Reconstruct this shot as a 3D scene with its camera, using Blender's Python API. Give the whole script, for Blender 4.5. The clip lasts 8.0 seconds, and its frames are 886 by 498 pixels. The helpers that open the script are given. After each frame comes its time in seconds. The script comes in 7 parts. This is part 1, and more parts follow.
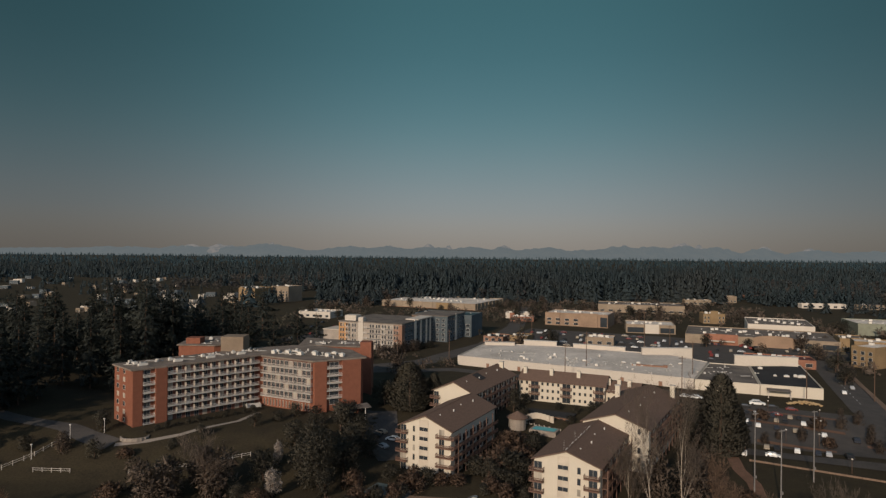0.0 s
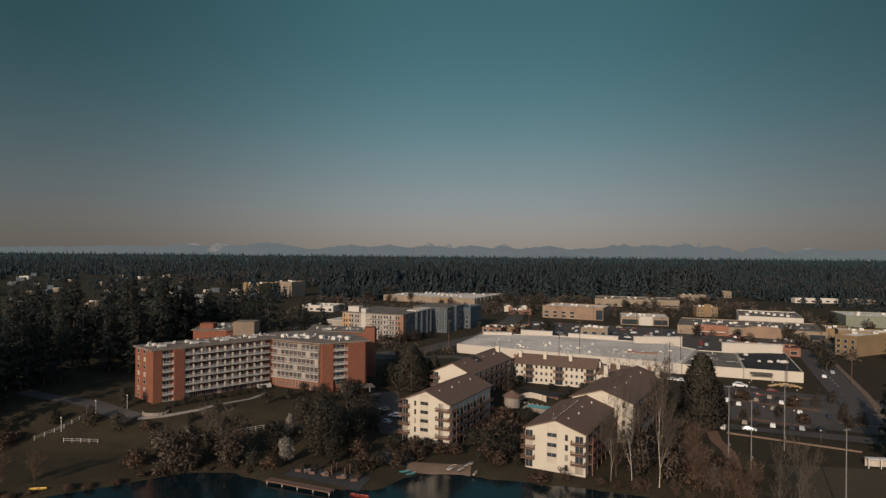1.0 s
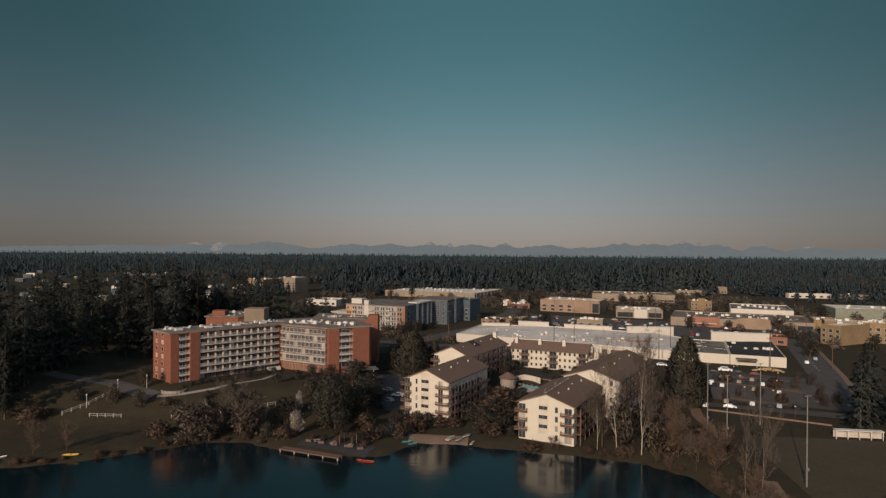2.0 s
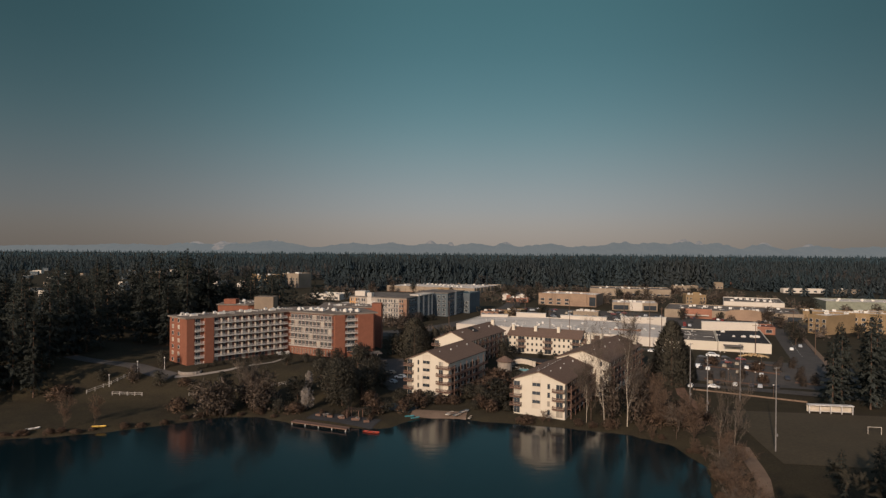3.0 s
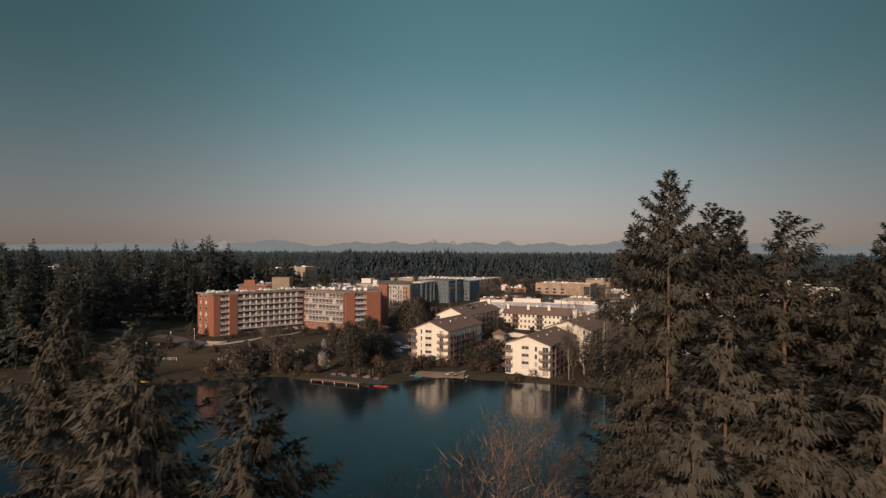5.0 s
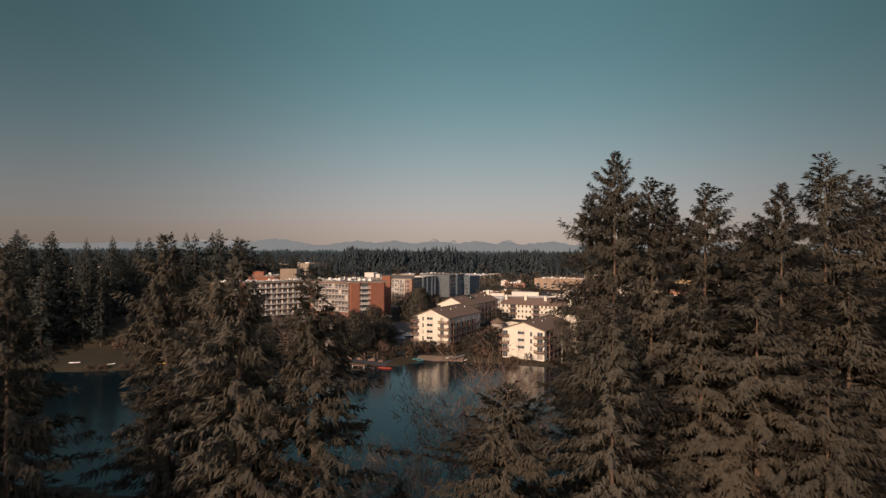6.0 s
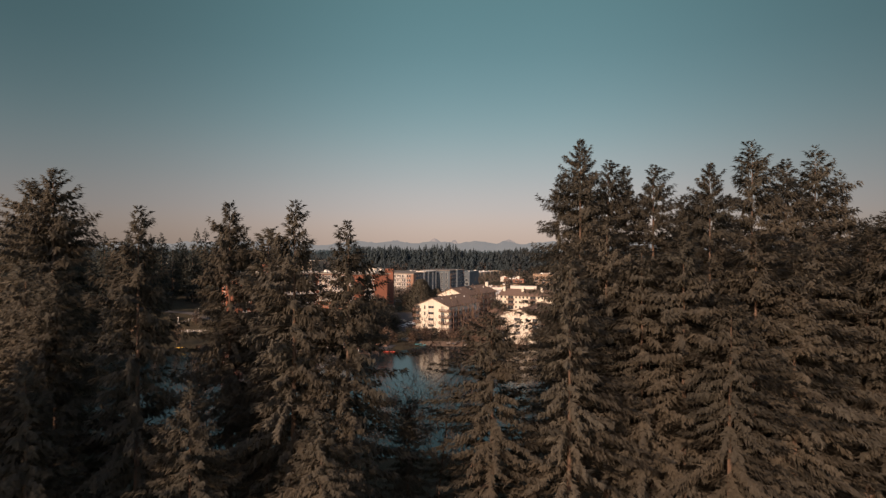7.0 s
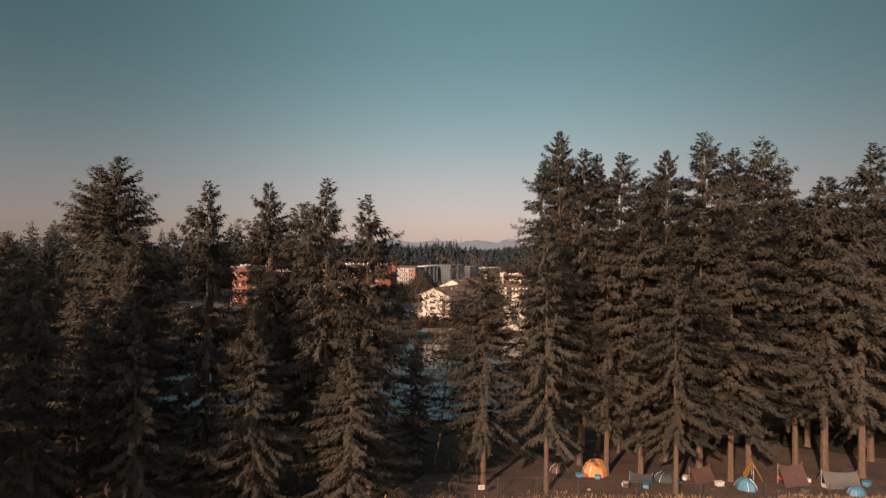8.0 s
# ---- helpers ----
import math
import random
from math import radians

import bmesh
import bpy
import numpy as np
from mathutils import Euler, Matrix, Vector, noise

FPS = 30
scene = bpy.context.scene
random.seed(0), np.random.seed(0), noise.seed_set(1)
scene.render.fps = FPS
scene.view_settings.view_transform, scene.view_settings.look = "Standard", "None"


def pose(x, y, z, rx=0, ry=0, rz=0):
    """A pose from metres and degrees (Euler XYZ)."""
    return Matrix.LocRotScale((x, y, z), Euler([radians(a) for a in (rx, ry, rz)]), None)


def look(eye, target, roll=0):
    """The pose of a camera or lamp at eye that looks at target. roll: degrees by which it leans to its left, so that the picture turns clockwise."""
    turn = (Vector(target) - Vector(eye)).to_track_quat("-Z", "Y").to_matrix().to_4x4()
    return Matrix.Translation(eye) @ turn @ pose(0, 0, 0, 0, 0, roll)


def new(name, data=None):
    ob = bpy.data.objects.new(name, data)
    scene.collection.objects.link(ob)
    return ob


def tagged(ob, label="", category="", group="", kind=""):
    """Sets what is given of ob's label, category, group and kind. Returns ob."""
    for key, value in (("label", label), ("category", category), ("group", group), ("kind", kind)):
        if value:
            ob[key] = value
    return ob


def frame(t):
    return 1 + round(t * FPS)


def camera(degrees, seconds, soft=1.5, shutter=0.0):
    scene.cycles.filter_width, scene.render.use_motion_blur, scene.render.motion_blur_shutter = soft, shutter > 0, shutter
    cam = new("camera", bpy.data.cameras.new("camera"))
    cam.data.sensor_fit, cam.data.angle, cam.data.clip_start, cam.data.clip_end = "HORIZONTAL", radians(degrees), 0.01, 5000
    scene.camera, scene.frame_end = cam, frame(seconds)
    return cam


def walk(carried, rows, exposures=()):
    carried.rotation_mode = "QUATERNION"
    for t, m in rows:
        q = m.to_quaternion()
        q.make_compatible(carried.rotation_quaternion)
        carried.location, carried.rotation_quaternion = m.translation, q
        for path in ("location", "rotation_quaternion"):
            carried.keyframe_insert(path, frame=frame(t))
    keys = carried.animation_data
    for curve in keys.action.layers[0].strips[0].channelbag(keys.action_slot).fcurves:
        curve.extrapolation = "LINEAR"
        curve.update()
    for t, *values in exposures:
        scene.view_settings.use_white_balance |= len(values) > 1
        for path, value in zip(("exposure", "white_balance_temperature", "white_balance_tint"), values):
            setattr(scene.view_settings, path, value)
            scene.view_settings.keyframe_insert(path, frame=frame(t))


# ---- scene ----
cam = camera(69.6, 8.0, soft=1.35, shutter=0.25)
METRES, EYE, TILT, LEAN, TURN = 118.0, 66.0, 0.0, 0.0, 0.0
ROWS = [
    (0.0, 0.0, 0.0, 0.0, -0.0, 0.08, -0.58),
    (0.5, 0.0024, -0.0634, -0.0152, 0.03, 0.05, -0.55),
    (1.0, 0.0044, -0.1245, -0.0315, 0.05, 0.01, -0.53),
    (1.5, 0.0069, -0.1854, -0.0477, 0.09, -0.0, -0.52),
    (3.0, 0.012, -0.3646, -0.0948, 0.21, -0.1, -0.44),
    (3.5, 0.0138, -0.4251, -0.1106, 0.26, -0.1, -0.4),
    (4.0, 0.0156, -0.4835, -0.127, 0.3, -0.09, -0.35),
    (4.5, 0.018, -0.5447, -0.1422, 0.34, -0.1, -0.32),
    (6.0, 0.0226, -0.7223, -0.1856, 0.5, -0.16, -0.41),
    (6.5, 0.0244, -0.7863, -0.2014, 0.53, -0.13, -0.38),
    (7.0, 0.0247, -0.8485, -0.2166, 0.56, -0.13, -0.29),
    (7.5, 0.0249, -0.9092, -0.2315, 0.6, -0.13, -0.23),
    (8.0, 0.0255, -0.9689, -0.2456, 0.63, -0.17, -0.15),
]
EXPOSURE = [(0.0, -0.05, 6450, 9), (1.5, 0.05, 6550, 11), (3.5, 0.23, 6750, 14), (4.5, 0.37, 6900, 16), (6.5, 0.68, 7350, 23), (8.0, 0.90, 7650, 27)]
walk(cam, [(t, pose(0, 0, EYE, TILT, LEAN, TURN) @ pose(METRES * x, METRES * y, METRES * z, 90 + pitch, roll, yaw)) for t, x, y, z, yaw, pitch, roll in ROWS], EXPOSURE)

# ---- world, sun ----
SUN_DIR = Vector((-0.395, -0.85, 0.35)).normalized()
world = bpy.data.worlds.new("sky")
scene.world = world
world.use_nodes = True
wn, wl = world.node_tree.nodes, world.node_tree.links
wn.clear()
w_out = wn.new("ShaderNodeOutputWorld")
w_bg = wn.new("ShaderNodeBackground")
w_sky = wn.new("ShaderNodeTexSky")
w_sky.sky_type = "NISHITA"
w_sky.sun_disc = False
w_sky.sun_elevation = math.asin(SUN_DIR.z)
w_sky.sun_rotation = math.atan2(SUN_DIR.x, SUN_DIR.y)
w_sky.air_density, w_sky.dust_density, w_sky.ozone_density = 1.0, 0.6, 1.0
w_geo = wn.new("ShaderNodeTexCoord")
w_sep = wn.new("ShaderNodeSeparateXYZ")
wl.new(w_geo.outputs["Generated"], w_sep.inputs[0])
w_ramp = wn.new("ShaderNodeValToRGB")
wl.new(w_sep.outputs["Z"], w_ramp.inputs[0])
w_ramp.color_ramp.interpolation = "B_SPLINE"
SKY = [(0.0, (0.250, 0.222, 0.198)), (0.03, (0.275, 0.260, 0.242)), (0.06, (0.252, 0.272, 0.280)), (0.11, (0.190, 0.252, 0.272)), (0.17, (0.117, 0.213, 0.238)),
       (0.23, (0.078, 0.174, 0.200)), (0.29, (0.058, 0.148, 0.172)), (0.38, (0.041, 0.122, 0.142)), (0.7, (0.055, 0.128, 0.146)), (1.0, (0.060, 0.128, 0.146))]
while len(w_ramp.color_ramp.elements) < len(SKY):
    w_ramp.color_ramp.elements.new(0.5)
for el, (p, c) in zip(w_ramp.color_ramp.elements, SKY):
    el.position, el.color = p, (*c, 1)
w_off = wn.new("ShaderNodeMath")
w_off.operation = "SUBTRACT"
w_off.inputs[1].default_value = 0.075
wl.new(w_sep.outputs["X"], w_off.inputs[0])
w_abs = wn.new("ShaderNodeMath")
w_abs.operation = "ABSOLUTE"
wl.new(w_off.outputs[0], w_abs.inputs[0])
w_az = wn.new("ShaderNodeMapRange")
w_az.interpolation_type = "SMOOTHSTEP"
wl.new(w_abs.outputs[0], w_az.inputs[0])
for i, v in zip((1, 2, 3, 4), (0.05, 0.64, 1.0, 0.46)):
    w_az.inputs[i].default_value = v
w_mul = wn.new("ShaderNodeVectorMath")
w_mul.operation = "SCALE"
wl.new(w_ramp.outputs[0], w_mul.inputs[0])
wl.new(w_az.outputs[0], w_mul.inputs["Scale"])
w_scale = wn.new("ShaderNodeVectorMath")
w_scale.operation = "SCALE"
w_scale.inputs["Scale"].default_value = 0.14
wl.new(w_sky.outputs[0], w_scale.inputs[0])
w_mix = wn.new("ShaderNodeMix")
w_mix.data_type = "RGBA"
w_fr = wn.new("ShaderNodeMapRange")
w_fr.interpolation_type = "SMOOTHSTEP"
wl.new(w_sep.outputs["Y"], w_fr.inputs[0])
for i, v in zip((1, 2, 3, 4), (-0.35, 0.5, 0.0, 0.98)):
    w_fr.inputs[i].default_value = v
wl.new(w_fr.outputs[0], w_mix.inputs["Factor"])
wl.new(w_scale.outputs[0], w_mix.inputs["A"])
wl.new(w_mul.outputs[0], w_mix.inputs["B"])
wl.new(w_mix.outputs["Result"], w_bg.inputs[0])
w_bg.inputs[1].default_value = 1.0
wl.new(w_bg.outputs[0], w_out.inputs[0])

sun = new("sun", bpy.data.lights.new("sun", "SUN"))
sun.data.energy, sun.data.angle, sun.data.color = 3.5, radians(0.6), (1.0, 0.83, 0.66)
sun.matrix_world = look(SUN_DIR * 300, (0, 0, 0))


# ---- materials ----
def mat(name, base, rough=0.8, metal=0.0, var=0.25, scale=1.0, bump=0.0, second=None, spec=0.3, big=0.15, obj_var=0.0, island=0.0, stretch=(1, 1, 1), thin=0.0):
    """Two scales of noise vary the base colour; second is a colour that stains mix in."""
    m = bpy.data.materials.new(name)
    m.use_nodes = True
    n, l = m.node_tree.nodes, m.node_tree.links
    b = n["Principled BSDF"]
    b.inputs["Roughness"].default_value, b.inputs["Metallic"].default_value = rough, metal
    b.inputs["Specular IOR Level"].default_value = spec
    co = n.new("ShaderNodeTexCoord")
    mp = n.new("ShaderNodeMapping")
    mp.inputs["Scale"].default_value = stretch
    l.new(co.outputs["Object"], mp.inputs[0])
    fine, coarse = n.new("ShaderNodeTexNoise"), n.new("ShaderNodeTexNoise")
    fine.inputs["Scale"].default_value, coarse.inputs["Scale"].default_value = scale * 4, scale * 0.35
    fine.inputs["Detail"].default_value, coarse.inputs["Detail"].default_value = 5, 4
    for t in (fine, coarse):
        l.new(mp.outputs[0], t.inputs["Vector"])
    mix = n.new("ShaderNodeMix")
    mix.data_type = "RGBA"
    mix.inputs["A"].default_value = (*base, 1)
    sc = second or tuple(c * 0.6 for c in base)
    mix.inputs["B"].default_value = (*sc, 1)
    rng = n.new("ShaderNodeMapRange")
    rng.inputs[1].default_value, rng.inputs[2].default_value = 0.35, 0.7
    rng.inputs[3].default_value, rng.inputs[4].default_value = 0.0, min(1.0, big * 4)
    l.new(coarse.outputs["Fac"], rng.inputs[0])
    l.new(rng.outputs[0], mix.inputs["Factor"])
    hsv = n.new("ShaderNodeHueSaturation")
    l.new(mix.outputs["Result"], hsv.inputs["Color"])
    val = n.new("ShaderNodeMapRange")
    val.inputs[1].default_value, val.inputs[2].default_value = 0.25, 0.75
    val.inputs[3].default_value, val.inputs[4].default_value = 1 - var, 1 + var
    l.new(fine.outputs["Fac"], val.inputs[0])
    last = val.outputs[0]
    for amount, node, out in ((obj_var, "ShaderNodeObjectInfo", "Random"), (island, "ShaderNodeNewGeometry", "Random Per Island")):
        if amount:
            src = n.new(node)
            rr = n.new("ShaderNodeMapRange")
            rr.inputs[3].default_value, rr.inputs[4].default_value = 1 - amount, 1 + amount
            l.new(src.outputs[out], rr.inputs[0])
            mu = n.new("ShaderNodeMath")
            mu.operation = "MULTIPLY"
            l.new(last, mu.inputs[0])
            l.new(rr.outputs[0], mu.inputs[1])
            last = mu.outputs[0]
    l.new(last, hsv.inputs["Value"])
    l.new(hsv.outputs[0], b.inputs["Base Color"])
    if thin:
        tl_, mx = n.new("ShaderNodeBsdfTranslucent"), n.new("ShaderNodeMixShader")
        l.new(hsv.outputs[0], tl_.inputs["Color"])
        mx.inputs[0].default_value = thin
        l.new(b.outputs[0], mx.inputs[1])
        l.new(tl_.outputs[0], mx.inputs[2])
        l.new(mx.outputs[0], n["Material Output"].inputs["Surface"])
    if bump:
        bu = n.new("ShaderNodeBump")
        bu.inputs["Strength"].default_value, bu.inputs["Distance"].default_value = bump, 0.05
        l.new(fine.outputs["Fac"], bu.inputs["Height"])
        l.new(bu.outputs[0], b.inputs["Normal"])
    return m


M_LAWN = mat("lawn", (0.042, 0.033, 0.019), 0.95, var=0.35, scale=0.5, second=(0.032, 0.025, 0.016), big=0.25, bump=0.4, spec=0.1)
M_BRICK = mat("red_brick", (0.195, 0.076, 0.047), 0.85, var=0.12, scale=2.0, big=0.1, bump=0.2, spec=0.12)
# Darker copy of the brick, with the shade behind balconies in its colour.
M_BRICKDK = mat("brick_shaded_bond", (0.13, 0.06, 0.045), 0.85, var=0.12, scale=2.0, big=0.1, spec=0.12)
M_CREAM = mat("cream_stucco", (0.50, 0.435, 0.345), 0.9, var=0.06, scale=0.8, big=0.06, second=(0.42, 0.35, 0.27), bump=0.1, spec=0.15)
M_TAN = mat("tan_panel", (0.50, 0.42, 0.33), 0.85, var=0.08, scale=1.0)
M_ROOF = mat("brown_shingle", (0.145, 0.094, 0.070), 0.95, var=0.25, scale=3.0, second=(0.105, 0.070, 0.054), big=0.15, bump=0.3, stretch=(1, 1, 3), spec=0.1)
M_GLASS = mat("window_glass", (0.03, 0.035, 0.04), 0.08, var=0.1, scale=0.5, spec=0.8)
M_BLIND = mat("window_with_blind", (0.30, 0.26, 0.21), 0.4, var=0.15, scale=0.5, obj_var=0.4)
M_FRAME = mat("white_frame", (0.6, 0.55, 0.48), 0.6, var=0.05)
M_WOODRED = mat("redwood_rail", (0.15, 0.085, 0.060), 0.8, var=0.2, scale=2.0)
M_CONC = mat("concrete", (0.42, 0.39, 0.35), 0.9, var=0.12, scale=0.6, big=0.12)
M_DIVIDER = mat("tan_divider", (0.40, 0.33, 0.27), 0.8, var=0.08)
M_PALEBAND = mat("weathered_pale_panel", (0.43, 0.385, 0.34), 0.8, var=0.1, scale=1.0)
M_RAILW = mat("pale_rail", (0.60, 0.55, 0.50), 0.6, var=0.08)
M_GRAVEL = mat("gravel_roof", (0.20, 0.160, 0.130), 0.95, var=0.25, scale=0.7, big=0.25, second=(0.13, 0.106, 0.088), spec=0.05)
M_MEMB = mat("white_membrane_roof", (0.60, 0.525, 0.45), 0.95, var=0.16, scale=0.15, second=(0.42, 0.365, 0.31), big=0.25, spec=0.05)
M_DARKROOF = mat("dark_membrane_roof", (0.045, 0.043, 0.043), 0.95, var=0.2, scale=0.3, big=0.15, spec=0.05)
M_GREYROOF = mat("grey_felt_roof", (0.17, 0.143, 0.120), 0.9, var=0.25, scale=0.3, big=0.25, second=(0.10, 0.085, 0.075), spec=0.05)
M_WHITE = mat("white_wall", (0.45, 0.39, 0.325), 0.85, var=0.06, scale=0.4, second=(0.5, 0.43, 0.35), big=0.1)
M_METAL = mat("galvanised_metal", (0.5, 0.5, 0.5), 0.45, metal=0.7, var=0.15, scale=1.0)
M_UNIT = mat("roof_unit_paint", (0.62, 0.57, 0.5), 0.6, var=0.1)
M_ASPH = mat("asphalt", (0.066, 0.059, 0.054), 0.95, var=0.2, scale=0.6, second=(0.088, 0.077, 0.068), big=0.2, spec=0.1)
M_PATH = mat("concrete_path", (0.27, 0.225, 0.185), 0.95, var=0.15, scale=0.6, big=0.15)
M_DIRT = mat("brown_mulch", (0.16, 0.085, 0.052), 0.95, var=0.25, scale=1.0, big=0.15)
M_SAND = mat("wet_sand", (0.185, 0.125, 0.088), 0.95, var=0.15, scale=0.8, spec=0.1)
M_BARK = mat("bark", (0.105, 0.068, 0.049), 0.95, var=0.35, scale=2.0, stretch=(1, 1, 0.25), bump=0.6, spec=0.1)
M_BIRCH = mat("pale_bark", (0.40, 0.33, 0.255), 0.9, var=0.35, scale=2.0)
M_NEEDLE = mat("conifer_needles", (0.100, 0.083, 0.062), 0.95, var=0.15, scale=0.25, second=(0.080, 0.078, 0.065), big=0.2, obj_var=0.15, island=0.1, thin=0.52, spec=0.03)
M_NEEDLEDK = mat("dark_conifer_needles", (0.050, 0.053, 0.045), 0.95, var=0.2, scale=0.2, second=(0.040, 0.047, 0.043), big=0.2, obj_var=0.25, island=0.2, thin=0.4, spec=0.05)
# Teal in the base colour stands in for haze over the woods.
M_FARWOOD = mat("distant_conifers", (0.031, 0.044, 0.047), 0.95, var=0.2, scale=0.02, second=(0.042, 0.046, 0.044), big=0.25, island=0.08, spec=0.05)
M_TWIG = mat("bare_twigs", (0.115, 0.086, 0.065), 0.9, var=0.25, scale=0.5, obj_var=0.2, island=0.3, thin=0.3)
M_BAREWOOD = mat("leafless_woods", (0.055, 0.049, 0.044), 0.9, var=0.25, scale=0.05, island=0.2, thin=0.3)
M_REDTWIG = mat("russet_twigs", (0.125, 0.080, 0.054), 0.9, var=0.25, scale=0.5, island=0.3, thin=0.3)
M_BLOSSOM = mat("pale_blossom", (0.38, 0.32, 0.27), 0.85, var=0.15, scale=0.5, island=0.25, thin=0.3)
M_LEAF = mat("evergreen_leaves", (0.066, 0.058, 0.042), 0.85, var=0.25, scale=0.5, obj_var=0.2, island=0.2, thin=0.3)

# Paler, bluer woods: the haze of distance is put into the base colour.
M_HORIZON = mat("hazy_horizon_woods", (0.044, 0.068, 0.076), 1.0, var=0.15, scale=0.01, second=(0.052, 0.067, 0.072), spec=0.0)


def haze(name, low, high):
    """Distance seen through air: haze painted as a faint even glow, lightly mottled."""
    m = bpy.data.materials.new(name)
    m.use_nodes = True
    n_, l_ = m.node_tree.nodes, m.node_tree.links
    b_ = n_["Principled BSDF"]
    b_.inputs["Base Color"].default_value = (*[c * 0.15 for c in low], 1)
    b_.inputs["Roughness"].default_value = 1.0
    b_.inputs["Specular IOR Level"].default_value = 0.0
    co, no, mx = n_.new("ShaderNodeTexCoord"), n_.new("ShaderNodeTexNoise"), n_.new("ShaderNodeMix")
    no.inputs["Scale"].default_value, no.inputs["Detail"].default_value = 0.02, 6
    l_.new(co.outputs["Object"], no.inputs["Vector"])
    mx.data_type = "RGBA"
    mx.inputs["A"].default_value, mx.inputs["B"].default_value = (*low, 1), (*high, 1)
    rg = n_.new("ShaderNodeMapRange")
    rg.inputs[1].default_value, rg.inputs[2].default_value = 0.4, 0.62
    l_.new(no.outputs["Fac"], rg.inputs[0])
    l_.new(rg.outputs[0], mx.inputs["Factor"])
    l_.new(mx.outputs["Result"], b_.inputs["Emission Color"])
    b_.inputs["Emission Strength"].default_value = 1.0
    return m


# The mountains glow by themselves; emission colour stands in for hazy air.
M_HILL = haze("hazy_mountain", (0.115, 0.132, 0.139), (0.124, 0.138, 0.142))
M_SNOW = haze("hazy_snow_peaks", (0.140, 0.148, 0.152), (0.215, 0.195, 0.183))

M_WATER = bpy.data.materials.new("lake_water")
M_WATER.use_nodes = True
n, l = M_WATER.node_tree.nodes, M_WATER.node_tree.links
b = n["Principled BSDF"]
b.inputs["Base Color"].default_value = (0.003, 0.010, 0.013, 1)
b.inputs["Roughness"].default_value = 0.12
b.inputs["IOR"].default_value = 1.36
wt = n.new("ShaderNodeTexNoise")
wt.inputs["Scale"].default_value, wt.inputs["Detail"].default_value = 0.9, 3
wm = n.new("ShaderNodeMapping")
wm.inputs["Scale"].default_value = (0.22, 1.0, 1.0)
wc = n.new("ShaderNodeTexCoord")
l.new(wc.outputs["Object"], wm.inputs[0])
l.new(wm.outputs[0], wt.inputs["Vector"])
wb = n.new("ShaderNodeBump")
wb.inputs["Strength"].default_value, wb.inputs["Distance"].default_value = 0.5, 0.06
l.new(wt.outputs["Fac"], wb.inputs["Height"])
l.new(wb.outputs[0], b.inputs["Normal"])


# ---- building helpers ----
def mesh_object(name, data, material, parent=None, label=""):
    ob = new(name, data)
    if not data.materials:
        data.materials.append(material)
    if parent:
        ob.parent = parent
    if label:
        ob["label"] = label
    return ob


def part(name, bm, material, parent, label=""):
    me = bpy.data.meshes.new(name)
    bm.to_mesh(me)
    bm.free()
    return mesh_object(name, me, material, parent, label)


def raw(name, verts, faces, material, parent=None, label=""):
    me = bpy.data.meshes.new(name)
    me.from_pydata(verts, [], faces)
    me.update()
    return mesh_object(name, me, material, parent, label)


CUBES = {}


def block(name, lo, hi, material, parent, label=""):
    """An axis-aligned block from lo to hi in its parent's space, with slightly broken edges; alike blocks share one mesh."""
    d = tuple(round(max(h - l_, 0.01), 3) for l_, h in zip(lo, hi))
    key = (d, material.name)
    if key not in CUBES:
        bm = bmesh.new()
        bmesh.ops.create_cube(bm, size=1)
        bmesh.ops.scale(bm, vec=d, verts=bm.verts)
        if min(d) > 0.3:
            bmesh.ops.bevel(bm, geom=bm.edges[:], offset=min(0.05, min(d) * 0.1), segments=1, affect="EDGES")
        me = bpy.data.meshes.new(name)
        bm.to_mesh(me)
        bm.free()
        me.materials.append(material)
        CUBES[key] = me
    ob = new(name, CUBES[key])
    ob.parent = parent
    ob.location = [(a + c) / 2 for a, c in zip(lo, hi)]
    if label:
        ob["label"] = label
    return ob


def thing(name, m, label, category, group="", kind=""):
    ob = new(name)
    ob.empty_display_size = 1
    ob.matrix_world = m
    return tagged(ob, label, category, group, kind)


def prism(name, pts, z0, z1, material, parent, label=""):
    """A polygon (counter-clockwise) raised from z0 to z1."""
    k = len(pts)
    verts = [(x, y, z0) for x, y in pts] + [(x, y, z1) for x, y in pts]
    faces = [(i, (i + 1) % k, k + (i + 1) % k, k + i) for i in range(k)]
    faces += [tuple(range(k, 2 * k)), tuple(reversed(range(k)))]
    return raw(name, verts, faces, material, parent, label)


FINE = ("apartment", "end_front", "balcony_front", "glazed_front")


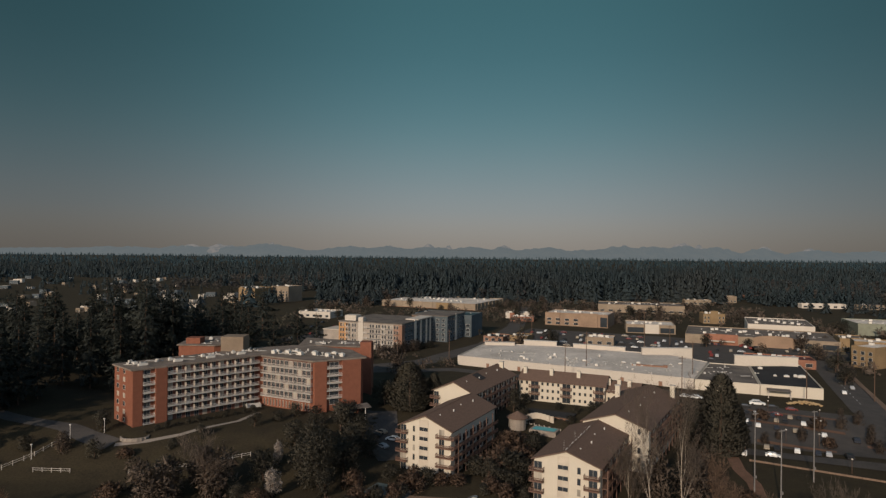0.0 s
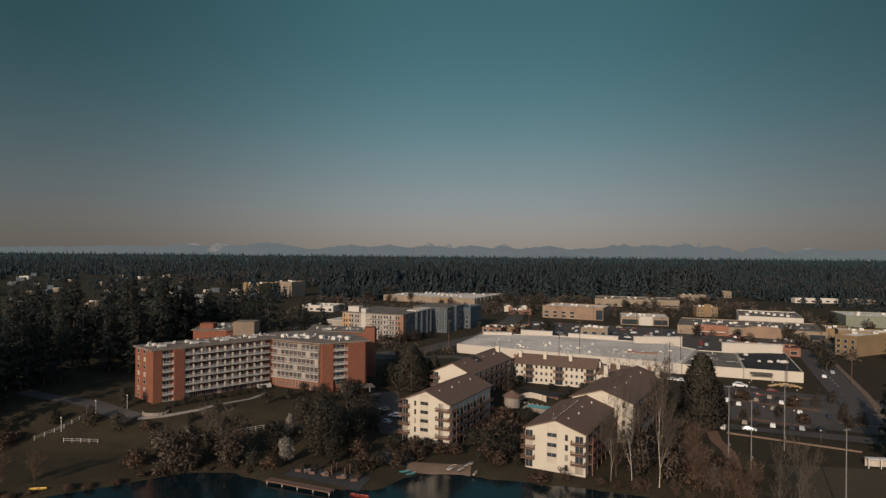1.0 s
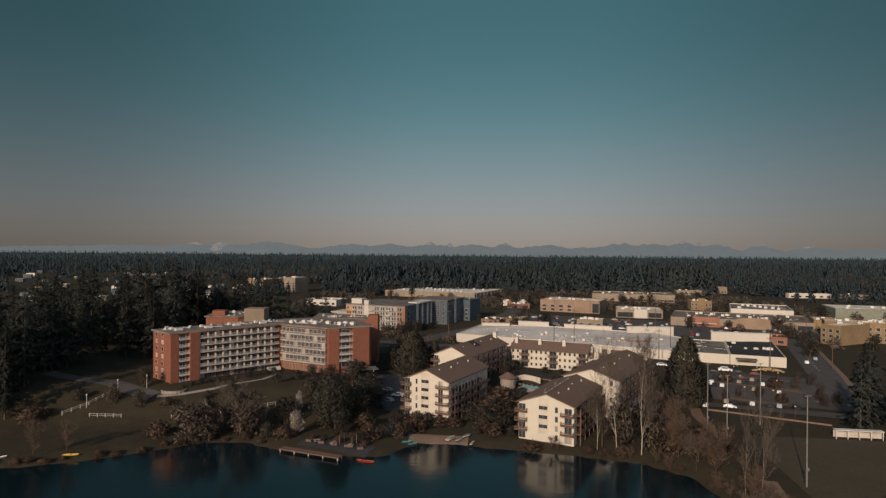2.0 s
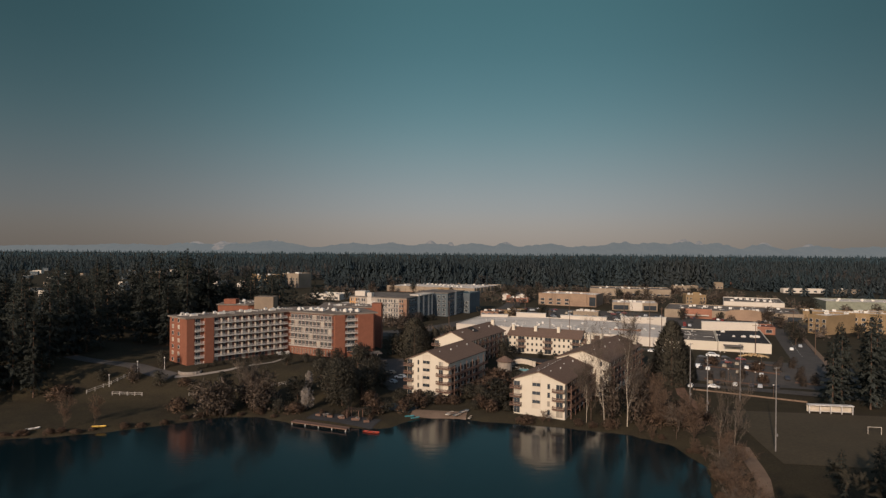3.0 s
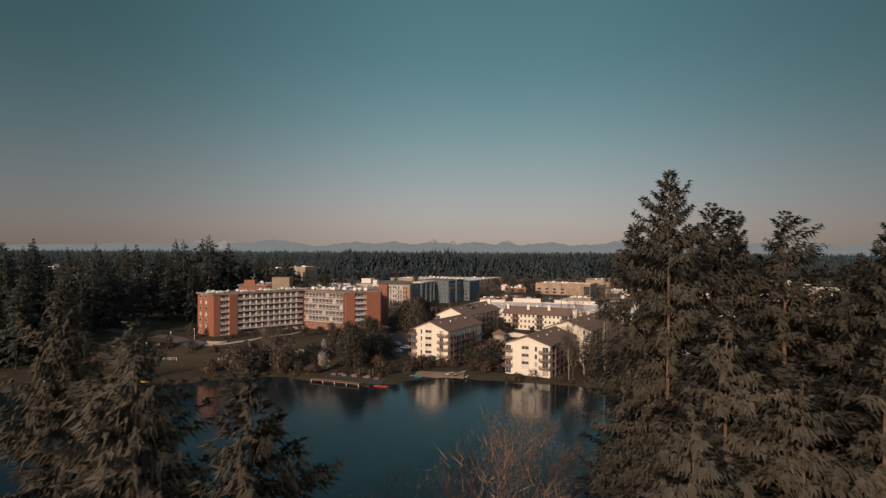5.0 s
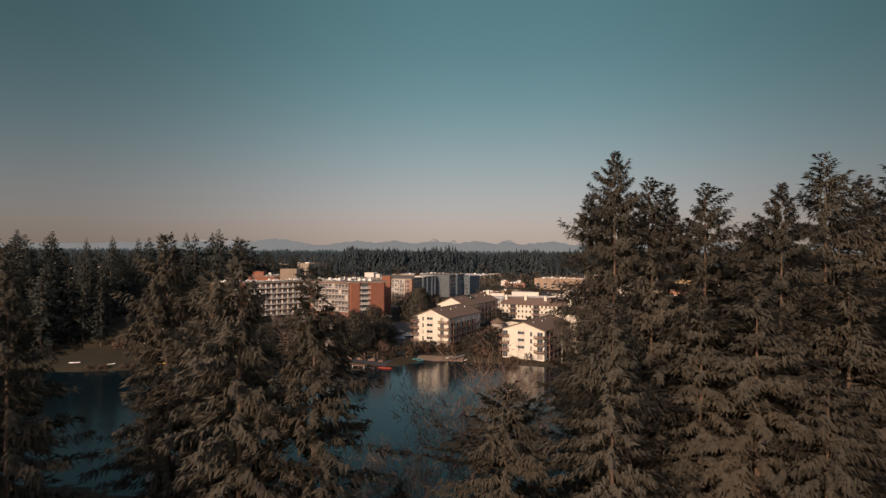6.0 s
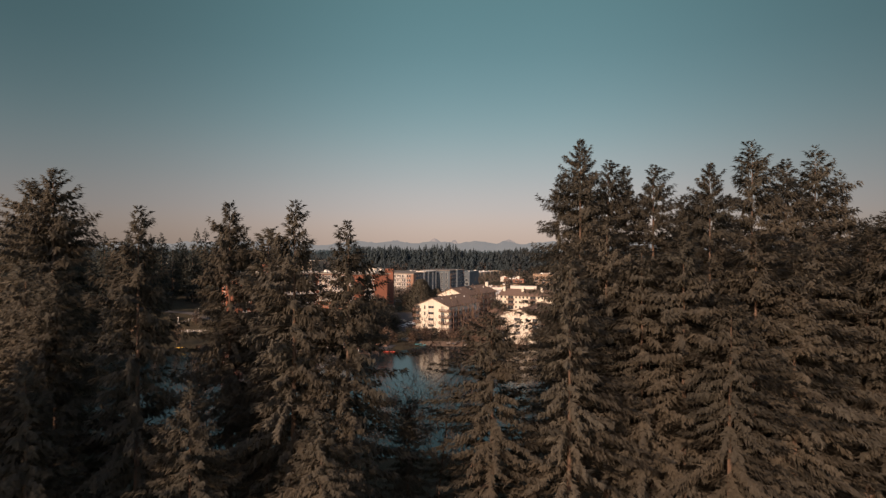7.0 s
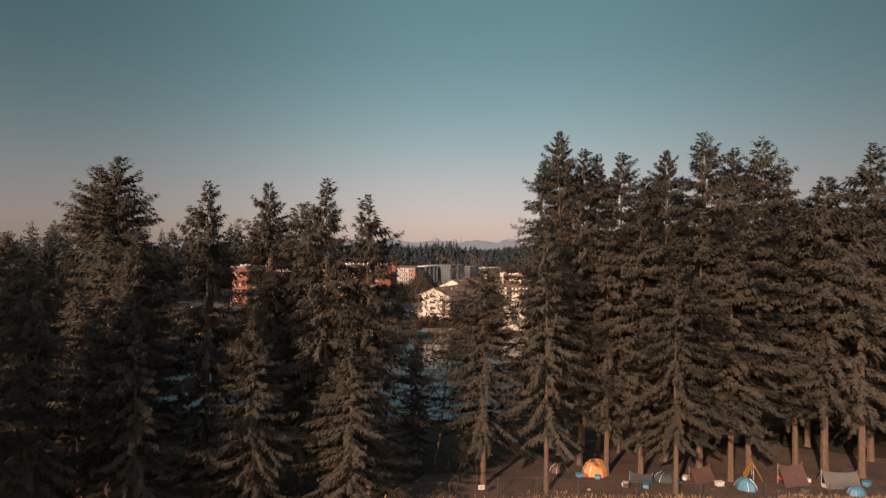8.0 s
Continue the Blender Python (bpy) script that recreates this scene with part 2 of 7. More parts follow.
def window(lo, hi, face, parent, glass=None, frame=None, sill=True):
    """A window in a wall that faces -y (face 'f'), +x ('r'), -x ('l') or +y ('b'): frame > pane. lo, hi: the corners of the opening in
    (along, z); face gives the plane too: ('f', y)."""
    side, p = face
    a0, z0 = lo
    a1, z1 = hi
    frame = frame or M_FRAME
    s = -1 if side in "fl" else 1

    def box3(u0, u1, w0, w1, d0, d1):
        d0, d1 = sorted((p + s * d0, p + s * d1))
        return ((u0, d0, w0), (u1, d1, w1)) if side in "fb" else ((d0, u0, w0), (d1, u1, w1))
    lo3, hi3 = box3(a0, a1, z0, z1, -0.02, 0.05)
    w = block("window", lo3, hi3, frame, parent)
    mid = Vector([(x + y) / 2 for x, y in zip(lo3, hi3)])
    g = glass or M_GLASS
    wide = a1 - a0 > 1.3 and parent.name.startswith(FINE)
    halves = [(a0 + 0.08, (a0 + a1) / 2 - 0.03), ((a0 + a1) / 2 + 0.03, a1 - 0.08)] if wide else [(a0 + 0.08, a1 - 0.08)]
    for u0, u1 in halves:
        l3, h3 = box3(u0, u1, z0 + 0.08, z1 - 0.08, 0.02, 0.065)
        block("pane", Vector(l3) - mid, Vector(h3) - mid, g, w)
    return w


def boxes(items):
    """Vertices and faces of many small plain boxes, each as (lo, hi)."""
    V, F = [], []
    for lo, hi in items:
        o = len(V)
        V += [(x, y, z) for z in (lo[2], hi[2]) for y in (lo[1], hi[1]) for x in (lo[0], hi[0])]
        F += [tuple(o + i for i in q) for q in ((0, 2, 3, 1), (4, 5, 7, 6), (0, 1, 5, 4), (1, 3, 7, 5), (3, 2, 6, 7), (2, 0, 4, 6))]
    return V, F


RAILS = {}


def balustrade(parent, material, run, mid, z, height):
    """Upright wooden bars under a rail; alike runs share one mesh."""
    ax, ay, bx, by = run
    L_, along_x = (bx - ax, True) if bx - ax > by - ay else (by - ay, False)
    key = (round(L_, 2), along_x, material.name)
    if key not in RAILS:
        k = max(2, int(L_ / 0.42))
        hw = 0.03 if material is M_PALEBAND else 0.06
        prof = [(-L_ / 2, 0.0), (L_ / 2, 0.0)]
        for i in range(k, -1, -1):
            c = -L_ / 2 + 0.06 + (L_ - 0.12) * i / k
            prof += [(c + hw, 0.08), (c + hw, height - 0.2), (c - hw, height - 0.2), (c - hw, 0.08)]
        n_p = len(prof)
        V = [(u, s, w) if along_x else (s, u, w) for s in (-0.025, 0.025) for u, w in prof]
        F = [tuple(range(n_p)), tuple(reversed(range(n_p, 2 * n_p)))] + [(i, n_p + i, n_p + (i + 1) % n_p, (i + 1) % n_p) for i in range(n_p)]
        me = bpy.data.meshes.new("balustrade")
        me.from_pydata(V, [], F)
        me.materials.append(material)
        RAILS[key] = me
    ob = new("balustrade", RAILS[key])
    ob.parent = parent
    ob.location = Vector(((ax + bx) / 2, (ay + by) / 2, z)) - mid
    return ob


def balcony(x0, x1, y0, y1, z, parent, slab=None, rail=None, height=1.0, sides="lfr", solid=False, name="balcony"):
    """A slab with posts and rails on the named sides, local axes; y0 is the outer edge."""
    slab, rail = slab or M_CONC, rail or M_RAILW
    s = block(name, (x0, y0, z - 0.18), (x1, y1, z), slab, parent)
    mid = Vector(((x0 + x1) / 2, (y0 + y1) / 2, z - 0.09))

    def piece(nm, lo, hi):
        block(nm, Vector(lo) - mid, Vector(hi) - mid, rail, s)
    runs = []
    if "f" in sides:
        runs.append(((x0, y0), (x1, y0 + 0.06)))
    if "b" in sides:
        runs.append(((x0, y1 - 0.06), (x1, y1)))
    if "l" in sides:
        runs.append(((x0, y0), (x0 + 0.06, y1)))
    if "r" in sides:
        runs.append(((x1 - 0.06, y0), (x1, y1)))
    for (ax, ay), (bx, by) in runs:
        if solid:
            piece("parapet", (ax, ay, z), (bx, by, z + height))
        else:
            piece("top_rail", (ax, ay, z + height - (0.1 if rail is M_RAILW else 0.16)), (bx, by, z + height))
            if rail is M_RAILW:
                piece("mid_rail", (ax + 0.01, ay + 0.01, z + 0.42), (bx - 0.01, by - 0.01, z + 0.56))
                piece("low_rail", (ax + 0.01, ay + 0.01, z + 0.06), (bx - 0.01, by - 0.01, z + 0.16))
            else:
                balustrade(s, rail, (ax, ay, bx, by), mid, z, height)
    return s


# ---- ground and lake ----
LAKE = [(-127, 134), (-113, 137), (-98.6, 142), (-85, 150), (-70.6, 160), (-57.7, 160.5), (-46, 153.5), (-27, 149), (-15.4, 148.5),
        (-8, 160.5), (4, 162), (13, 157.6), (22, 155.7), (39.6, 150.8), (55.7, 144.7), (65, 135), (67.3, 117), (60, 97), (55, 86),
        (49, 68), (39, 50), (24, 34), (6, 25), (-15, 22), (-40, 26), (-70, 32), (-100, 42), (-145, 52), (-200, 70), (-262, 98), (-258, 124), (-190, 130)]
LK = np.array(LAKE, float)


def lake_distance(px, py):
    """Signed distance to the shore, positive on land."""
    px, py = np.asarray(px, float), np.asarray(py, float)
    best = np.full(px.shape, 1e9)
    inside = np.zeros(px.shape, bool)
    for i in range(len(LK)):
        (ax, ay), (bx, by) = LK[i], LK[(i + 1) % len(LK)]
        ex, ey = bx - ax, by - ay
        tt = np.clip(((px - ax) * ex + (py - ay) * ey) / (ex * ex + ey * ey), 0, 1)
        best = np.minimum(best, np.hypot(px - ax - tt * ex, py - ay - tt * ey))
        cross = (ay > py) != (by > py)
        xs_ = ax + (py - ay) / np.where(by == ay, 1e-9, by - ay) * ex
        inside ^= cross & (px < xs_)
    return np.where(inside, -best, best)


def sstep(a, c, v):
    tt = np.clip((v - a) / (c - a), 0, 1)
    return tt * tt * (3 - 2 * tt)


def height(px, py):
    px, py = np.asarray(px, float), np.asarray(py, float)
    d = lake_distance(px, py)
    far = np.where(py > 95, 1.0, 0.0)
    town = 4.0 + 2.0 * sstep(215, 235, py) * sstep(110, 60, px) * sstep(330, 280, py)
    shore = 1.3 * np.ones_like(px)
    north = shore + (town - shore) * sstep(195, 235, py)
    hill = 8.6 * sstep(-14, -34, px) * sstep(165, 205, py) * sstep(330, 280, py) + 5 * sstep(-130, -190, px) * sstep(150, 220, py)
    north = np.maximum(north, hill)
    east = 3.0 * np.ones_like(px)
    north = np.where(px > 55, east + (north - east) * np.maximum(sstep(75, 55, px), sstep(190, 215, py)), north)
    south = 8.6 * sstep(0, 62, d) + 1.0 * sstep(60, 160, d)
    wgt = sstep(60, 110, py)
    east_w = sstep(45, 75, px) * sstep(20, 70, py)
    land = south + (north - south) * np.maximum(wgt, east_w)
    bank = np.maximum(sstep(0, 4, d) * np.minimum(land, 0.8), 0) + np.maximum(land - 0.8, 0) * sstep(1, 14, d)
    z = np.where(d > 0, bank, np.maximum(-2.0, d * 0.5))
    return z


def hz(x, y):
    return float(height(np.array([x]), np.array([y]))[0])


def gz(x, y):
    """Height of the ground sheet itself, between its vertices."""
    i = min(max(int(np.searchsorted(gx, x)) - 1, 0), len(gx) - 2)
    j = min(max(int(np.searchsorted(gy, y)) - 1, 0), len(gy) - 2)
    u, v = (x - gx[i]) / (gx[i + 1] - gx[i]), (y - gy[j]) / (gy[j + 1] - gy[j])
    k = len(gx)
    a, c, d, e = GZ[j * k + i], GZ[j * k + i + 1], GZ[(j + 1) * k + i], GZ[(j + 1) * k + i + 1]
    return float((a * (1 - u) + c * u) * (1 - v) + (d * (1 - u) + e * u) * v)


def spread(lo, hi, f0, f1, step, grow):
    mid = np.arange(f0, f1 + 0.1, step)
    out, s, v = [], step, f1
    while v < hi:
        s *= grow
        v = min(hi, v + s)
        out.append(v)
    low, s, v = [], step, f0
    while v > lo:
        s *= grow
        v = max(lo, v - s)
        low.append(v)
    return np.array(low[::-1] + list(mid) + out)


gx, gy = spread(-4500, 4500, -270, 330, 4.0, 1.2), spread(-1500, 4850, -130, 440, 4.0, 1.2)
GX, GY = np.meshgrid(gx, gy)
GZ = height(GX.ravel(), GY.ravel())
rough_z = np.array([noise.noise((x * 0.07, y * 0.07, 0.3)) for x, y in zip(GX.ravel(), GY.ravel())])
flat_town = (GY.ravel() > 150) & (GX.ravel() > -30)
GZ = GZ + np.where(flat_town, 0.0, 0.25 * rough_z) * (GZ > 1.0)
nx = len(gx)
gfaces = [(j * nx + i, j * nx + i + 1, (j + 1) * nx + i + 1, (j + 1) * nx + i) for j in range(len(gy) - 1) for i in range(nx - 1)]
ground = raw("ground", list(zip(GX.ravel(), GY.ravel(), GZ)), gfaces, M_LAWN)
tagged(ground, "brown winter grass and soil rising gently from the lake", "ground", kind="structure")
for p in ground.data.polygons:
    p.use_smooth = True
water = raw("water", [(-275, 10, 0), (80, 10, 0), (80, 172, 0), (-275, 172, 0)], [(0, 1, 2, 3)], M_WATER)
tagged(water, "calm dark teal lake reflecting the shore", "water", kind="structure")


def draped(name, pts, width, material, label, category, lift=0.06, step=2.0):
    """A strip along a line on the ground."""
    verts, faces = [], []
    line = []
    for (ax, ay), (bx, by) in zip(pts, pts[1:]):
        k = max(1, int(math.hypot(bx - ax, by - ay) / step))
        line += [(ax + (bx - ax) * i / k, ay + (by - ay) * i / k) for i in range(k)]
    line.append(pts[-1])
    across = max(2, int(width / 2))
    for i, (x, y) in enumerate(line):
        (ax, ay), (bx, by) = line[max(0, i - 1)], line[min(len(line) - 1, i + 1)]
        L_ = math.hypot(bx - ax, by - ay) or 1
        ox, oy = -(by - ay) / L_, (bx - ax) / L_
        for j in range(across + 1):
            s = (j / across - 0.5) * width
            verts.append((x + ox * s, y + oy * s, gz(x + ox * s, y + oy * s) + lift + 0.08))
    for i in range(len(line) - 1):
        for j in range(across):
            o = i * (across + 1) + j
            faces.append((o, o + across + 1, o + across + 2, o + 1))
    return tagged(raw(name, verts, faces, material), label, category, kind="structure")


def patch(name, corner, yaw, w, d, material, label, category, lift=0.05, step=3.0):
    """A rectangle laid on the ground, from its corner along yaw."""
    ux, uy = math.cos(radians(yaw)), math.sin(radians(yaw))
    ni, nj = max(1, int(w / step)), max(1, int(d / step))
    verts = []
    for j in range(nj + 1):
        for i in range(ni + 1):
            a, c = w * i / ni, d * j / nj
            x, y = corner[0] + a * ux - c * uy, corner[1] + a * uy + c * ux
            verts.append((x, y, gz(x, y) + lift + 0.06))
    faces = [(j * (ni + 1) + i, j * (ni + 1) + i + 1, (j + 1) * (ni + 1) + i + 1, (j + 1) * (ni + 1) + i) for j in range(nj) for i in range(ni)]
    return tagged(raw(name, verts, faces, material), label, category, kind="structure")


# ---- trees ----
def soft_mesh(name, tri, normals, material):
    """Loose foliage triangles (n, 3, 3), shaded with the given normals, one for each triangle."""
    face = np.cross(tri[:, 1] - tri[:, 0], tri[:, 2] - tri[:, 0])
    flip = (face * normals).sum(1) < 0
    tri[flip] = tri[flip][:, ::-1]
    V = tri.reshape(-1, 3)
    me = bpy.data.meshes.new(name)
    me.from_pydata(V.tolist(), [], np.arange(len(V)).reshape(-1, 3).tolist())
    me.polygons.foreach_set("use_smooth", [True] * len(me.polygons))
    me.normals_split_custom_set_from_vertices(np.repeat(normals / np.linalg.norm(normals, axis=1)[:, None], 3, 0).tolist())
    me.materials.append(material)
    return me


def conifer_mesh(name, H, base, R, seed, tops=1, density=1.0, material=None, twig=0.7, ragged=0.34, taper=12.0, width=1.0, power=1.1, step=0.62, droop=0.58):
    """Crown of a tall conifer: whorls of boughs that rise near the tip and sag below, each one a spine fringed with branchlets that
    point outwards and hang. base: where the crown begins."""
    g = np.random.default_rng(seed)
    tris, norms = [], []
    spires = [(0.0, 0.0, 0.0, H, 1.0)]
    for k in range(tops - 1):
        a = g.uniform(0, 6.28)
        spires.append((math.cos(a) * R * g.uniform(0.3, 0.5), math.sin(a) * R * g.uniform(0.3, 0.5), H * g.uniform(0.6, 0.7), H * g.uniform(0.88, 0.95), 0.55))
    for sx, sy, start, top, rs in spires:
        z0 = max(base, start)
        z = z0
        Rt = R * rs
        while z < top - 0.15:
            d = top - z
            f = d / (top - z0)
            shape = (1 - math.exp(-(d / (taper * (0.4 + 0.6 * rs))) ** power)) * (1.0 if f < 0.8 else 1 - (f - 0.8) * 2.0)
            nb = int(g.integers(4, 7)) if d > 3 else int(g.integers(3, 5))
            a0 = g.uniform(0, 6.28)
            for k in range(nb):
                a = a0 + 6.28 * k / nb + g.uniform(-0.4, 0.4)
                lobe = 1.0 + 0.75 * noise.noise((math.cos(a) * 1.1, math.sin(a) * 1.1, z * 0.14 + seed))
                Lb = max(0.3, Rt * shape * lobe * g.uniform(1 - ragged * 1.4, 1 + ragged * 0.6) + 0.15)
                if d > 4 and g.random() < 0.1:
                    continue
                Lb *= 1.3 if g.random() < 0.08 else 1.0
                zb = z + g.uniform(-1.0, 1.0) * min(1, d / 7)
                rise = 0.95 * math.exp(-d / 3.5) + 0.30 * (1 - f) - 0.32 * f + g.uniform(-0.15, 0.15)
                nt = max(6, int((Lb * 12 + 3) * density))
                s_ = 0.1 + 0.9 * g.random(nt) ** 0.75
                side = g.choice((-1.0, 1.0), nt)
                ca, sa = math.cos(a), math.sin(a)
                sweep = 0.22 * Lb * g.uniform(-1, 1) * s_ ** 2
                px, py = sx + ca * Lb * s_ - sa * sweep, sy + sa * Lb * s_ + ca * sweep
                pz = zb + Lb * (rise * s_ - 0.34 * s_ ** 2 + 0.26 * s_ ** 3) + g.normal(0, 0.16, nt) * min(1, d / 5)
                open_ = np.radians(g.normal(48, 14, nt)) * (1.05 - 0.55 * s_)
                hang = g.random(nt) < droop * min(1.0, d / 4)
                out, acr = np.cos(open_), np.sin(open_) * side
                down = np.where(hang, g.normal(-1.15, 0.3, nt), g.normal(-0.18, 0.22, nt) + 0.5 * math.exp(-d / 3.0))
                vx, vy, vz = ca * out - sa * acr, sa * out + ca * acr, down
                ln = np.sqrt(vx ** 2 + vy ** 2 + vz ** 2)
                tl = np.minimum(twig * g.uniform(0.6, 1.35, nt) * (0.7 + 0.5 * (1 - s_)), 0.30 * Lb + 0.22)
                vx, vy, vz = vx / ln * tl, vy / ln * tl, vz / ln * tl
                w = (0.045 + 0.13 * tl) * width
                cr = g.normal(0, 0.5, nt)
                qx, qy, qz = (-vy / tl) * w, (vx / tl) * w, cr * w
                p0 = np.stack([px, py, pz], 1) + g.normal(0, 0.05, (nt, 3))
                q, v = np.stack([qx, qy, qz], 1), np.stack([vx, vy, vz], 1)
                tris.append(np.stack([p0 - q, p0 + q, p0 + v], 1))
                norms.append(np.stack([np.full(nt, ca), np.full(nt, sa), 0.45 + 0.5 * s_], 1) + 0.45 * v / tl[:, None] + g.normal(0, 0.22, (nt, 3)))
            z += step * g.uniform(0.7, 1.3) * (0.55 + 0.55 * f)
    return soft_mesh(name, np.concatenate(tris), np.concatenate(norms), material or M_NEEDLE)


def tube(points, radii, sides=7):
    """A tapering tube through points: vertices and faces."""
    vs, fs = [], []
    for (x, y, z), r in zip(points, radii):
        vs += [(x + r * math.cos(6.2832 * i / sides), y + r * math.sin(6.2832 * i / sides), z) for i in range(sides)]
    for j in range(len(points) - 1):
        for i in range(sides):
            o, i2 = j * sides, (i + 1) % sides
            fs.append((o + i, o + i2, o + sides + i2, o + sides + i))
    fs.append(tuple(range(len(vs) - sides, len(vs))))
    return vs, fs


def join(bits):
    vs, fs = [], []
    for v, f in bits:
        o = len(vs)
        vs += v
        fs += [tuple(i + o for i in q) for q in f]
    return vs, fs


def trunk_mesh(name, H, r, seed, material=None, stubs=7):
    g = random.Random(seed)
    zs = [0, 0.6, 2, H * 0.25, H * 0.5, H * 0.75, H * 0.97]
    rs = [r * 1.5, r * 1.1, r, r * 0.85, r * 0.62, r * 0.35, r * 0.06]
    pts = [(g.uniform(-0.12, 0.12) * (z > 3), g.uniform(-0.12, 0.12) * (z > 3), z) for z in zs]
    bits = [tube(pts, rs)]
    for _ in range(stubs):
        z, a, L_ = g.uniform(0.15, 0.7) * H, g.uniform(0, 6.28), g.uniform(1.2, 4.0)
        c, s = math.cos(a), math.sin(a)
        bits.append(tube([(0, 0, z), (c * L_ * 0.5, s * L_ * 0.5, z + 0.05), (c * L_, s * L_, z + g.uniform(-0.3, 0.3))], [0.09, 0.06, 0.02], 4))
    me = bpy.data.meshes.new(name)
    vs, fs = join(bits)
    me.from_pydata(vs, [], fs)
    me.materials.append(material or M_BARK)
    return me


CONIFERS = {}
# height, foot of the crown, radius, tops, density, needles, branchlet length, taper, width, whorl step
for key, (H, base, R, tops, dens, mtl, tw, taper, wd, st_) in {
        "fir_a": (44, 9.5, 8.0, 1, 1.5, M_NEEDLE, 0.78, 13.0, 0.9, 0.62), "fir_b": (42, 9, 7.8, 2, 1.4, M_NEEDLE, 0.78, 12.0, 0.9, 0.66), "fir_c": (46, 11, 8.2, 3, 2.6, M_NEEDLE, 0.56, 12.0, 0.8, 0.56),
        "fir_d": (38, 9, 7.8, 1, 1.5, M_NEEDLE, 0.78, 10.0, 0.9, 0.62), "spire": (40, 5, 6.8, 1, 1.55, M_NEEDLE, 0.76, 13.0, 0.9, 0.62), "slim": (42, 14, 5.6, 1, 2.3, M_NEEDLE, 0.56, 8.0, 0.8, 0.6),
        "fill_a": (42, 10, 8.4, 1, 0.6, M_NEEDLE, 1.15, 12.0, 1.5, 0.85), "fill_b": (38, 9, 8.0, 1, 0.6, M_NEEDLE, 1.15, 11.0, 1.5, 0.85),
        "dark_a": (40, 4, 6.4, 1, 0.22, M_NEEDLEDK, 2.0, 13.0, 2.2, 1.1), "dark_b": (36, 3, 6.8, 2, 0.22, M_NEEDLEDK, 2.0, 11.0, 2.2, 1.1), "dark_c": (30, 2, 6.0, 1, 0.22, M_NEEDLEDK, 2.0, 11.0, 2.2, 1.1)}.items():
    CONIFERS[key] = (conifer_mesh("crown", H, base, R, sum(map(ord, key)), tops, dens, mtl, tw, taper=taper, width=wd, step=st_), trunk_mesh("trunk", H, 0.36, len(key) + H), H)


def conifer(kind_, x, y, top=None, tall=None, turn=0.0, wide=1.0, label="", group="conifers by the lake"):
    """A conifer rooted in the ground whose tip is at the height top (or that is tall metres tall)."""
    crown, trunk, H = CONIFERS[kind_]
    z = hz(x, y) - 0.15
    s = ((top - z) if top else tall) / H
    root = thing("conifer_tree", Matrix.LocRotScale((x, y, z), Euler((0, 0, turn)), (s * wide, s * wide, s)),
                 label or "tall evergreen conifer with drooping brown-green boughs", "tree", group)
    mesh_object("trunk", trunk, M_BARK, root)
    mesh_object("crown", crown, M_NEEDLE, root)
    return root


def bare_tree_meshes(name, H, seed, bark, twig_mat, spread_=0.45, twigs=900, tl=0.7, deep=3):
    """Trunk with limbs, and a crown of many fine twigs."""
    g = random.Random(seed)
    tips = []
    bits = []
    pale = []

    def limb(p, d, L_, r, depth):
        pts, rad = [p], [r]
        q, dd = Vector(p), Vector(d)
        k = 4 if depth < deep else 2
        for i in range(k):
            dd = (dd + Vector((g.uniform(-1, 1), g.uniform(-1, 1), g.uniform(-0.3, 0.7))) * 0.16).normalized()
            q = q + dd * L_ / k
            pts.append(tuple(q))
            rad.append(r * (1 - 0.75 * (i + 1) / k))
            if depth < deep and i >= (1 if depth else 0):
                for _ in range((3, 2, 1)[depth]):
                    a = g.uniform(0, 6.28)
                    nd = (dd * 0.75 + Vector((math.cos(a), math.sin(a), g.uniform(0.0, 0.5))) * spread_ * 1.6).normalized()
                    limb(tuple(q), nd, L_ * g.uniform(0.4, 0.62), rad[-1] * 0.45 + 0.008, depth + 1)
            if depth >= deep - 1:
                tips.append((q.copy(), dd.copy()))
        bits.append(tube(pts, rad, 6 if depth == 0 else 3))
        pale.extend([0 if depth < 2 else 1] * len(bits[-1][1]))
    limb((0, 0, 0), (0, 0, 1), H * 0.85, H * 0.006 + 0.04, 0)
    vs, fs = join(bits)
    tm = bpy.data.meshes.new("trunk")
    tm.from_pydata(vs, [], fs)
    tm.materials.append(bark)
    tm.materials.append(twig_mat)
    tm.polygons.foreach_set("material_index", pale)
    V = []
    for _ in range(twigs):
        q, dd = g.choice(tips)
        v = (dd + Vector((g.uniform(-1, 1), g.uniform(-1, 1), g.uniform(-0.5, 1)))).normalized() * tl * g.uniform(0.5, 1.6)
        w = Vector((g.uniform(-1, 1), g.uniform(-1, 1), g.uniform(-1, 1))) * tl * 0.045
        o = q + Vector((g.gauss(0, 0.25), g.gauss(0, 0.25), g.gauss(0, 0.25)))
        V += [tuple(o - w), tuple(o + w), tuple(o + v)]
    cm = bpy.data.meshes.new("crown")
    cm.from_pydata(V, [], [(i, i + 1, i + 2) for i in range(0, len(V), 3)])
    cm.materials.append(twig_mat)
    return tm, cm


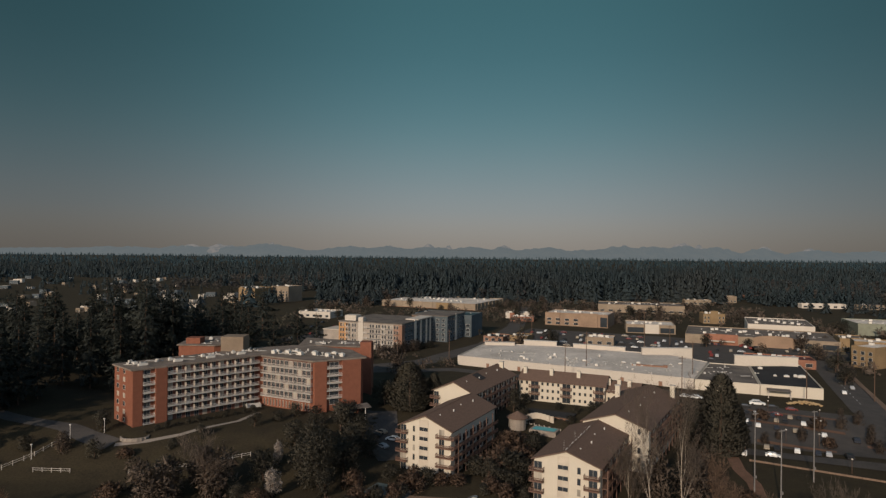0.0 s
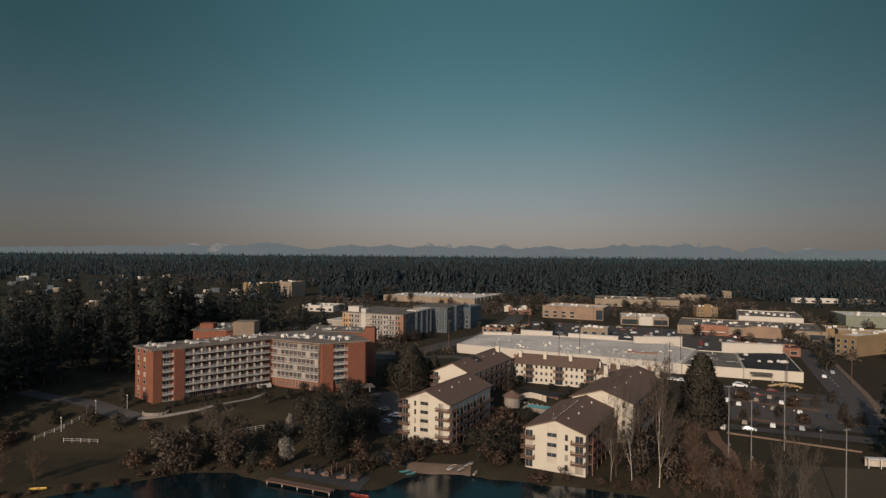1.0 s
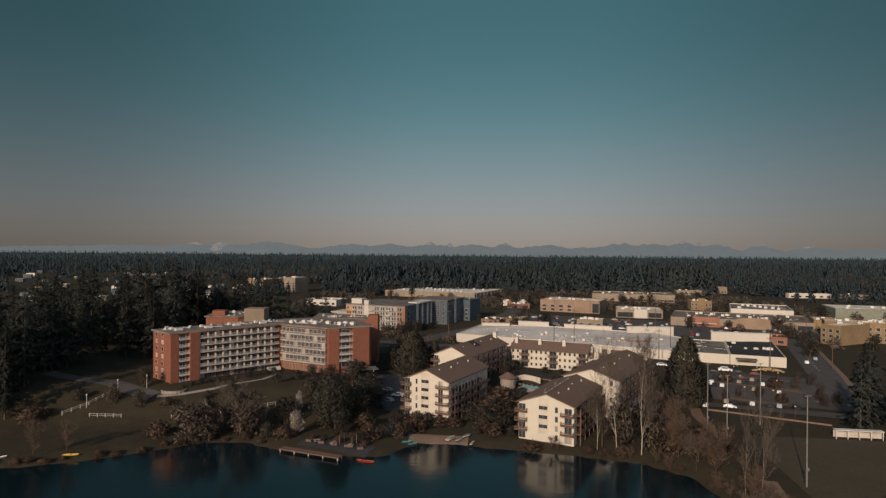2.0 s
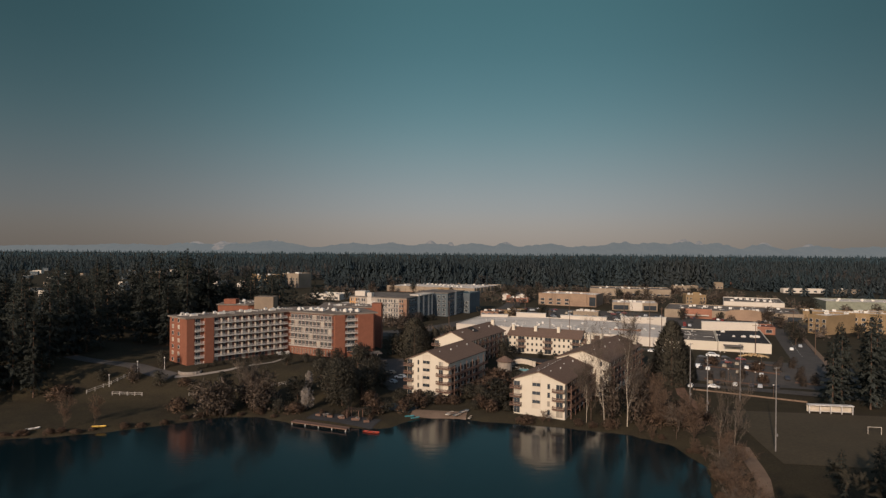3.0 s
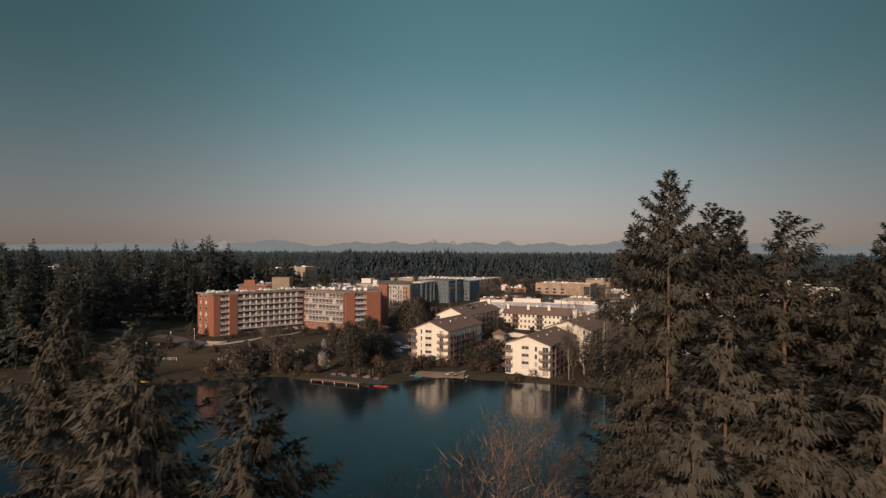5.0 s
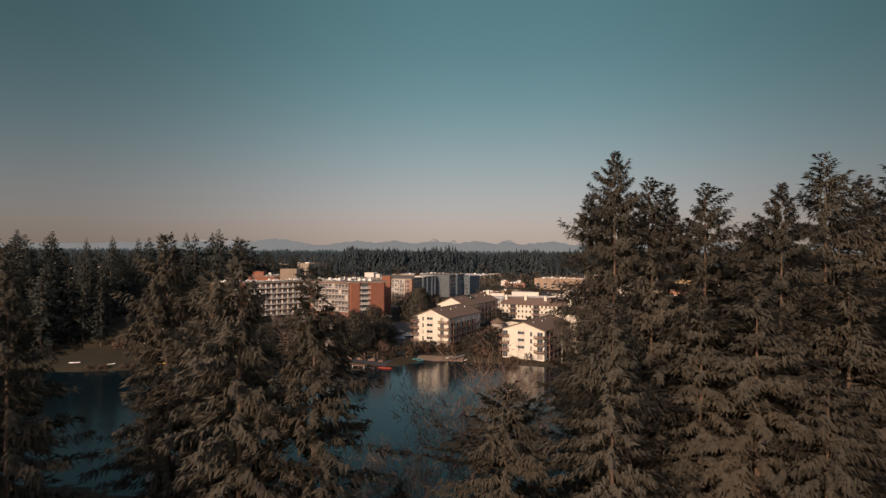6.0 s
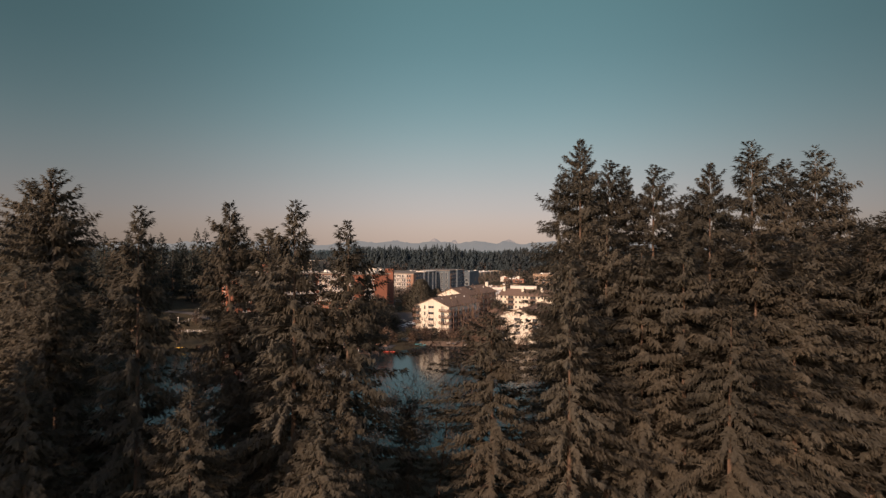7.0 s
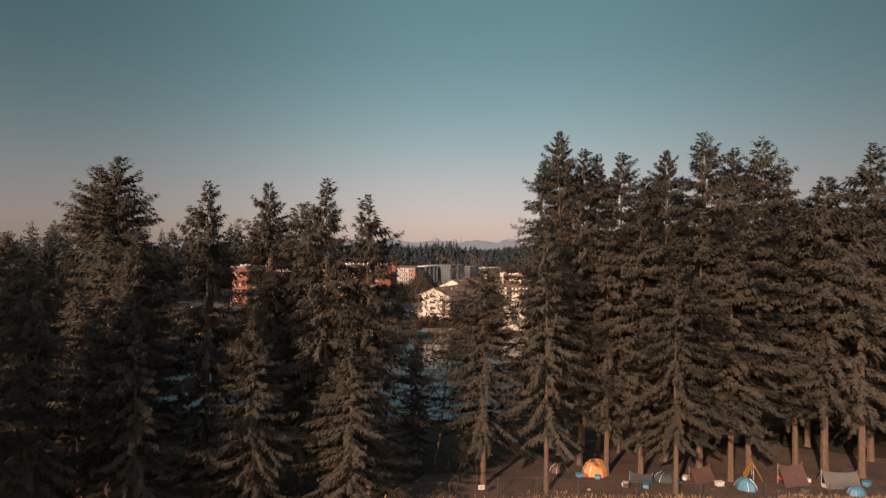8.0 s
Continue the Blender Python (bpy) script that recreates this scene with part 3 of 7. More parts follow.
def clump_meshes(H, R, seed, material, leaves=2200, size=0.45, low=0.1, lobes=9):
    """A leafy crown of many small leaf sprays gathered in uneven lobes, on a short forked trunk."""
    g = np.random.default_rng(seed)
    cent = []
    for i in range(lobes):
        a, zz = g.uniform(0, 6.28), g.uniform(low + 0.12, 0.82)
        rr = R * (0.62 * np.sqrt(max(0.05, 1 - (2 * zz - 0.85) ** 2))) * g.uniform(0.5, 1.0)
        cent.append((math.cos(a) * rr, math.sin(a) * rr, zz * H, R * g.uniform(0.38, 0.6)))
    cent.append((0, 0, H * 0.55, R * 0.6))
    cent.append((0, 0, H * 0.82, R * 0.4))
    C = np.array(cent)
    pick = g.integers(0, len(C), leaves)
    d = g.normal(0, 1, (leaves, 3))
    d /= np.linalg.norm(d, axis=1)[:, None]
    rad = C[pick, 3] * g.uniform(0.55, 1.08, leaves)
    p = C[pick, :3] + d * rad[:, None] * np.array([1, 1, min(1.3, H / R * 0.5)])
    p[:, 2] = np.maximum(p[:, 2], H * low * 0.6)
    q1, q2 = g.normal(0, 1, (leaves, 3)), g.normal(0, 1, (leaves, 3))
    s = size * g.uniform(0.5, 1.4, leaves)[:, None]
    tri = np.stack([p - q1 * s * 0.26, p + q1 * s * 0.26, p + (d + 0.6 * q2) * s], 1)
    cm = soft_mesh("crown", tri, d + np.array([0, 0, 0.35]) + 0.35 * g.normal(0, 1, (leaves, 3)), material)
    bits = [tube([(0, 0, 0), (0.05, 0, H * 0.3), (0, 0.05, H * 0.7)], [0.03 * H, 0.022 * H, 0.006 * H])]
    for c in C[:5]:
        bits.append(tube([(0, 0, H * 0.2), tuple(c[:3] * 0.6 + np.array([0, 0, H * 0.1])), tuple(c[:3])], [0.015 * H, 0.01 * H, 0.003 * H], 5))
    vs, fs = join(bits)
    tm = bpy.data.meshes.new("trunk")
    tm.from_pydata(vs, [], fs)
    tm.materials.append(M_BARK)
    return tm, cm


def flame_meshes(H, R, seed, material, leaves=14000, size=0.5):
    """A dense flame-shaped evergreen: upswept sprays over an uneven, lobed body on a short trunk."""
    g = np.random.default_rng(seed)
    u, a = g.random(leaves) ** 1.15, g.uniform(0, 6.283, leaves)
    body = np.minimum(1.0, (1 - u) ** 0.52 * 1.08) * np.minimum(1.0, 0.72 + u * 2.2)
    lobe = np.array([noise.noise((math.cos(t) * 1.7, math.sin(t) * 1.7, v * H * 0.22 + seed)) for t, v in zip(a, u)])
    fine = np.array([noise.noise((math.cos(t) * 4.5, math.sin(t) * 4.5, v * H * 0.6 + seed)) for t, v in zip(a, u)])
    r = R * body * (0.92 + 0.22 * lobe + 0.12 * fine) * g.uniform(0.82, 1.04, leaves)
    p = np.stack([np.cos(a) * r, np.sin(a) * r, u * H * 0.97 + 0.2], 1)
    out = np.stack([np.cos(a), np.sin(a), np.full(leaves, 0.9)], 1) + g.normal(0, 0.45, (leaves, 3))
    q1 = g.normal(0, 1, (leaves, 3))
    s = size * g.uniform(0.5, 1.4, leaves)[:, None]
    tri = np.stack([p - q1 * s * 0.22, p + q1 * s * 0.22, p + out * s], 1)
    cm = soft_mesh("crown", tri, out * np.array([1, 1, 0.4]), material)
    vs, fs = tube([(0, 0, -0.2), (0, 0, H * 0.5), (0, 0, H * 0.93)], [0.45, 0.3, 0.05])
    tm = bpy.data.meshes.new("trunk")
    tm.from_pydata(vs, [], fs)
    tm.materials.append(M_BARK)
    return tm, cm


BARE = {"birch": bare_tree_meshes("birch", 20, 3, M_BIRCH, M_TWIG, 0.26, 4200, 1.0), "birch_b": bare_tree_meshes("birch", 18, 9, M_BIRCH, M_TWIG, 0.28, 4200, 1.0),
        "alder": bare_tree_meshes("alder", 12, 5, M_BARK, M_TWIG, 0.55, 2200, 1.1, 2), "willow": bare_tree_meshes("willow", 8, 11, M_BARK, M_REDTWIG, 0.6, 2000, 1.0, 2),
        "shore_alder": bare_tree_meshes("alder", 12, 15, M_BARK, M_BARK, 0.5, 5200, 0.55, 3),
        "thin": bare_tree_meshes("thin", 12, 21, M_BARK, M_TWIG, 0.5, 900, 1.1, 2)}
CLUMP = {"round": clump_meshes(17, 7.5, 4, M_LEAF, 14000, 0.42, 0.02, 20), "oval": flame_meshes(22, 7.2, 8, M_LEAF, 16000, 0.55), "egg": flame_meshes(17, 7.5, 31, M_LEAF, 14000, 0.5),
         "bush": clump_meshes(4, 2.6, 12, M_LEAF, 1800, 0.28, 0.02, 8), "bush_b": clump_meshes(3, 2.4, 14, M_REDTWIG, 1500, 0.3, 0.02, 8),
         "blossom": clump_meshes(9, 3.6, 17, M_BLOSSOM, 3000, 0.4, 0.12, 10), "leafy": clump_meshes(9, 4.2, 23, M_LEAF, 2400, 0.4, 0.05, 12),
         "twiggy": clump_meshes(9, 4.4, 29, M_TWIG, 1800, 0.5, 0.05, 12)}
NAMES = {"birch": ("birch_tree", "leafless pale-barked birch on the lake shore"), "birch_b": ("birch_tree", "leafless pale-barked birch on the lake shore"),
         "alder": ("alder_tree", "leafless brown alder with fine twigs"), "shore_alder": ("alder_tree", "leafless dark alder on the near shore"), "willow": ("willow_tree", "leafless willow with russet twigs"),
         "thin": ("alder_tree", "thin bare tree leaning over the water"), "round": ("evergreen_tree", "broad rounded dark evergreen tree"),
         "oval": ("evergreen_tree", "tall dense flame-shaped evergreen tree"), "egg": ("evergreen_tree", "broad dense egg-shaped evergreen tree"), "bush": ("shrub", "dark green garden shrub beside the lake"), "bush_b": ("shrub", "russet leafless shrub beside the lake"),
         "blossom": ("blossom_tree", "small tree in pale pinkish blossom"), "leafy": ("evergreen_tree", "low dark evergreen tree"),
         "twiggy": ("deciduous_tree", "leafless brown tree with dense twigs")}


def tree(kind_, x, y, tall, turn=0.0, wide=1.0):
    tm, cm = (BARE | CLUMP)[kind_]
    H = {"birch": 20, "birch_b": 18, "alder": 12, "shore_alder": 12, "willow": 8, "thin": 12, "round": 17, "oval": 22, "egg": 17, "bush": 4, "bush_b": 3, "blossom": 9, "leafy": 9, "twiggy": 9}[kind_]
    s = tall / H
    nm, lb = NAMES[kind_]
    if nm == "shrub":
        bush = new(nm, cm)
        bush.matrix_world = Matrix.LocRotScale((x, y, hz(x, y) - 0.1), Euler((0, 0, turn)), (s * wide, s * wide, s))
        return tagged(bush, lb, "shrub", "shrubs")
    root = thing(nm, Matrix.LocRotScale((x, y, hz(x, y) - 0.1), Euler((0, 0, turn)), (s * wide, s * wide, s)), lb, nm.split("_")[0] if nm == "shrub" else "tree", nm + "s")
    mesh_object("trunk", tm, M_BARK, root)
    mesh_object("crown", cm, M_LEAF, root)
    return root


# conifers on the near shore: x, y, height of the tip, kind, width
NEAR = [
    (18.2, -25.5, 53.0, "fir_c", 0.86), (21.8, -24, 50.8, "slim", 1.1), (24.4, -22.5, 50.3, "slim", 1.0), (27, -24.5, 50.2, "slim", 1.2),
    (39.6, -22.4, 53.5, "fir_a", 1.0), (31.7, -29.4, 49.8, "fir_c", 0.9), (50.3, -17, 53.7, "fir_b", 1.0), (45, -20, 51.6, "slim", 1.3),
    (50, -34, 46.0, "fir_d", 1.0), (59, -29, 50.8, "spire", 1.1), (63, -30, 48.8, "fir_a", 0.9), (70, -20, 52.5, "fir_b", 1.0),
    (79, -14, 53, "fir_a", 1.0), (14.2, -40.5, 40.5, "fir_a", 1.0), (7.0, -39.0, 34.3, "fir_d", 1.25), (17, -21, 36, "fir_d", 0.9),
    (22.5, -35, 41, "fir_b", 1.0), (26.4, -36.2, 43, "fir_a", 1.0)]
NEAR += [
    (34, -35, 42, "fir_d", 1.05), (41, -33, 43, "fir_b", 1.05), (48, -31, 43, "fir_a", 1.05), (54, -35, 42, "fir_d", 1.1), (64, -32, 43, "fir_a", 1.1),
    (72, -30, 44, "fir_c", 1.0), (84, -24, 46, "fir_d", 1.1), (92, -14, 48, "fir_a", 1.1), (34, -14, 44, "fir_d", 1.0), (40, -12, 43, "fir_b", 1.0),
    (56, -8, 45, "fir_a", 1.0), (68, -4, 46, "fir_b", 1.1), (50, -4, 43, "fir_d", 1.0), (20, -31, 44, "fir_d", 0.95), (29, -41, 36, "fir_d", 0.95),
    (37.2, -36.5, 37, "fir_d", 1.1), (30, -20, 43, "spire", 1.1), (80, 4, 44, "fir_a", 1.1)]
NEAR += [
    (100, 0, 46, "fir_c", 1.1), (-10.5, -45.2, 44.3, "spire", 0.95), (-5.9, -44.5, 42.6, "spire", 0.95), (-19.6, -34.8, 45, "fir_d", 0.78),
    (-21.2, -51, 43.4, "spire", 0.9), (-41.9, -28.6, 49.2, "fir_d", 1.05), (-45.5, -26.5, 48.0, "fir_d", 1.0), (-30, -47, 38.5, "fir_b", 1.0),
    (-36, -42, 39, "spire", 1.1), (-15, -37, 42.3, "fir_d", 1.0), (-48, -42, 38.5, "fir_a", 1.1), (-56, -34, 39, "fir_b", 1.1),
    (-66, -26, 41, "fir_d", 1.1), (-61, -45, 38, "spire", 1.2), (-32, -62, 36, "fir_d", 0.95), (-24, -60, 33, "spire", 1.1),
    (-40, -60, 36, "fir_b", 1.0), (-50, -55, 37, "fir_a", 1.0)]
NEAR += [
    (-15, -56, 31, "spire", 1.1), (-6.3, -54, 28.4, "spire", 1.4), (-31.5, -72, 42.5, "spire", 1.0), (-76, -18, 42, "fir_a", 1.1),
    (-88, -8, 42, "fir_d", 1.1), (-72, -42, 40, "fir_b", 1.1), (-62, -12, 38, "fir_a", 1.0), (-74, -4, 38, "fir_d", 1.0), (-100, 6, 42, "fir_b", 1.1),
    (-84, 12, 36, "fir_d", 1.0)]
# unseen conifers to the south-west, added to shade the stand; all but (-1.5, -30)
NEAR += [(-72, -64, 42, "fill_b", 1.0), (-84, -56, 43, "fill_a", 1.0), (-94, -44, 44, "fill_a", 1.0), (-104, -30, 44, "fill_b", 1.0),
         (-40, -82, 51, "fill_b", 1.0), (-34.5, -85, 51, "fill_a", 1.0), (-1.5, -30, 24, "spire", 0.9), (-80, -74, 44, "fill_b", 1.0), (-96, -60, 45, "fill_a", 1.0), (-112, -46, 45, "fill_b", 1.0)]
tr = random.Random(3)
for zone, count, (t0, t1), gap in (((-112, -16, -60, 14), 40, (26, 37), 7.0), ((20, 112, -33, 24), 34, (36, 44), 6.5)):
    tries = 0
    while count and tries < 2000:
        tries += 1
        x, y = tr.uniform(zone[0], zone[1]), tr.uniform(zone[2], zone[3])
        if lake_distance(x, y) < 6 or (x > -30 and y > -25 and x < 12) or 0 < x < 12 + 0.52 * (y + 64) or (x < 0 and x > -0.68 * (y + 85) - 7) or any(math.hypot(x - q[0], y - q[1]) < gap for q in NEAR):
            continue
        NEAR.append((x, y, tr.uniform(t0, t1) + (3 if y > -20 else 0), tr.choice(("fill_a", "fill_b")), tr.uniform(0.9, 1.15)))
        count -= 1
for x, y, top, k, w in NEAR:
    conifer(k, x, y, top=top, turn=tr.uniform(0, 6.28), wide=w * (0.95 if k == "slim" else 1.02 if top > 48.5 else 1.25 if x > 20 else 1.1))

# bare trees on the near shore
for x, y, t_ in ((1, -30, 19), (8, 8, 18), (-27, 8, 12), (-40, 12, 13)):
    tree("shore_alder", x, y, t_, turn=x, wide=1.0)

# tall conifers beyond the playing field
for x, y, t_ in ((128, 165, 24), (134, 170, 28), (141, 166, 31), (147, 172, 32), (155, 168, 31), (162, 176, 30), (138, 178, 27), (151, 180, 29), (168, 168, 28)):
    conifer("dark_a", x, y, tall=t_, turn=x, wide=1.05, group="conifers by the field", label="tall dark conifer beside the playing field")

# dark conifers beside and behind the brick building
for i in range(92):
    x, y = tr.uniform(-240, -112), 160 + 190 * tr.random() ** 1.2
    near_b = abs(x + 75) < 50 and 190 < y < 270
    if near_b or (x > -137 and y < 206) or y < 162 or (-192 < x < -168 and 240 < y < 275):
        continue
    conifer(tr.choice(("dark_a", "dark_b", "dark_c")), x, y, tall=tr.uniform(24, 38) if y < 300 else tr.uniform(26, 42), turn=tr.uniform(0, 6.28), group="conifers behind the brick building",
            label="dark evergreen conifer in a dense stand")
for i in range(34):
    x, y = tr.uniform(-235, -139), tr.uniform(160, 240)
    conifer(tr.choice(("dark_a", "dark_b", "dark_c")), x, y, tall=tr.uniform(20, 32), turn=tr.uniform(0, 6.28), wide=1.15, group="conifers behind the brick building", label="dark evergreen conifer in a dense stand")
for x, y, t_ in [(-127, 274, 45), (-133, 280, 43), (-140, 272, 42), (-120, 284, 41), (-150, 285, 42), (-122, 262, 36), (-116, 300, 36), (-105, 305, 34), (-95, 312, 33), (-85, 322, 30), (-75, 330, 31), (-66, 335, 28), (-112, 318, 36), (-100, 330, 36)]:
    conifer("dark_b" if t_ % 2 else "dark_a", x, y, tall=t_, turn=tr.uniform(0, 6.28), group="conifers behind the brick building", label="dark evergreen conifer in a dense stand")


def far_woods(name, count, region, tall, seed, label, avoid=None, material=None, limit=None):
    """Thousands of small ragged conifers joined into one mesh of woods. limit: the greatest height at a place."""
    g = np.random.default_rng(seed)
    tris, norms = [], []
    made = 0
    while made < count:
        x, y = region(g)
        if avoid and avoid(x, y):
            continue
        made += 1
        H = g.uniform(*tall) * (0.82 + 0.36 * (0.5 + noise.noise((x * 0.012, y * 0.012, seed))))
        if limit:
            H = min(H, limit(x, y) * g.uniform(0.75, 1.0))
            if H < 4:
                continue
        R = H * g.uniform(0.17, 0.32)
        near_ = y < 620
        tiers, sides = (9, 8) if near_ else (8, 6) if y < 920 else (5, 5) if y < 1200 else (3, 4)
        for k in range(tiers):
            u = k / tiers
            zb, rise_ = 3.5 + H * (0.08 + 0.84 * u), H * (0.92 / tiers) * g.uniform(0.9, 1.6)
            r = R * (1 - u) ** 0.85 * g.uniform(0.8, 1.2)
            a = g.uniform(0, 6.28) + 6.283 * np.arange(sides) / sides + g.normal(0, 0.25, sides)
            rr = r * g.uniform(0.65, 1.3, sides)
            wd = 2.6 / sides * (1.25 if near_ else 1.5)
            zr = zb + g.uniform(-0.05, 0.03, sides) * H
            p = [np.stack([x + rr * np.cos(a + o_), y + rr * np.sin(a + o_), zr], 1) for o_ in (-wd / 2, wd / 2)]
            tip = np.stack([x + rr * 0.12 * np.cos(a), y + rr * 0.12 * np.sin(a), np.full(sides, zb + rise_)], 1)
            tris.append(np.stack([p[0], p[1], tip], 1))
            # Normals lean upwards; the even shading imitates low contrast through haze.
            norms.append(np.stack([0.45 * np.cos(a), 0.45 * np.sin(a), np.full(sides, 1.0)], 1) + g.normal(0, 0.15, (sides, 3)))
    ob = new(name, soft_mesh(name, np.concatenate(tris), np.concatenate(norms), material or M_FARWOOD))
    return tagged(ob, label, "woods", kind="stuff")


# ---- apartment houses with cream gables ----
def gable_house(label, corner, yaw, W, D, z0, eave, ridge, floors, layout, step=2.75, chimney=None, overhang=0.7, right_balconies=True, front=True):
    """Long house with its gable to the lake. Local x runs along the gable, y into the depth. layout: what stands in the gable, as
    (kind, from, to) across the width in metres."""
    h = thing("apartment_house", pose(corner[0], corner[1], 0, 0, 0, yaw), label, "building", "apartment houses")
    mid = W / 2
    bm = bmesh.new()
    prof = [(0, z0 - 2.0), (W, z0 - 2.0), (W, eave), (mid, ridge), (0, eave)]
    f = [bm.verts.new((x, 0, z)) for x, z in prof]
    b_ = [bm.verts.new((x, D, z)) for x, z in prof]
    bm.faces.new(f)
    bm.faces.new(b_[::-1])
    for i in range(5):
        j = (i + 1) % 5
        bm.faces.new((f[j], f[i], b_[i], b_[j]))
    part("wall", bm, M_CREAM, h)
    slope = (ridge - eave) / mid
    o, th = overhang, 0.28
    bm = bmesh.new()
    for s in (-1, 1):
        xe = mid + s * (mid + o)
        ze = eave - slope * o + 0.05
        vs = [bm.verts.new(p) for p in ((mid, -o, ridge + 0.05), (xe, -o, ze), (xe, D + o, ze), (mid, D + o, ridge + 0.05),
                                        (mid, -o, ridge + 0.05 + th), (xe, -o, ze + th), (xe, D + o, ze + th), (mid, D + o, ridge + 0.05 + th))]
        for q in ((0, 1, 2, 3), (4, 5, 6, 7), (0, 1, 5, 4), (1, 2, 6, 5), (2, 3, 7, 6), (3, 0, 4, 7)):
            bm.faces.new([vs[i] for i in q])
    bmesh.ops.recalc_face_normals(bm, faces=bm.faces)
    roof = part("roof", bm, M_ROOF, h, "brown shingle roof with a low pitch")
    block("ridge_cap", (mid - 0.18, -o, ridge + 0.24), (mid + 0.18, D + o, ridge + 0.40), M_ROOF, roof)
    for i in range(4):
        yy = D * (0.15 + 0.22 * i)
        block("roof_vent", (mid + 2.0 + i % 2, yy, ridge - slope * 2.4), (mid + 2.35 + i % 2, yy + 0.35, ridge - slope * 2.0 + 0.5), M_UNIT, roof)
    if front:
        for kind_, a, c in layout:
            if kind_ == "strip":
                block("tan_panel", (a - 0.1, -0.05, z0 + 2.2), (c + 0.1, 0.02, eave + slope * (mid - abs(mid - (a + c) / 2)) - 0.9), M_TAN, h)
            for k in range(floors):
                z = z0 + 0.2 + k * step
                if z + 2.4 > eave + 0.6:
                    break
                if kind_ == "strip":
                    if k:
                        window((a, z + 0.95), (c, z + 2.15), ("f", -0.05), h, frame=M_TAN)
                elif kind_ == "narrow":
                    window((a, z + 0.4), (c, z + 2.2), ("f", 0), h, frame=M_TAN, glass=M_BLIND if (k + int(a)) % 3 == 0 else M_GLASS)
                elif kind_ == "balcony":
                    window((a + 0.9, z + 0.05), (c - 0.6, z + 2.2), ("f", 0), h, frame=M_TAN, glass=M_BLIND if (k + int(a)) % 4 == 1 else M_GLASS)
                    if k:
                        balcony(a, c, -1.5, 0.0, z, h, M_WOODRED, M_WOODRED, 0.95)
                elif kind_ == "corner":
                    window((a + 0.5, z + 0.05), (a + 2.3, z + 2.2), ("f", 0), h, frame=M_TAN, glass=M_BLIND if k % 3 == 1 else M_GLASS)
                    if k:
                        balcony(a, c, -1.4, 0.0, z, h, M_WOODRED, M_WOODRED, 0.95)
                        balcony(W, W + 1.5, -1.4, 3.4, z, h, M_WOODRED, M_WOODRED, 0.95, sides="fr")
    for k in range(floors):
        z = z0 + 0.2 + k * step
        if z + 2.4 > eave + 0.3:
            break
        bay = 5.2
        for i in range(int((D - 2) / bay)):
            y = 2.5 + i * bay
            for side, xw in (("r", W), ("l", 0.0)):
                window((y + 0.2, z + 0.1), (y + 2.4, z + 2.25), (side, xw), h, frame=M_WOODRED)
                window((y + 2.9, z + 0.7), (y + 4.3, z + 2.2), (side, xw), h, frame=M_WOODRED)
                if right_balconies and k and i % 2 == 0 and side == "l":
                    x0, x1 = (-1.4, 0.0)
                    balcony(x0, x1, y - 0.4, y + 2.6, z, h, M_WOODRED, M_WOODRED, 0.95, sides="fbl")
    if right_balconies:
        for i in range(int((D - 2) / 5.2) + 1):
            y = 2.0 + i * 5.2
            if y < D:
                block("post", (W + 1.35, y - 0.25, z0 - 1), (W + 1.6, y, eave - 0.75), M_WOODRED, h)
    if right_balconies:
        for k in range(1, floors):
            z = z0 + 0.2 + k * step
            if z + 2.0 < eave:
                balcony(W, W + 1.6, 3.4 if k < 9 and any(q[0] == "corner" for q in layout) else 1.8, D - 0.6, z, h, M_WOODRED, M_WOODRED, 0.95, sides="r", name="loggia_floor")
    if chimney:
        for cx, cy in chimney:
            c = block("chimney", (cx - 0.8, cy - 0.6, eave - 1), (cx + 0.8, cy + 0.6, ridge + 1.6), M_CREAM, h)
            block("chimney_cap", (-0.95, -0.75, (ridge + 2.6 - eave) / 2 - 0.02), (0.95, 0.75, (ridge + 2.6 - eave) / 2 + 0.2), M_CONC, c)
    return h


gable_house("cream four-storey apartment house with brown roof by the shore", (-12.0, 189.0), -26.5, 16.6, 33, 1.0, 14.2, 17.6, 5,
            [("balcony", -0.9, 2.6), ("narrow", 4.1, 4.9), ("strip", 6.3, 9.2), ("corner", 12.2, 16.6)])
house_a2 = gable_house("cream apartment house with brown roof behind the shore house", (-2.7, 227.0), -27, 15.5, 40, 5.2, 16.2, 19.6, 4,
            [("balcony", -0.9, 2.6)], chimney=[(10.2, 39.0)])
house_b = gable_house("cream four-storey apartment house with brown roof at the water", (24.2, 165.0), -27, 17.0, 34, 1.2, 12.4, 15.3, 4,
            [("balcony", -1.0, 2.7), ("strip", 6.2, 9.0), ("narrow", 11.2, 12.2), ("balcony", 13.2, 17.0)])
gable_house("cream apartment house with brown roof set back from the water", (43.0, 193.5), -30, 19.5, 48, 4.0, 14.6, 17.8, 4,
            [("narrow", 16.2, 17.2)], chimney=[(18.0, 44.0), (1.6, 34.0)])

V_, F_ = boxes([((8.3 - 0.42 + 0.1 * math.sin(i * 2.1), 1.0 + 2.9 * i, 15.40), (8.3 - 0.26 + 0.06 * math.cos(i * 1.7), 2.6 + 2.9 * i, 15.56)) for i in range(9)] +
               [((8.3 - 1.2 - (i * 37 % 31) * 0.1, 2 + i * 2.1, 15.42 - 0.35 * (1.2 + (i * 37 % 31) * 0.1)), (8.3 - 1.0 - (i * 37 % 31) * 0.1, 2.2 + i * 2.1, 15.66 - 0.35 * (1.2 + (i * 37 % 31) * 0.1))) for i in range(12)])
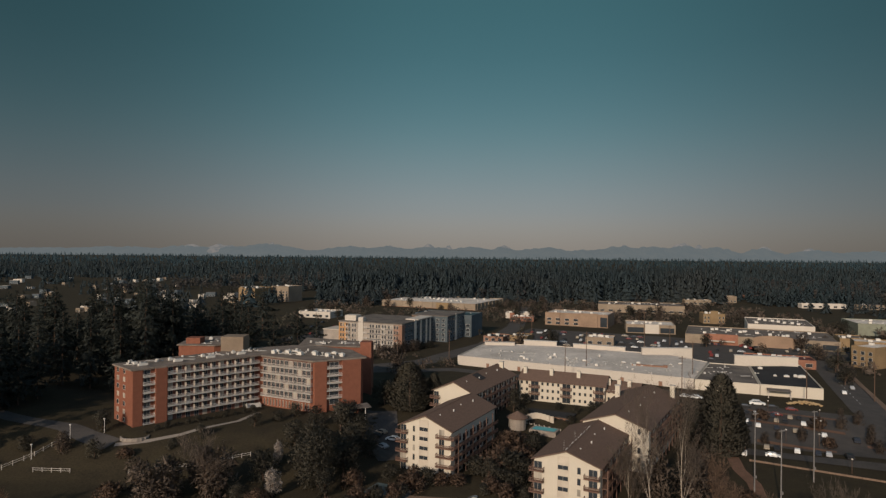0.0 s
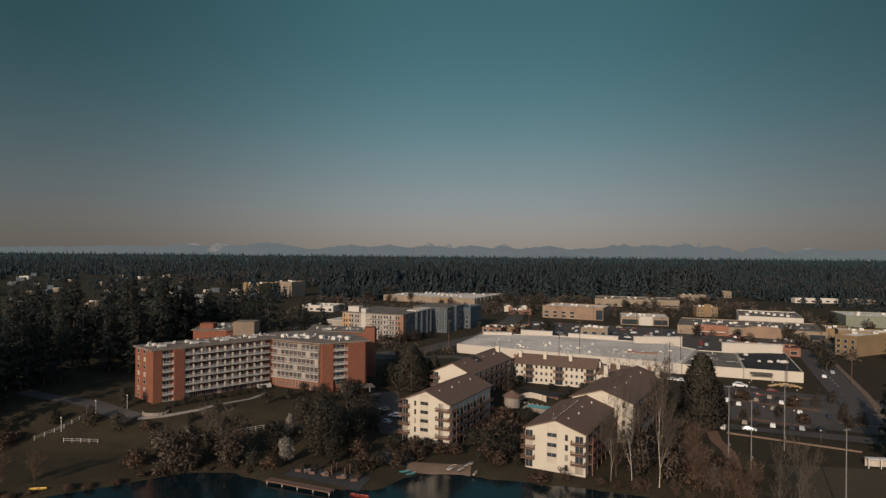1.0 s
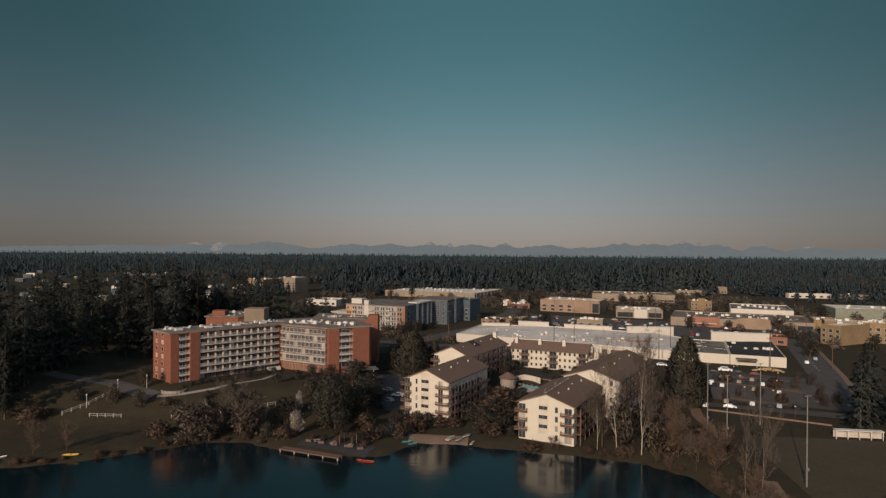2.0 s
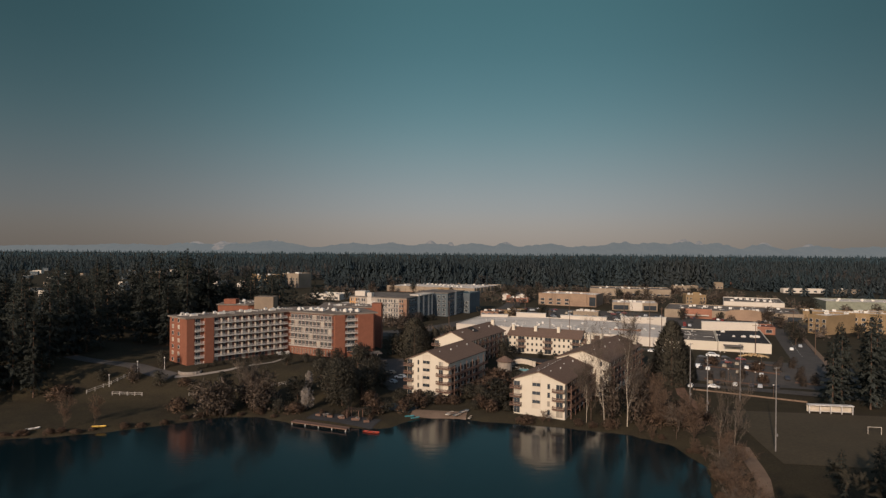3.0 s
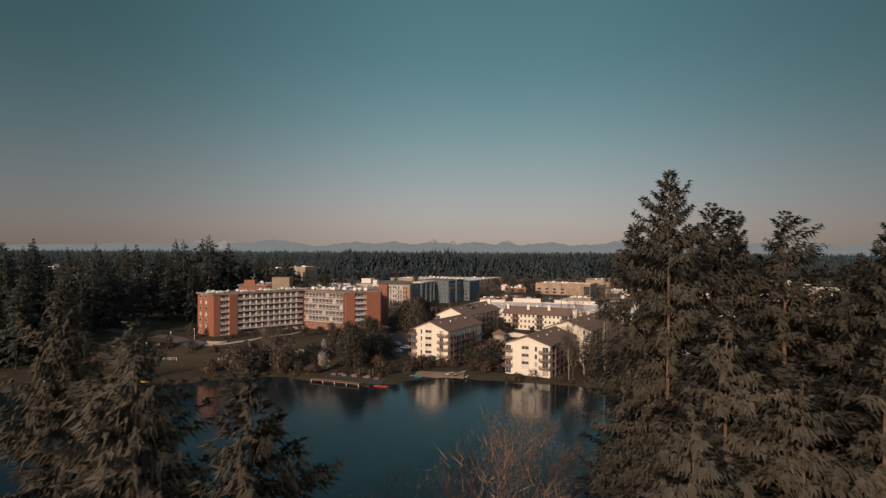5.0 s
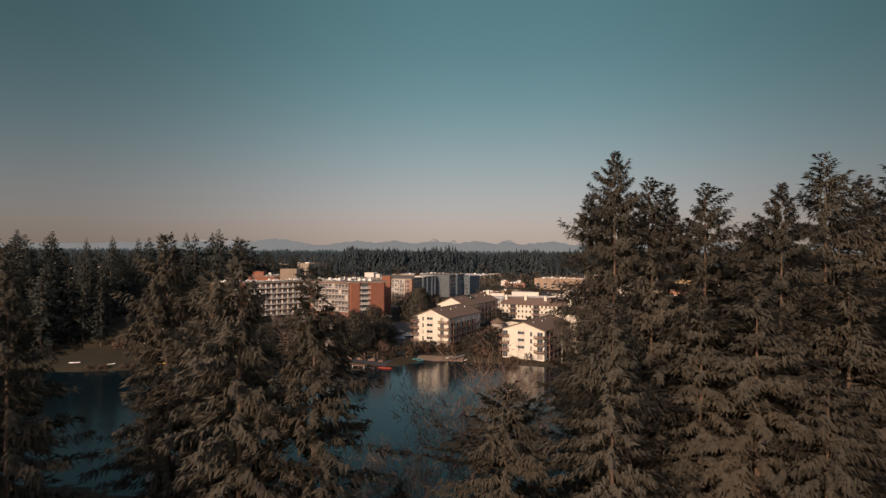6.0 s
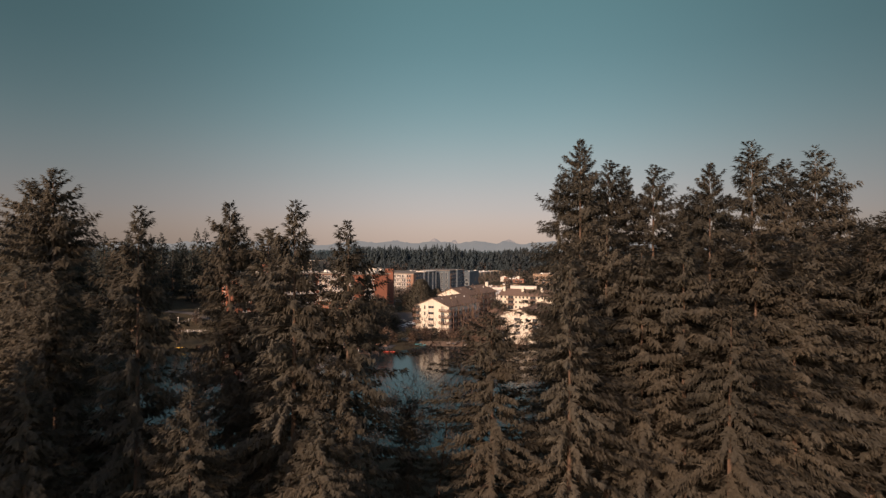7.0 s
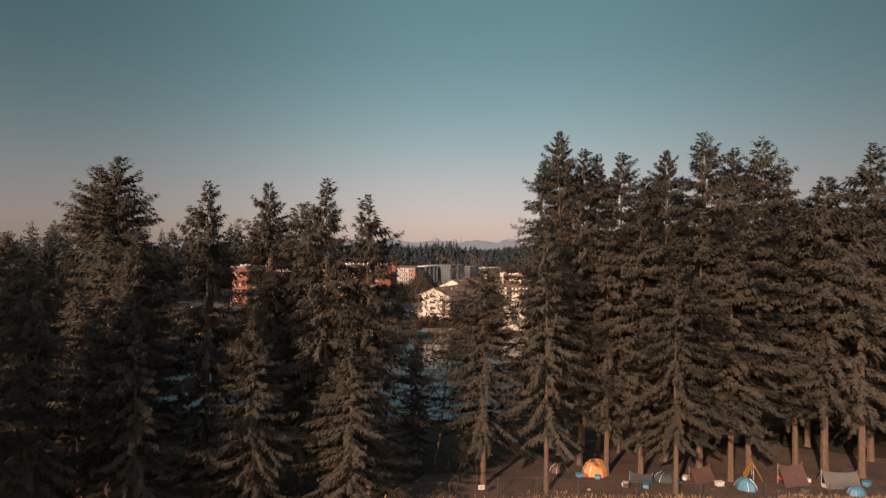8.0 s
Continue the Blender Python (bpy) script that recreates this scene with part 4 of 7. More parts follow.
raw("ridge_flashing", V_, F_, M_UNIT, house_b, "pale patched flashing along the ridge")
raw("roof_patch", [(8.4, 14.0, 19.92), (12.0, 14.0, 18.32), (12.0, 19.0, 18.32), (8.4, 19.0, 19.92)], [(0, 1, 2, 3)], M_DARKROOF, house_a2, "dark felt patch on the roof")


def courtyard_wing(corner, yaw, L_, D, z0, eave, ridge, n_bays, label):
    """Three-storey wing with its long side to the courtyard; the ridge runs along local x."""
    h = thing("apartment_house", pose(corner[0], corner[1], 0, 0, 0, yaw), label, "building", "apartment houses")
    bm = bmesh.new()
    prof = [(0, z0 - 2), (D, z0 - 2), (D, eave), (D / 2, ridge), (0, eave)]
    f = [bm.verts.new((0, y, z)) for y, z in prof]
    b_ = [bm.verts.new((L_, y, z)) for y, z in prof]
    bm.faces.new(f[::-1])
    bm.faces.new(b_)
    for i in range(5):
        j = (i + 1) % 5
        bm.faces.new((f[i], f[j], b_[j], b_[i]))
    part("wall", bm, M_CREAM, h)
    bm = bmesh.new()
    slope = (ridge - eave) / (D / 2)
    for s in (-1, 1):
        ye, ze = D / 2 + s * (D / 2 + 0.8), eave - slope * 0.8 + 0.05
        vs = [bm.verts.new(p) for p in ((-0.6, D / 2, ridge + 0.05), (L_ + 0.6, D / 2, ridge + 0.05), (L_ + 0.6, ye, ze), (-0.6, ye, ze),
                                        (-0.6, D / 2, ridge + 0.35), (L_ + 0.6, D / 2, ridge + 0.35), (L_ + 0.6, ye, ze + 0.3), (-0.6, ye, ze + 0.3))]
        for q in ((0, 1, 2, 3), (4, 5, 6, 7), (0, 1, 5, 4), (1, 2, 6, 5), (2, 3, 7, 6), (3, 0, 4, 7)):
            bm.faces.new([vs[i] for i in q])
    bmesh.ops.recalc_face_normals(bm, faces=bm.faces)
    part("roof", bm, M_ROOF, h, "brown shingle roof with a low pitch")
    bay = L_ / n_bays
    for k in range(3):
        z = z0 + 0.2 + k * 2.7
        for i in range(n_bays):
            x = i * bay
            if i % 3 == 1:
                window((x + 0.5, z + 0.05), (x + bay - 0.5, z + 2.2), ("f", 0), h, frame=M_TAN)
                if k:
                    balcony(x, x + bay, -1.5, 0.0, z, h, M_WOODRED, M_WOODRED, 0.95)
            else:
                window((x + 0.5, z + 0.8), (x + 1.5, z + 2.1), ("f", 0), h, frame=M_TAN)
                window((x + bay - 1.6, z + 0.8), (x + bay - 0.6, z + 2.1), ("f", 0), h, frame=M_TAN)
    for cx in (L_ * 0.04, L_ * 0.36, L_ * 0.68):
        c = block("chimney", (cx - 0.7, D * 0.25, eave - 0.5), (cx + 0.7, D * 0.25 + 1.2, ridge + 1.6), M_CREAM, h)
    return h


courtyard_wing((31.5, 258.0), -24, 34, 13, 6.0, 14.2, 17.0, 8, "long cream apartment house with brown roof and three chimneys")
courtyard_wing((63.5, 246.0), -24, 12, 13, 5.0, 12.2, 14.8, 3, "lower cream apartment wing with brown roof")


# ---- brick block with rows of balconies ----
brick = thing("brick_apartment_block", pose(0, 0, 0), "red brick apartment block of seven floors with pale balconies", "building")
ZB, ZR = 6.5, 26.4
P0, P1, P2, P3, P4, P5 = (-109.0, 212.5), (-98.5, 203.3), (-66.3, 235.2), (-65.6, 233.4), (-44.6, 222.6), (-28.6, 231.2)


def edge_frame(a, c):
    """The pose of the wall from a to c (seen from outside, left to right), and its length."""
    return pose(a[0], a[1], 0, 0, 0, math.degrees(math.atan2(c[1] - a[1], c[0] - a[0]))), math.hypot(c[0] - a[0], c[1] - a[1])


def facade(name, a, c, parent):
    ob = new(name)
    ob.parent = parent
    m, length = edge_frame(a, c)
    ob.matrix_local = m
    ob.empty_display_size = 0.5
    return ob, length


prism("left_wing_wall", [P0, P1, P2, (-60, 244.5), (-72, 250.5)], ZB, ZR, M_BRICK, brick)
prism("right_wing_wall", [(-72, 250.0), (-66.2, 235.0), P3, P4, P5, (-36, 246.5), (-56, 258)], ZB, ZR - 0.02, M_BRICK, brick)
prism("left_wing_roof", [(-109.9, 212.6), (-98.5, 202.2), (-65.9, 234.2), (-59.5, 245), (-72, 251.6)], ZR + 0.01, ZR + 0.55, M_GRAVEL, brick, "flat gravel roof with a pale edge")
prism("right_wing_roof", [(-72, 250.9), (-66.6, 234.8), (-65.9, 232.2), (-44.8, 221.4), (-27.3, 230.8), (-35.2, 247.4), (-56, 259)], ZR + 0.03, ZR + 0.58, M_GRAVEL, brick, "flat gravel roof with a pale edge")

# left wing: brick end with two columns of windows, then the long balcony front
fa, n_ = facade("end_front", P0, P1, brick)
for k in range(7):
    z = 8.4 + k * 2.62
    for x in (2.0, 6.8):
        window((x, z + 0.6), (x + 1.5, z + 2.1), ("f", 0), fa, glass=M_BLIND if k % 2 else M_GLASS)
fb, n_ = facade("balcony_front", P1, P2, brick)
for k in range(7):
    z = 8.4 + k * 2.62
    window((3.4, z + 0.1), (5.4, z + 2.1), ("f", 0), fb)
    balcony(3.0, 6.6, -1.3, 0.0, z, fb, M_CONC, M_RAILW)
    if k:
        balcony(10.6, n_ - 1.8, -1.5, 0.0, z, fb, M_CONC, M_RAILW, sides="lf")
    bays = 11
    for i in range(bays):
        x = 10.8 + (n_ - 12.8) * i / bays
        window((x + 0.3, z + 0.1), (x + 1.9, z + 2.15), ("f", 0), fb, frame=M_DIVIDER, glass=M_BLIND if (i * 3 + k * 5) % 4 == 0 else M_GLASS)
        if k and i:
            block("divider", (x - 0.08, -1.42, z), (x + 0.08, 0, z + 1.7), M_DIVIDER, fb)
# Thin sheet of darkened brick paints the shade behind the balconies.
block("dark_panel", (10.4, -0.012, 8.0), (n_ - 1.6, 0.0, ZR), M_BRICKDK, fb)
block("pylon", (6.7, -1.5, ZB), (10.4, -0.01, ZR), M_BRICK, fb)
block("pylon", (-0.2, -0.5, ZB), (2.9, -0.01, ZR), M_BRICK, fb)

# right wing: glazed front over a brick base, then the splayed end with balconies between two pylons
fc, n_ = facade("glazed_front", P3, P4, brick)
for k in range(5):
    z = 12.4 + k * 2.75
    # Darkened brick again: shade between the windows is put into the colour.
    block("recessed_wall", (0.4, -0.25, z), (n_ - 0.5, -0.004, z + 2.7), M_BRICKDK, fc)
    for i in range(11):
        x = 0.7 + (n_ - 1.6) * i / 11
        window((x, z + 0.2), (x + 1.6, z + 2.45), ("f", -0.25), fc, frame=M_FRAME, glass=M_BLIND if (i * 5 + 3 * k) % 7 == 0 else M_GLASS)
    balcony(0.3, n_ - 0.4, -1.35, -0.25, z + 0.1, fc, M_CONC, M_PALEBAND, sides="lfr")
for i in range(15):
    x = 0.9 + (n_ - 2) * i / 15
    window((x, 9.0), (x + 0.55, 11.4), ("f", 0), fc, frame=M_CREAM)
fd, n_ = facade("end_front", P4, P5, brick)
for k in range(6):
    z = 10.8 + k * 2.6
    window((5.6, z + 0.1), (9.0, z + 2.1), ("f", 0), fd)
    if k:
        balcony(4.4, 10.0, -1.2, 0.0, z, fd, M_CONC, M_RAILW, sides="f")
block("pylon", (0.0, -1.0, ZB), (4.4, -0.01, ZR), M_BRICK, fd)
block("pylon", (10.0, -1.2, ZB), (17.0, -0.01, ZR), M_BRICK, fd)

# roof works
def clutter(name, along, spread, count, z, seed, parent, label):
    """Small vents, curbs and pipes strewn over a roof, joined."""
    g = random.Random(seed)
    (ax, ay), (bx, by) = along
    items = []
    for _ in range(count):
        u, v = g.random(), g.uniform(-spread, spread)
        L_ = math.hypot(bx - ax, by - ay)
        x, y = ax + (bx - ax) * u - (by - ay) / L_ * v, ay + (by - ay) * u + (bx - ax) / L_ * v
        w, d, h = g.uniform(0.12, 0.5), g.uniform(0.12, 0.5), g.choice((0.25, 0.4, 0.6, 1.0))
        if g.random() < 0.15:
            w, h = g.uniform(1, 2.6), 0.2
        items.append(((x - w, y - d, z), (x + w, y + d, z + h)))
    V, F = boxes(items)
    return tagged(raw(name, V, F, M_CONC, parent), label, kind="stuff")


clutter("roof_vents", ((-104, 211), (-70, 244)), 4.0, 46, ZR + 0.5, 3, brick, "small pale vents and pipes")
clutter("roof_vents", ((-64, 242), (-36, 232)), 5.0, 42, ZR + 0.5, 4, brick, "small pale vents and pipes")
clutter("roof_vents", ((-98, 250), (-86, 266)), 5.0, 20, 28.3, 5, brick, "small pale vents and pipes")
clutter("roof_vents", ((-56, 268), (-34, 264)), 4.0, 24, 26.5, 6, brick, "small pale vents and pipes")
block("penthouse", (-83.5, 240.5, ZR), (-75, 248, 32.4), mat("tan_penthouse_panel", (0.20, 0.145, 0.10), 0.8, var=0.1, scale=0.4), brick)
block("brick_penthouse", (-100, 249, ZR), (-94.5, 254, 30.6), M_BRICK, brick)
prism("rear_wing_wall", [(-102, 247), (-88, 246), (-80, 252), (-90, 272), (-104, 268)], ZB, 28.0, M_BRICK, brick)
prism("rear_wing_roof", [(-102.6, 246.4), (-87.6, 245.4), (-79.3, 252), (-90, 272.8), (-104.8, 268.6)], 28.02, 28.4, M_GRAVEL, brick)
prism("east_wing_wall", [(-58, 262), (-33, 258), (-29, 270), (-60, 282)], ZB, 26.2, M_BRICK, brick)
prism("east_wing_roof", [(-58.6, 261.4), (-32.4, 257.3), (-28, 270.4), (-60, 282.8)], 26.22, 26.6, M_GRAVEL, brick)
block("stair_tower", (-33, 257, ZB), (-28.5, 263, 28.4), M_BRICK, brick)
fe, n_ = facade("rear_front", (-58, 262), (-33, 258), brick)
for k in range(5):
    for i in range(6):
        window((1.2 + 3.8 * i, 12.4 + 2.75 * k), (3.0 + 3.8 * i, 13.9 + 2.75 * k), ("f", 0), fe)


def roof_unit(x, y, z, yaw, w, d, h):
    u = thing("roof_unit", pose(x, y, z, 0, 0, yaw), "pale metal ventilation unit on a flat roof", "ventilation unit", "roof units")
    block("casing", (-w / 2, -d / 2, 0.15), (w / 2, d / 2, h), M_UNIT, u)
    block("curb", (-w / 2 - 0.1, -d / 2 - 0.1, 0), (w / 2 + 0.1, d / 2 + 0.1, 0.15), M_GREYROOF, u)
    block("fan_cowl", (-w * 0.25, -d * 0.25, h), (w * 0.25, d * 0.25, h + 0.25), M_METAL, u)
    return u


for i in range(4):
    x, y = -98 + 8.2 * i, 207.5 + 8.0 * i
    roof_unit(x, y + 1.5, ZR + 0.55, 45, 3.0, 1.0, 0.9)
    roof_unit(x - 3.5, y + 3.5, ZR + 0.55, 45, 1.2, 1.2, 1.0)
for i in range(6):
    roof_unit(-62 + 5.2 * i, 235.5 - 1.3 * i + (i % 2) * 1.5, ZR + 0.58, -26, 1.6, 1.4, 1.3)
for i in range(4):
    roof_unit(-62 + 7.4 * i, 240 - 1.2 * i, ZR + 0.58, -26, 2.2, 0.9, 0.8)
for i in range(3):
    roof_unit(-99 + 2.4 * i, 252 + (i % 3) * 4, 28.4, 10, 1.4, 1.4, 1.1)

# entrance canopy at the foot of the block
canopy = thing("entrance_canopy", pose(-34, 224.5, 0, 0, 0, 20), "flat tan canopy roof on posts beside the brick block", "canopy")
block("roof", (-4, -2.5, 10.0), (9, 3.5, 10.4), M_GREYROOF, canopy)
block("wall", (-2, 0.5, 6.5), (5, 3, 10.0), M_BRICK, canopy)
for i in range(3):
    block("post", (-3.6 + 5.2 * i, -2.2, 5.0), (-3.3 + 5.2 * i, -1.9, 10.0), M_RAILW, canopy)


# ---- grey apartment building beyond the brick block ----
M_GREYWALL = mat("grey_blue_siding", (0.070, 0.084, 0.092), 0.8, var=0.1, scale=0.6)
M_ORANGE = mat("ochre_panel", (0.42, 0.22, 0.09), 0.8, var=0.1, scale=0.6)
M_TAUPE = mat("taupe_siding", (0.33, 0.275, 0.225), 0.8, var=0.1, scale=0.6)
M_RUST = mat("rust_brick_panel", (0.24, 0.13, 0.085), 0.85, var=0.1, scale=0.6)
flats = thing("modern_apartment_block", pose(-24.5, 387.0, 0, 0, 0, -22), "five-storey modern apartment block in taupe, ochre and grey panels", "building", "modern apartment blocks")
block("wall", (-44, 0, 2), (0, 18, 20.3), M_TAUPE, flats)
block("wall", (-17, 18, 2), (0, 44, 20.2), M_GREYWALL, flats)
block("wall", (-0.03, 3.6, 2), (0.02, 18, 20.2), M_GREYWALL, flats)
block("roof", (-44.5, -0.5, 20.31), (0.5, 44.5, 20.8), M_GREYROOF, flats)
block("stair_tower", (-30, -0.5, 2), (-26.5, 3, 23.5), M_WHITE, flats)
block("stair_tower", (-41, 2, 20.8), (-33, 9, 24.2), M_WHITE, flats)
block("panel", (-5.5, -0.3, 2), (0.3, 3.5, 19.8), M_RUST, flats)
block("panel", (-44, -0.3, 2), (-37.5, 0.05, 19.6), M_ORANGE, flats)
block("panel", (-0.05, 18, 2), (0.6, 20.5, 21.6), M_WHITE, flats)
block("cornice", (-8, 22, 20.8), (0.9, 44.8, 21.5), M_WHITE, flats)
for yy in (27.0, 36.0, 42.5):
    block("fin", (0.0, yy, 2), (0.7, yy + 1.3, 21.2), M_WHITE, flats)
block("lower_wing", (-58, 4, 2), (-44.1, 20, 14.0), M_TAUPE, flats)
block("lower_roof", (-58.4, 3.6, 14.01), (-44.0, 20.4, 14.5), M_WHITE, flats)
for k in range(5):
    z = 4.2 + 3.2 * k
    block("band", (-26, -0.12, z - 0.5), (-6, -0.004, z - 0.1), M_GREYWALL, flats)
    for i in range(10):
        x = -43 + 4.2 * i
        deep = -0.3 if (x < -38 or x > -6) else 0
        if not -30.2 < x < -26:
            window((x, z + 0.3), (x + 1.2, z + 2.4), ("f", deep), flats)
            window((x + 1.7, z + 0.3), (x + 2.9, z + 2.4), ("f", deep), flats, glass=M_BLIND if (i * 3 + k) % 4 == 0 else M_GLASS)
        if i % 3 == 1 and k:
            balcony(x, x + 3.0, -1.4, deep, z, flats, M_WHITE, M_RAILW, 1.0, sides="f")
    for i in range(9):
        window((4.5 + 4.3 * i, z + 0.5), (6.4 + 4.3 * i, z + 2.2), ("r", 0 if i else 0.0), flats)
flats2 = thing("modern_apartment_block", pose(3.5, 428.0, 0, 0, 0, -22), "five-storey modern apartment block with blue-grey siding", "building", "modern apartment blocks")
block("wall", (-26, 0, 2), (0, 34, 21.0), M_GREYWALL, flats2)
block("roof", (-26.5, -0.5, 21.01), (0.5, 34.5, 21.5), M_GREYROOF, flats2)
block("panel", (-26.2, -0.3, 14), (-13, 0.1, 20.6), M_ORANGE, flats2)
block("panel", (-0.05, 14, 2), (0.5, 17, 21.9), M_WHITE, flats2)
for k in range(5):
    z = 4.2 + 3.25 * k
    for i in range(6):
        window((-25 + 4.2 * i, z + 0.5), (-23 + 4.2 * i, z + 2.2), ("f", -0.3 if (k > 2 and i < 3) else 0), flats2)
    for i in range(7):
        window((2 + 4.4 * i, z + 0.5), (4 + 4.4 * i, z + 2.2), ("r", 0.0), flats2)


# ---- shopping centre ----
def flat_hall(label, pts, z0, z1, wall, roof, parapet=0.5, name="shop_hall", group="shop halls"):
    """A low hall over a polygon, with a roof sheet behind a parapet."""
    cx, cy = sum(p[0] for p in pts) / len(pts), sum(p[1] for p in pts) / len(pts)
    h = thing(name, pose(cx, cy, 0), label, "building", group)
    loc = [(x - cx, y - cy) for x, y in pts]
    prism("wall", loc, z0 - 1, z1, wall, h)
    prism("roof", [(x * 0.992, y * 0.992) for x, y in loc], z1 + 0.004, z1 + 0.1, roof, h)
    k = len(loc)
    for i in range(k):
        (ax, ay), (bx, by) = loc[i], loc[(i + 1) % k]
        L_ = math.hypot(bx - ax, by - ay)
        p = block("parapet", (0, 0, 0), (L_, 0.4, parapet), wall, h)
        p.matrix_local = pose(ax, ay, z1 + 0.01, 0, 0, math.degrees(math.atan2(by - ay, bx - ax))) @ Matrix.Translation((L_ / 2, 0.2, parapet / 2))
    return h


mall = flat_hall("long low shopping centre with white walls and pale roof", [(8.5, 345), (114, 288), (139, 333), (128, 356), (66, 385), (26, 392)], 4, 8.5, M_WHITE, M_MEMB)
hall2 = flat_hall("low hall with a worn grey felt roof", [(114.5, 288.5), (139, 278.6), (156.5, 325), (139.3, 332.5)], 4, 8.2, M_CREAM, M_GREYROOF)
hall3 = flat_hall("low hall with a dark roof and cream wall", [(139.2, 278.4), (161.8, 270), (184, 327), (157, 325)], 4, 8.3, M_CREAM, M_DARKROOF)
for nm, (x, y), yaw, w, h_ in (("front_parapet", (112, 356.5), 0, 28, 3.6), ("front_parapet", (152, 331), -13, 30, 4.2), ("front_parapet", (50, 390), -18, 20, 2.6), ("front_parapet", (26, 387), -5, 18, 1.6), ("front_parapet", (78, 379), -24, 30, 2.2)):
    p = thing("parapet_wall", pose(x, y, 4, 0, 0, yaw), "tall white false wall rising over a shop roof", "wall", "false fronts")
    block("wall", (0, 0, 0), (w, 2.0, 4.6 + h_), M_WHITE, p)
    block("coping", (-0.2, -0.2, 4.6 + h_), (w + 0.2, 2.2, 4.9 + h_), M_CONC, p)
clutter("roof_vents", ((22, 356), (112, 308)), 15, 110, 8.55, 8, mall, "small vents and pipes").matrix_parent_inverse = mall.matrix_world.inverted()
clutter("roof_vents", ((122, 302), (150, 312)), 14, 36, 8.25, 9, hall2, "small vents and pipes").matrix_parent_inverse = hall2.matrix_world.inverted()
V_, F_ = boxes([((2.0 + 9.2 * i, 2.0, 0), (2.25 + 9.2 * i, 42.0, 0.03)) for i in range(12)] + [((2, 14 + 14 * j, 0), (116, 14.25 + 14 * j, 0.03)) for j in range(2)])
roof_seams = raw("roof_seams", V_, F_, M_GREYROOF, mall, "grey seams between roof sheets")
roof_seams.matrix_parent_inverse = mall.matrix_world.inverted()
roof_seams.matrix_local = mall.matrix_world.inverted() @ pose(9.5, 345.5, 8.62, 0, 0, -28.4)
roof_seams.matrix_parent_inverse.identity()
duct = thing("roof_duct", pose(96, 322, 8.62, 0, 0, -20), "long rust-brown duct lying on the shop roof", "duct")
block("duct", (0, 0, 0), (15, 1.4, 0.7), M_RUST, duct)
block("end_box", (15, -0.3, 0), (17, 1.7, 1.1), M_RUST, duct)
tr = random.Random(11)
for i in range(16):
    u, v = tr.uniform(0.06, 0.92), tr.uniform(0.15, 0.85)
    ax, ay = 8.5 + (114 - 8.5) * u, 345 + (288 - 345) * u
    x, y = ax + 20 * v, ay + 40 * v
    roof_unit(x, y, 8.6, -28 + tr.choice((0, 90)), tr.uniform(1.0, 2.6), tr.uniform(0.9, 1.6), tr.uniform(0.5, 1.5))
for i in range(6):
    roof_unit(tr.uniform(150, 168), tr.uniform(290, 318), 8.4, -20, tr.uniform(1.2, 3), 1.4, tr.uniform(0.6, 1.2))
for i in range(26):
    fx = -28.4
    wx, wy = 12 + (112 - 12) * i / 26, 343 + (289 - 343) * i / 26
    if i % 4 == 3:
        d = thing("service_door", pose(wx, wy - 0.1, 4, 0, 0, fx), "brown service door in the white rear wall", "door", "service doors")
        block("leaf", (0, -0.12, 0), (1.6, 0.0, 2.3), M_RUST, d)
        block("frame", (-0.1, -0.1, 0), (1.7, 0.02, 2.4), M_CONC, d)
awning = thing("loading_canopy", pose(141, 276.5, 4, 0, 0, -20), "white-framed loading canopy on the cream wall", "canopy")
block("roof", (0, -4, 3.2), (9, 1, 3.5), M_GREYROOF, awning)
block("post", (0.1, -3.9, 0), (0.4, -3.6, 3.2), M_WHITE, awning)
block("post", (8.6, -3.9, 0), (8.9, -3.6, 3.2), M_WHITE, awning)


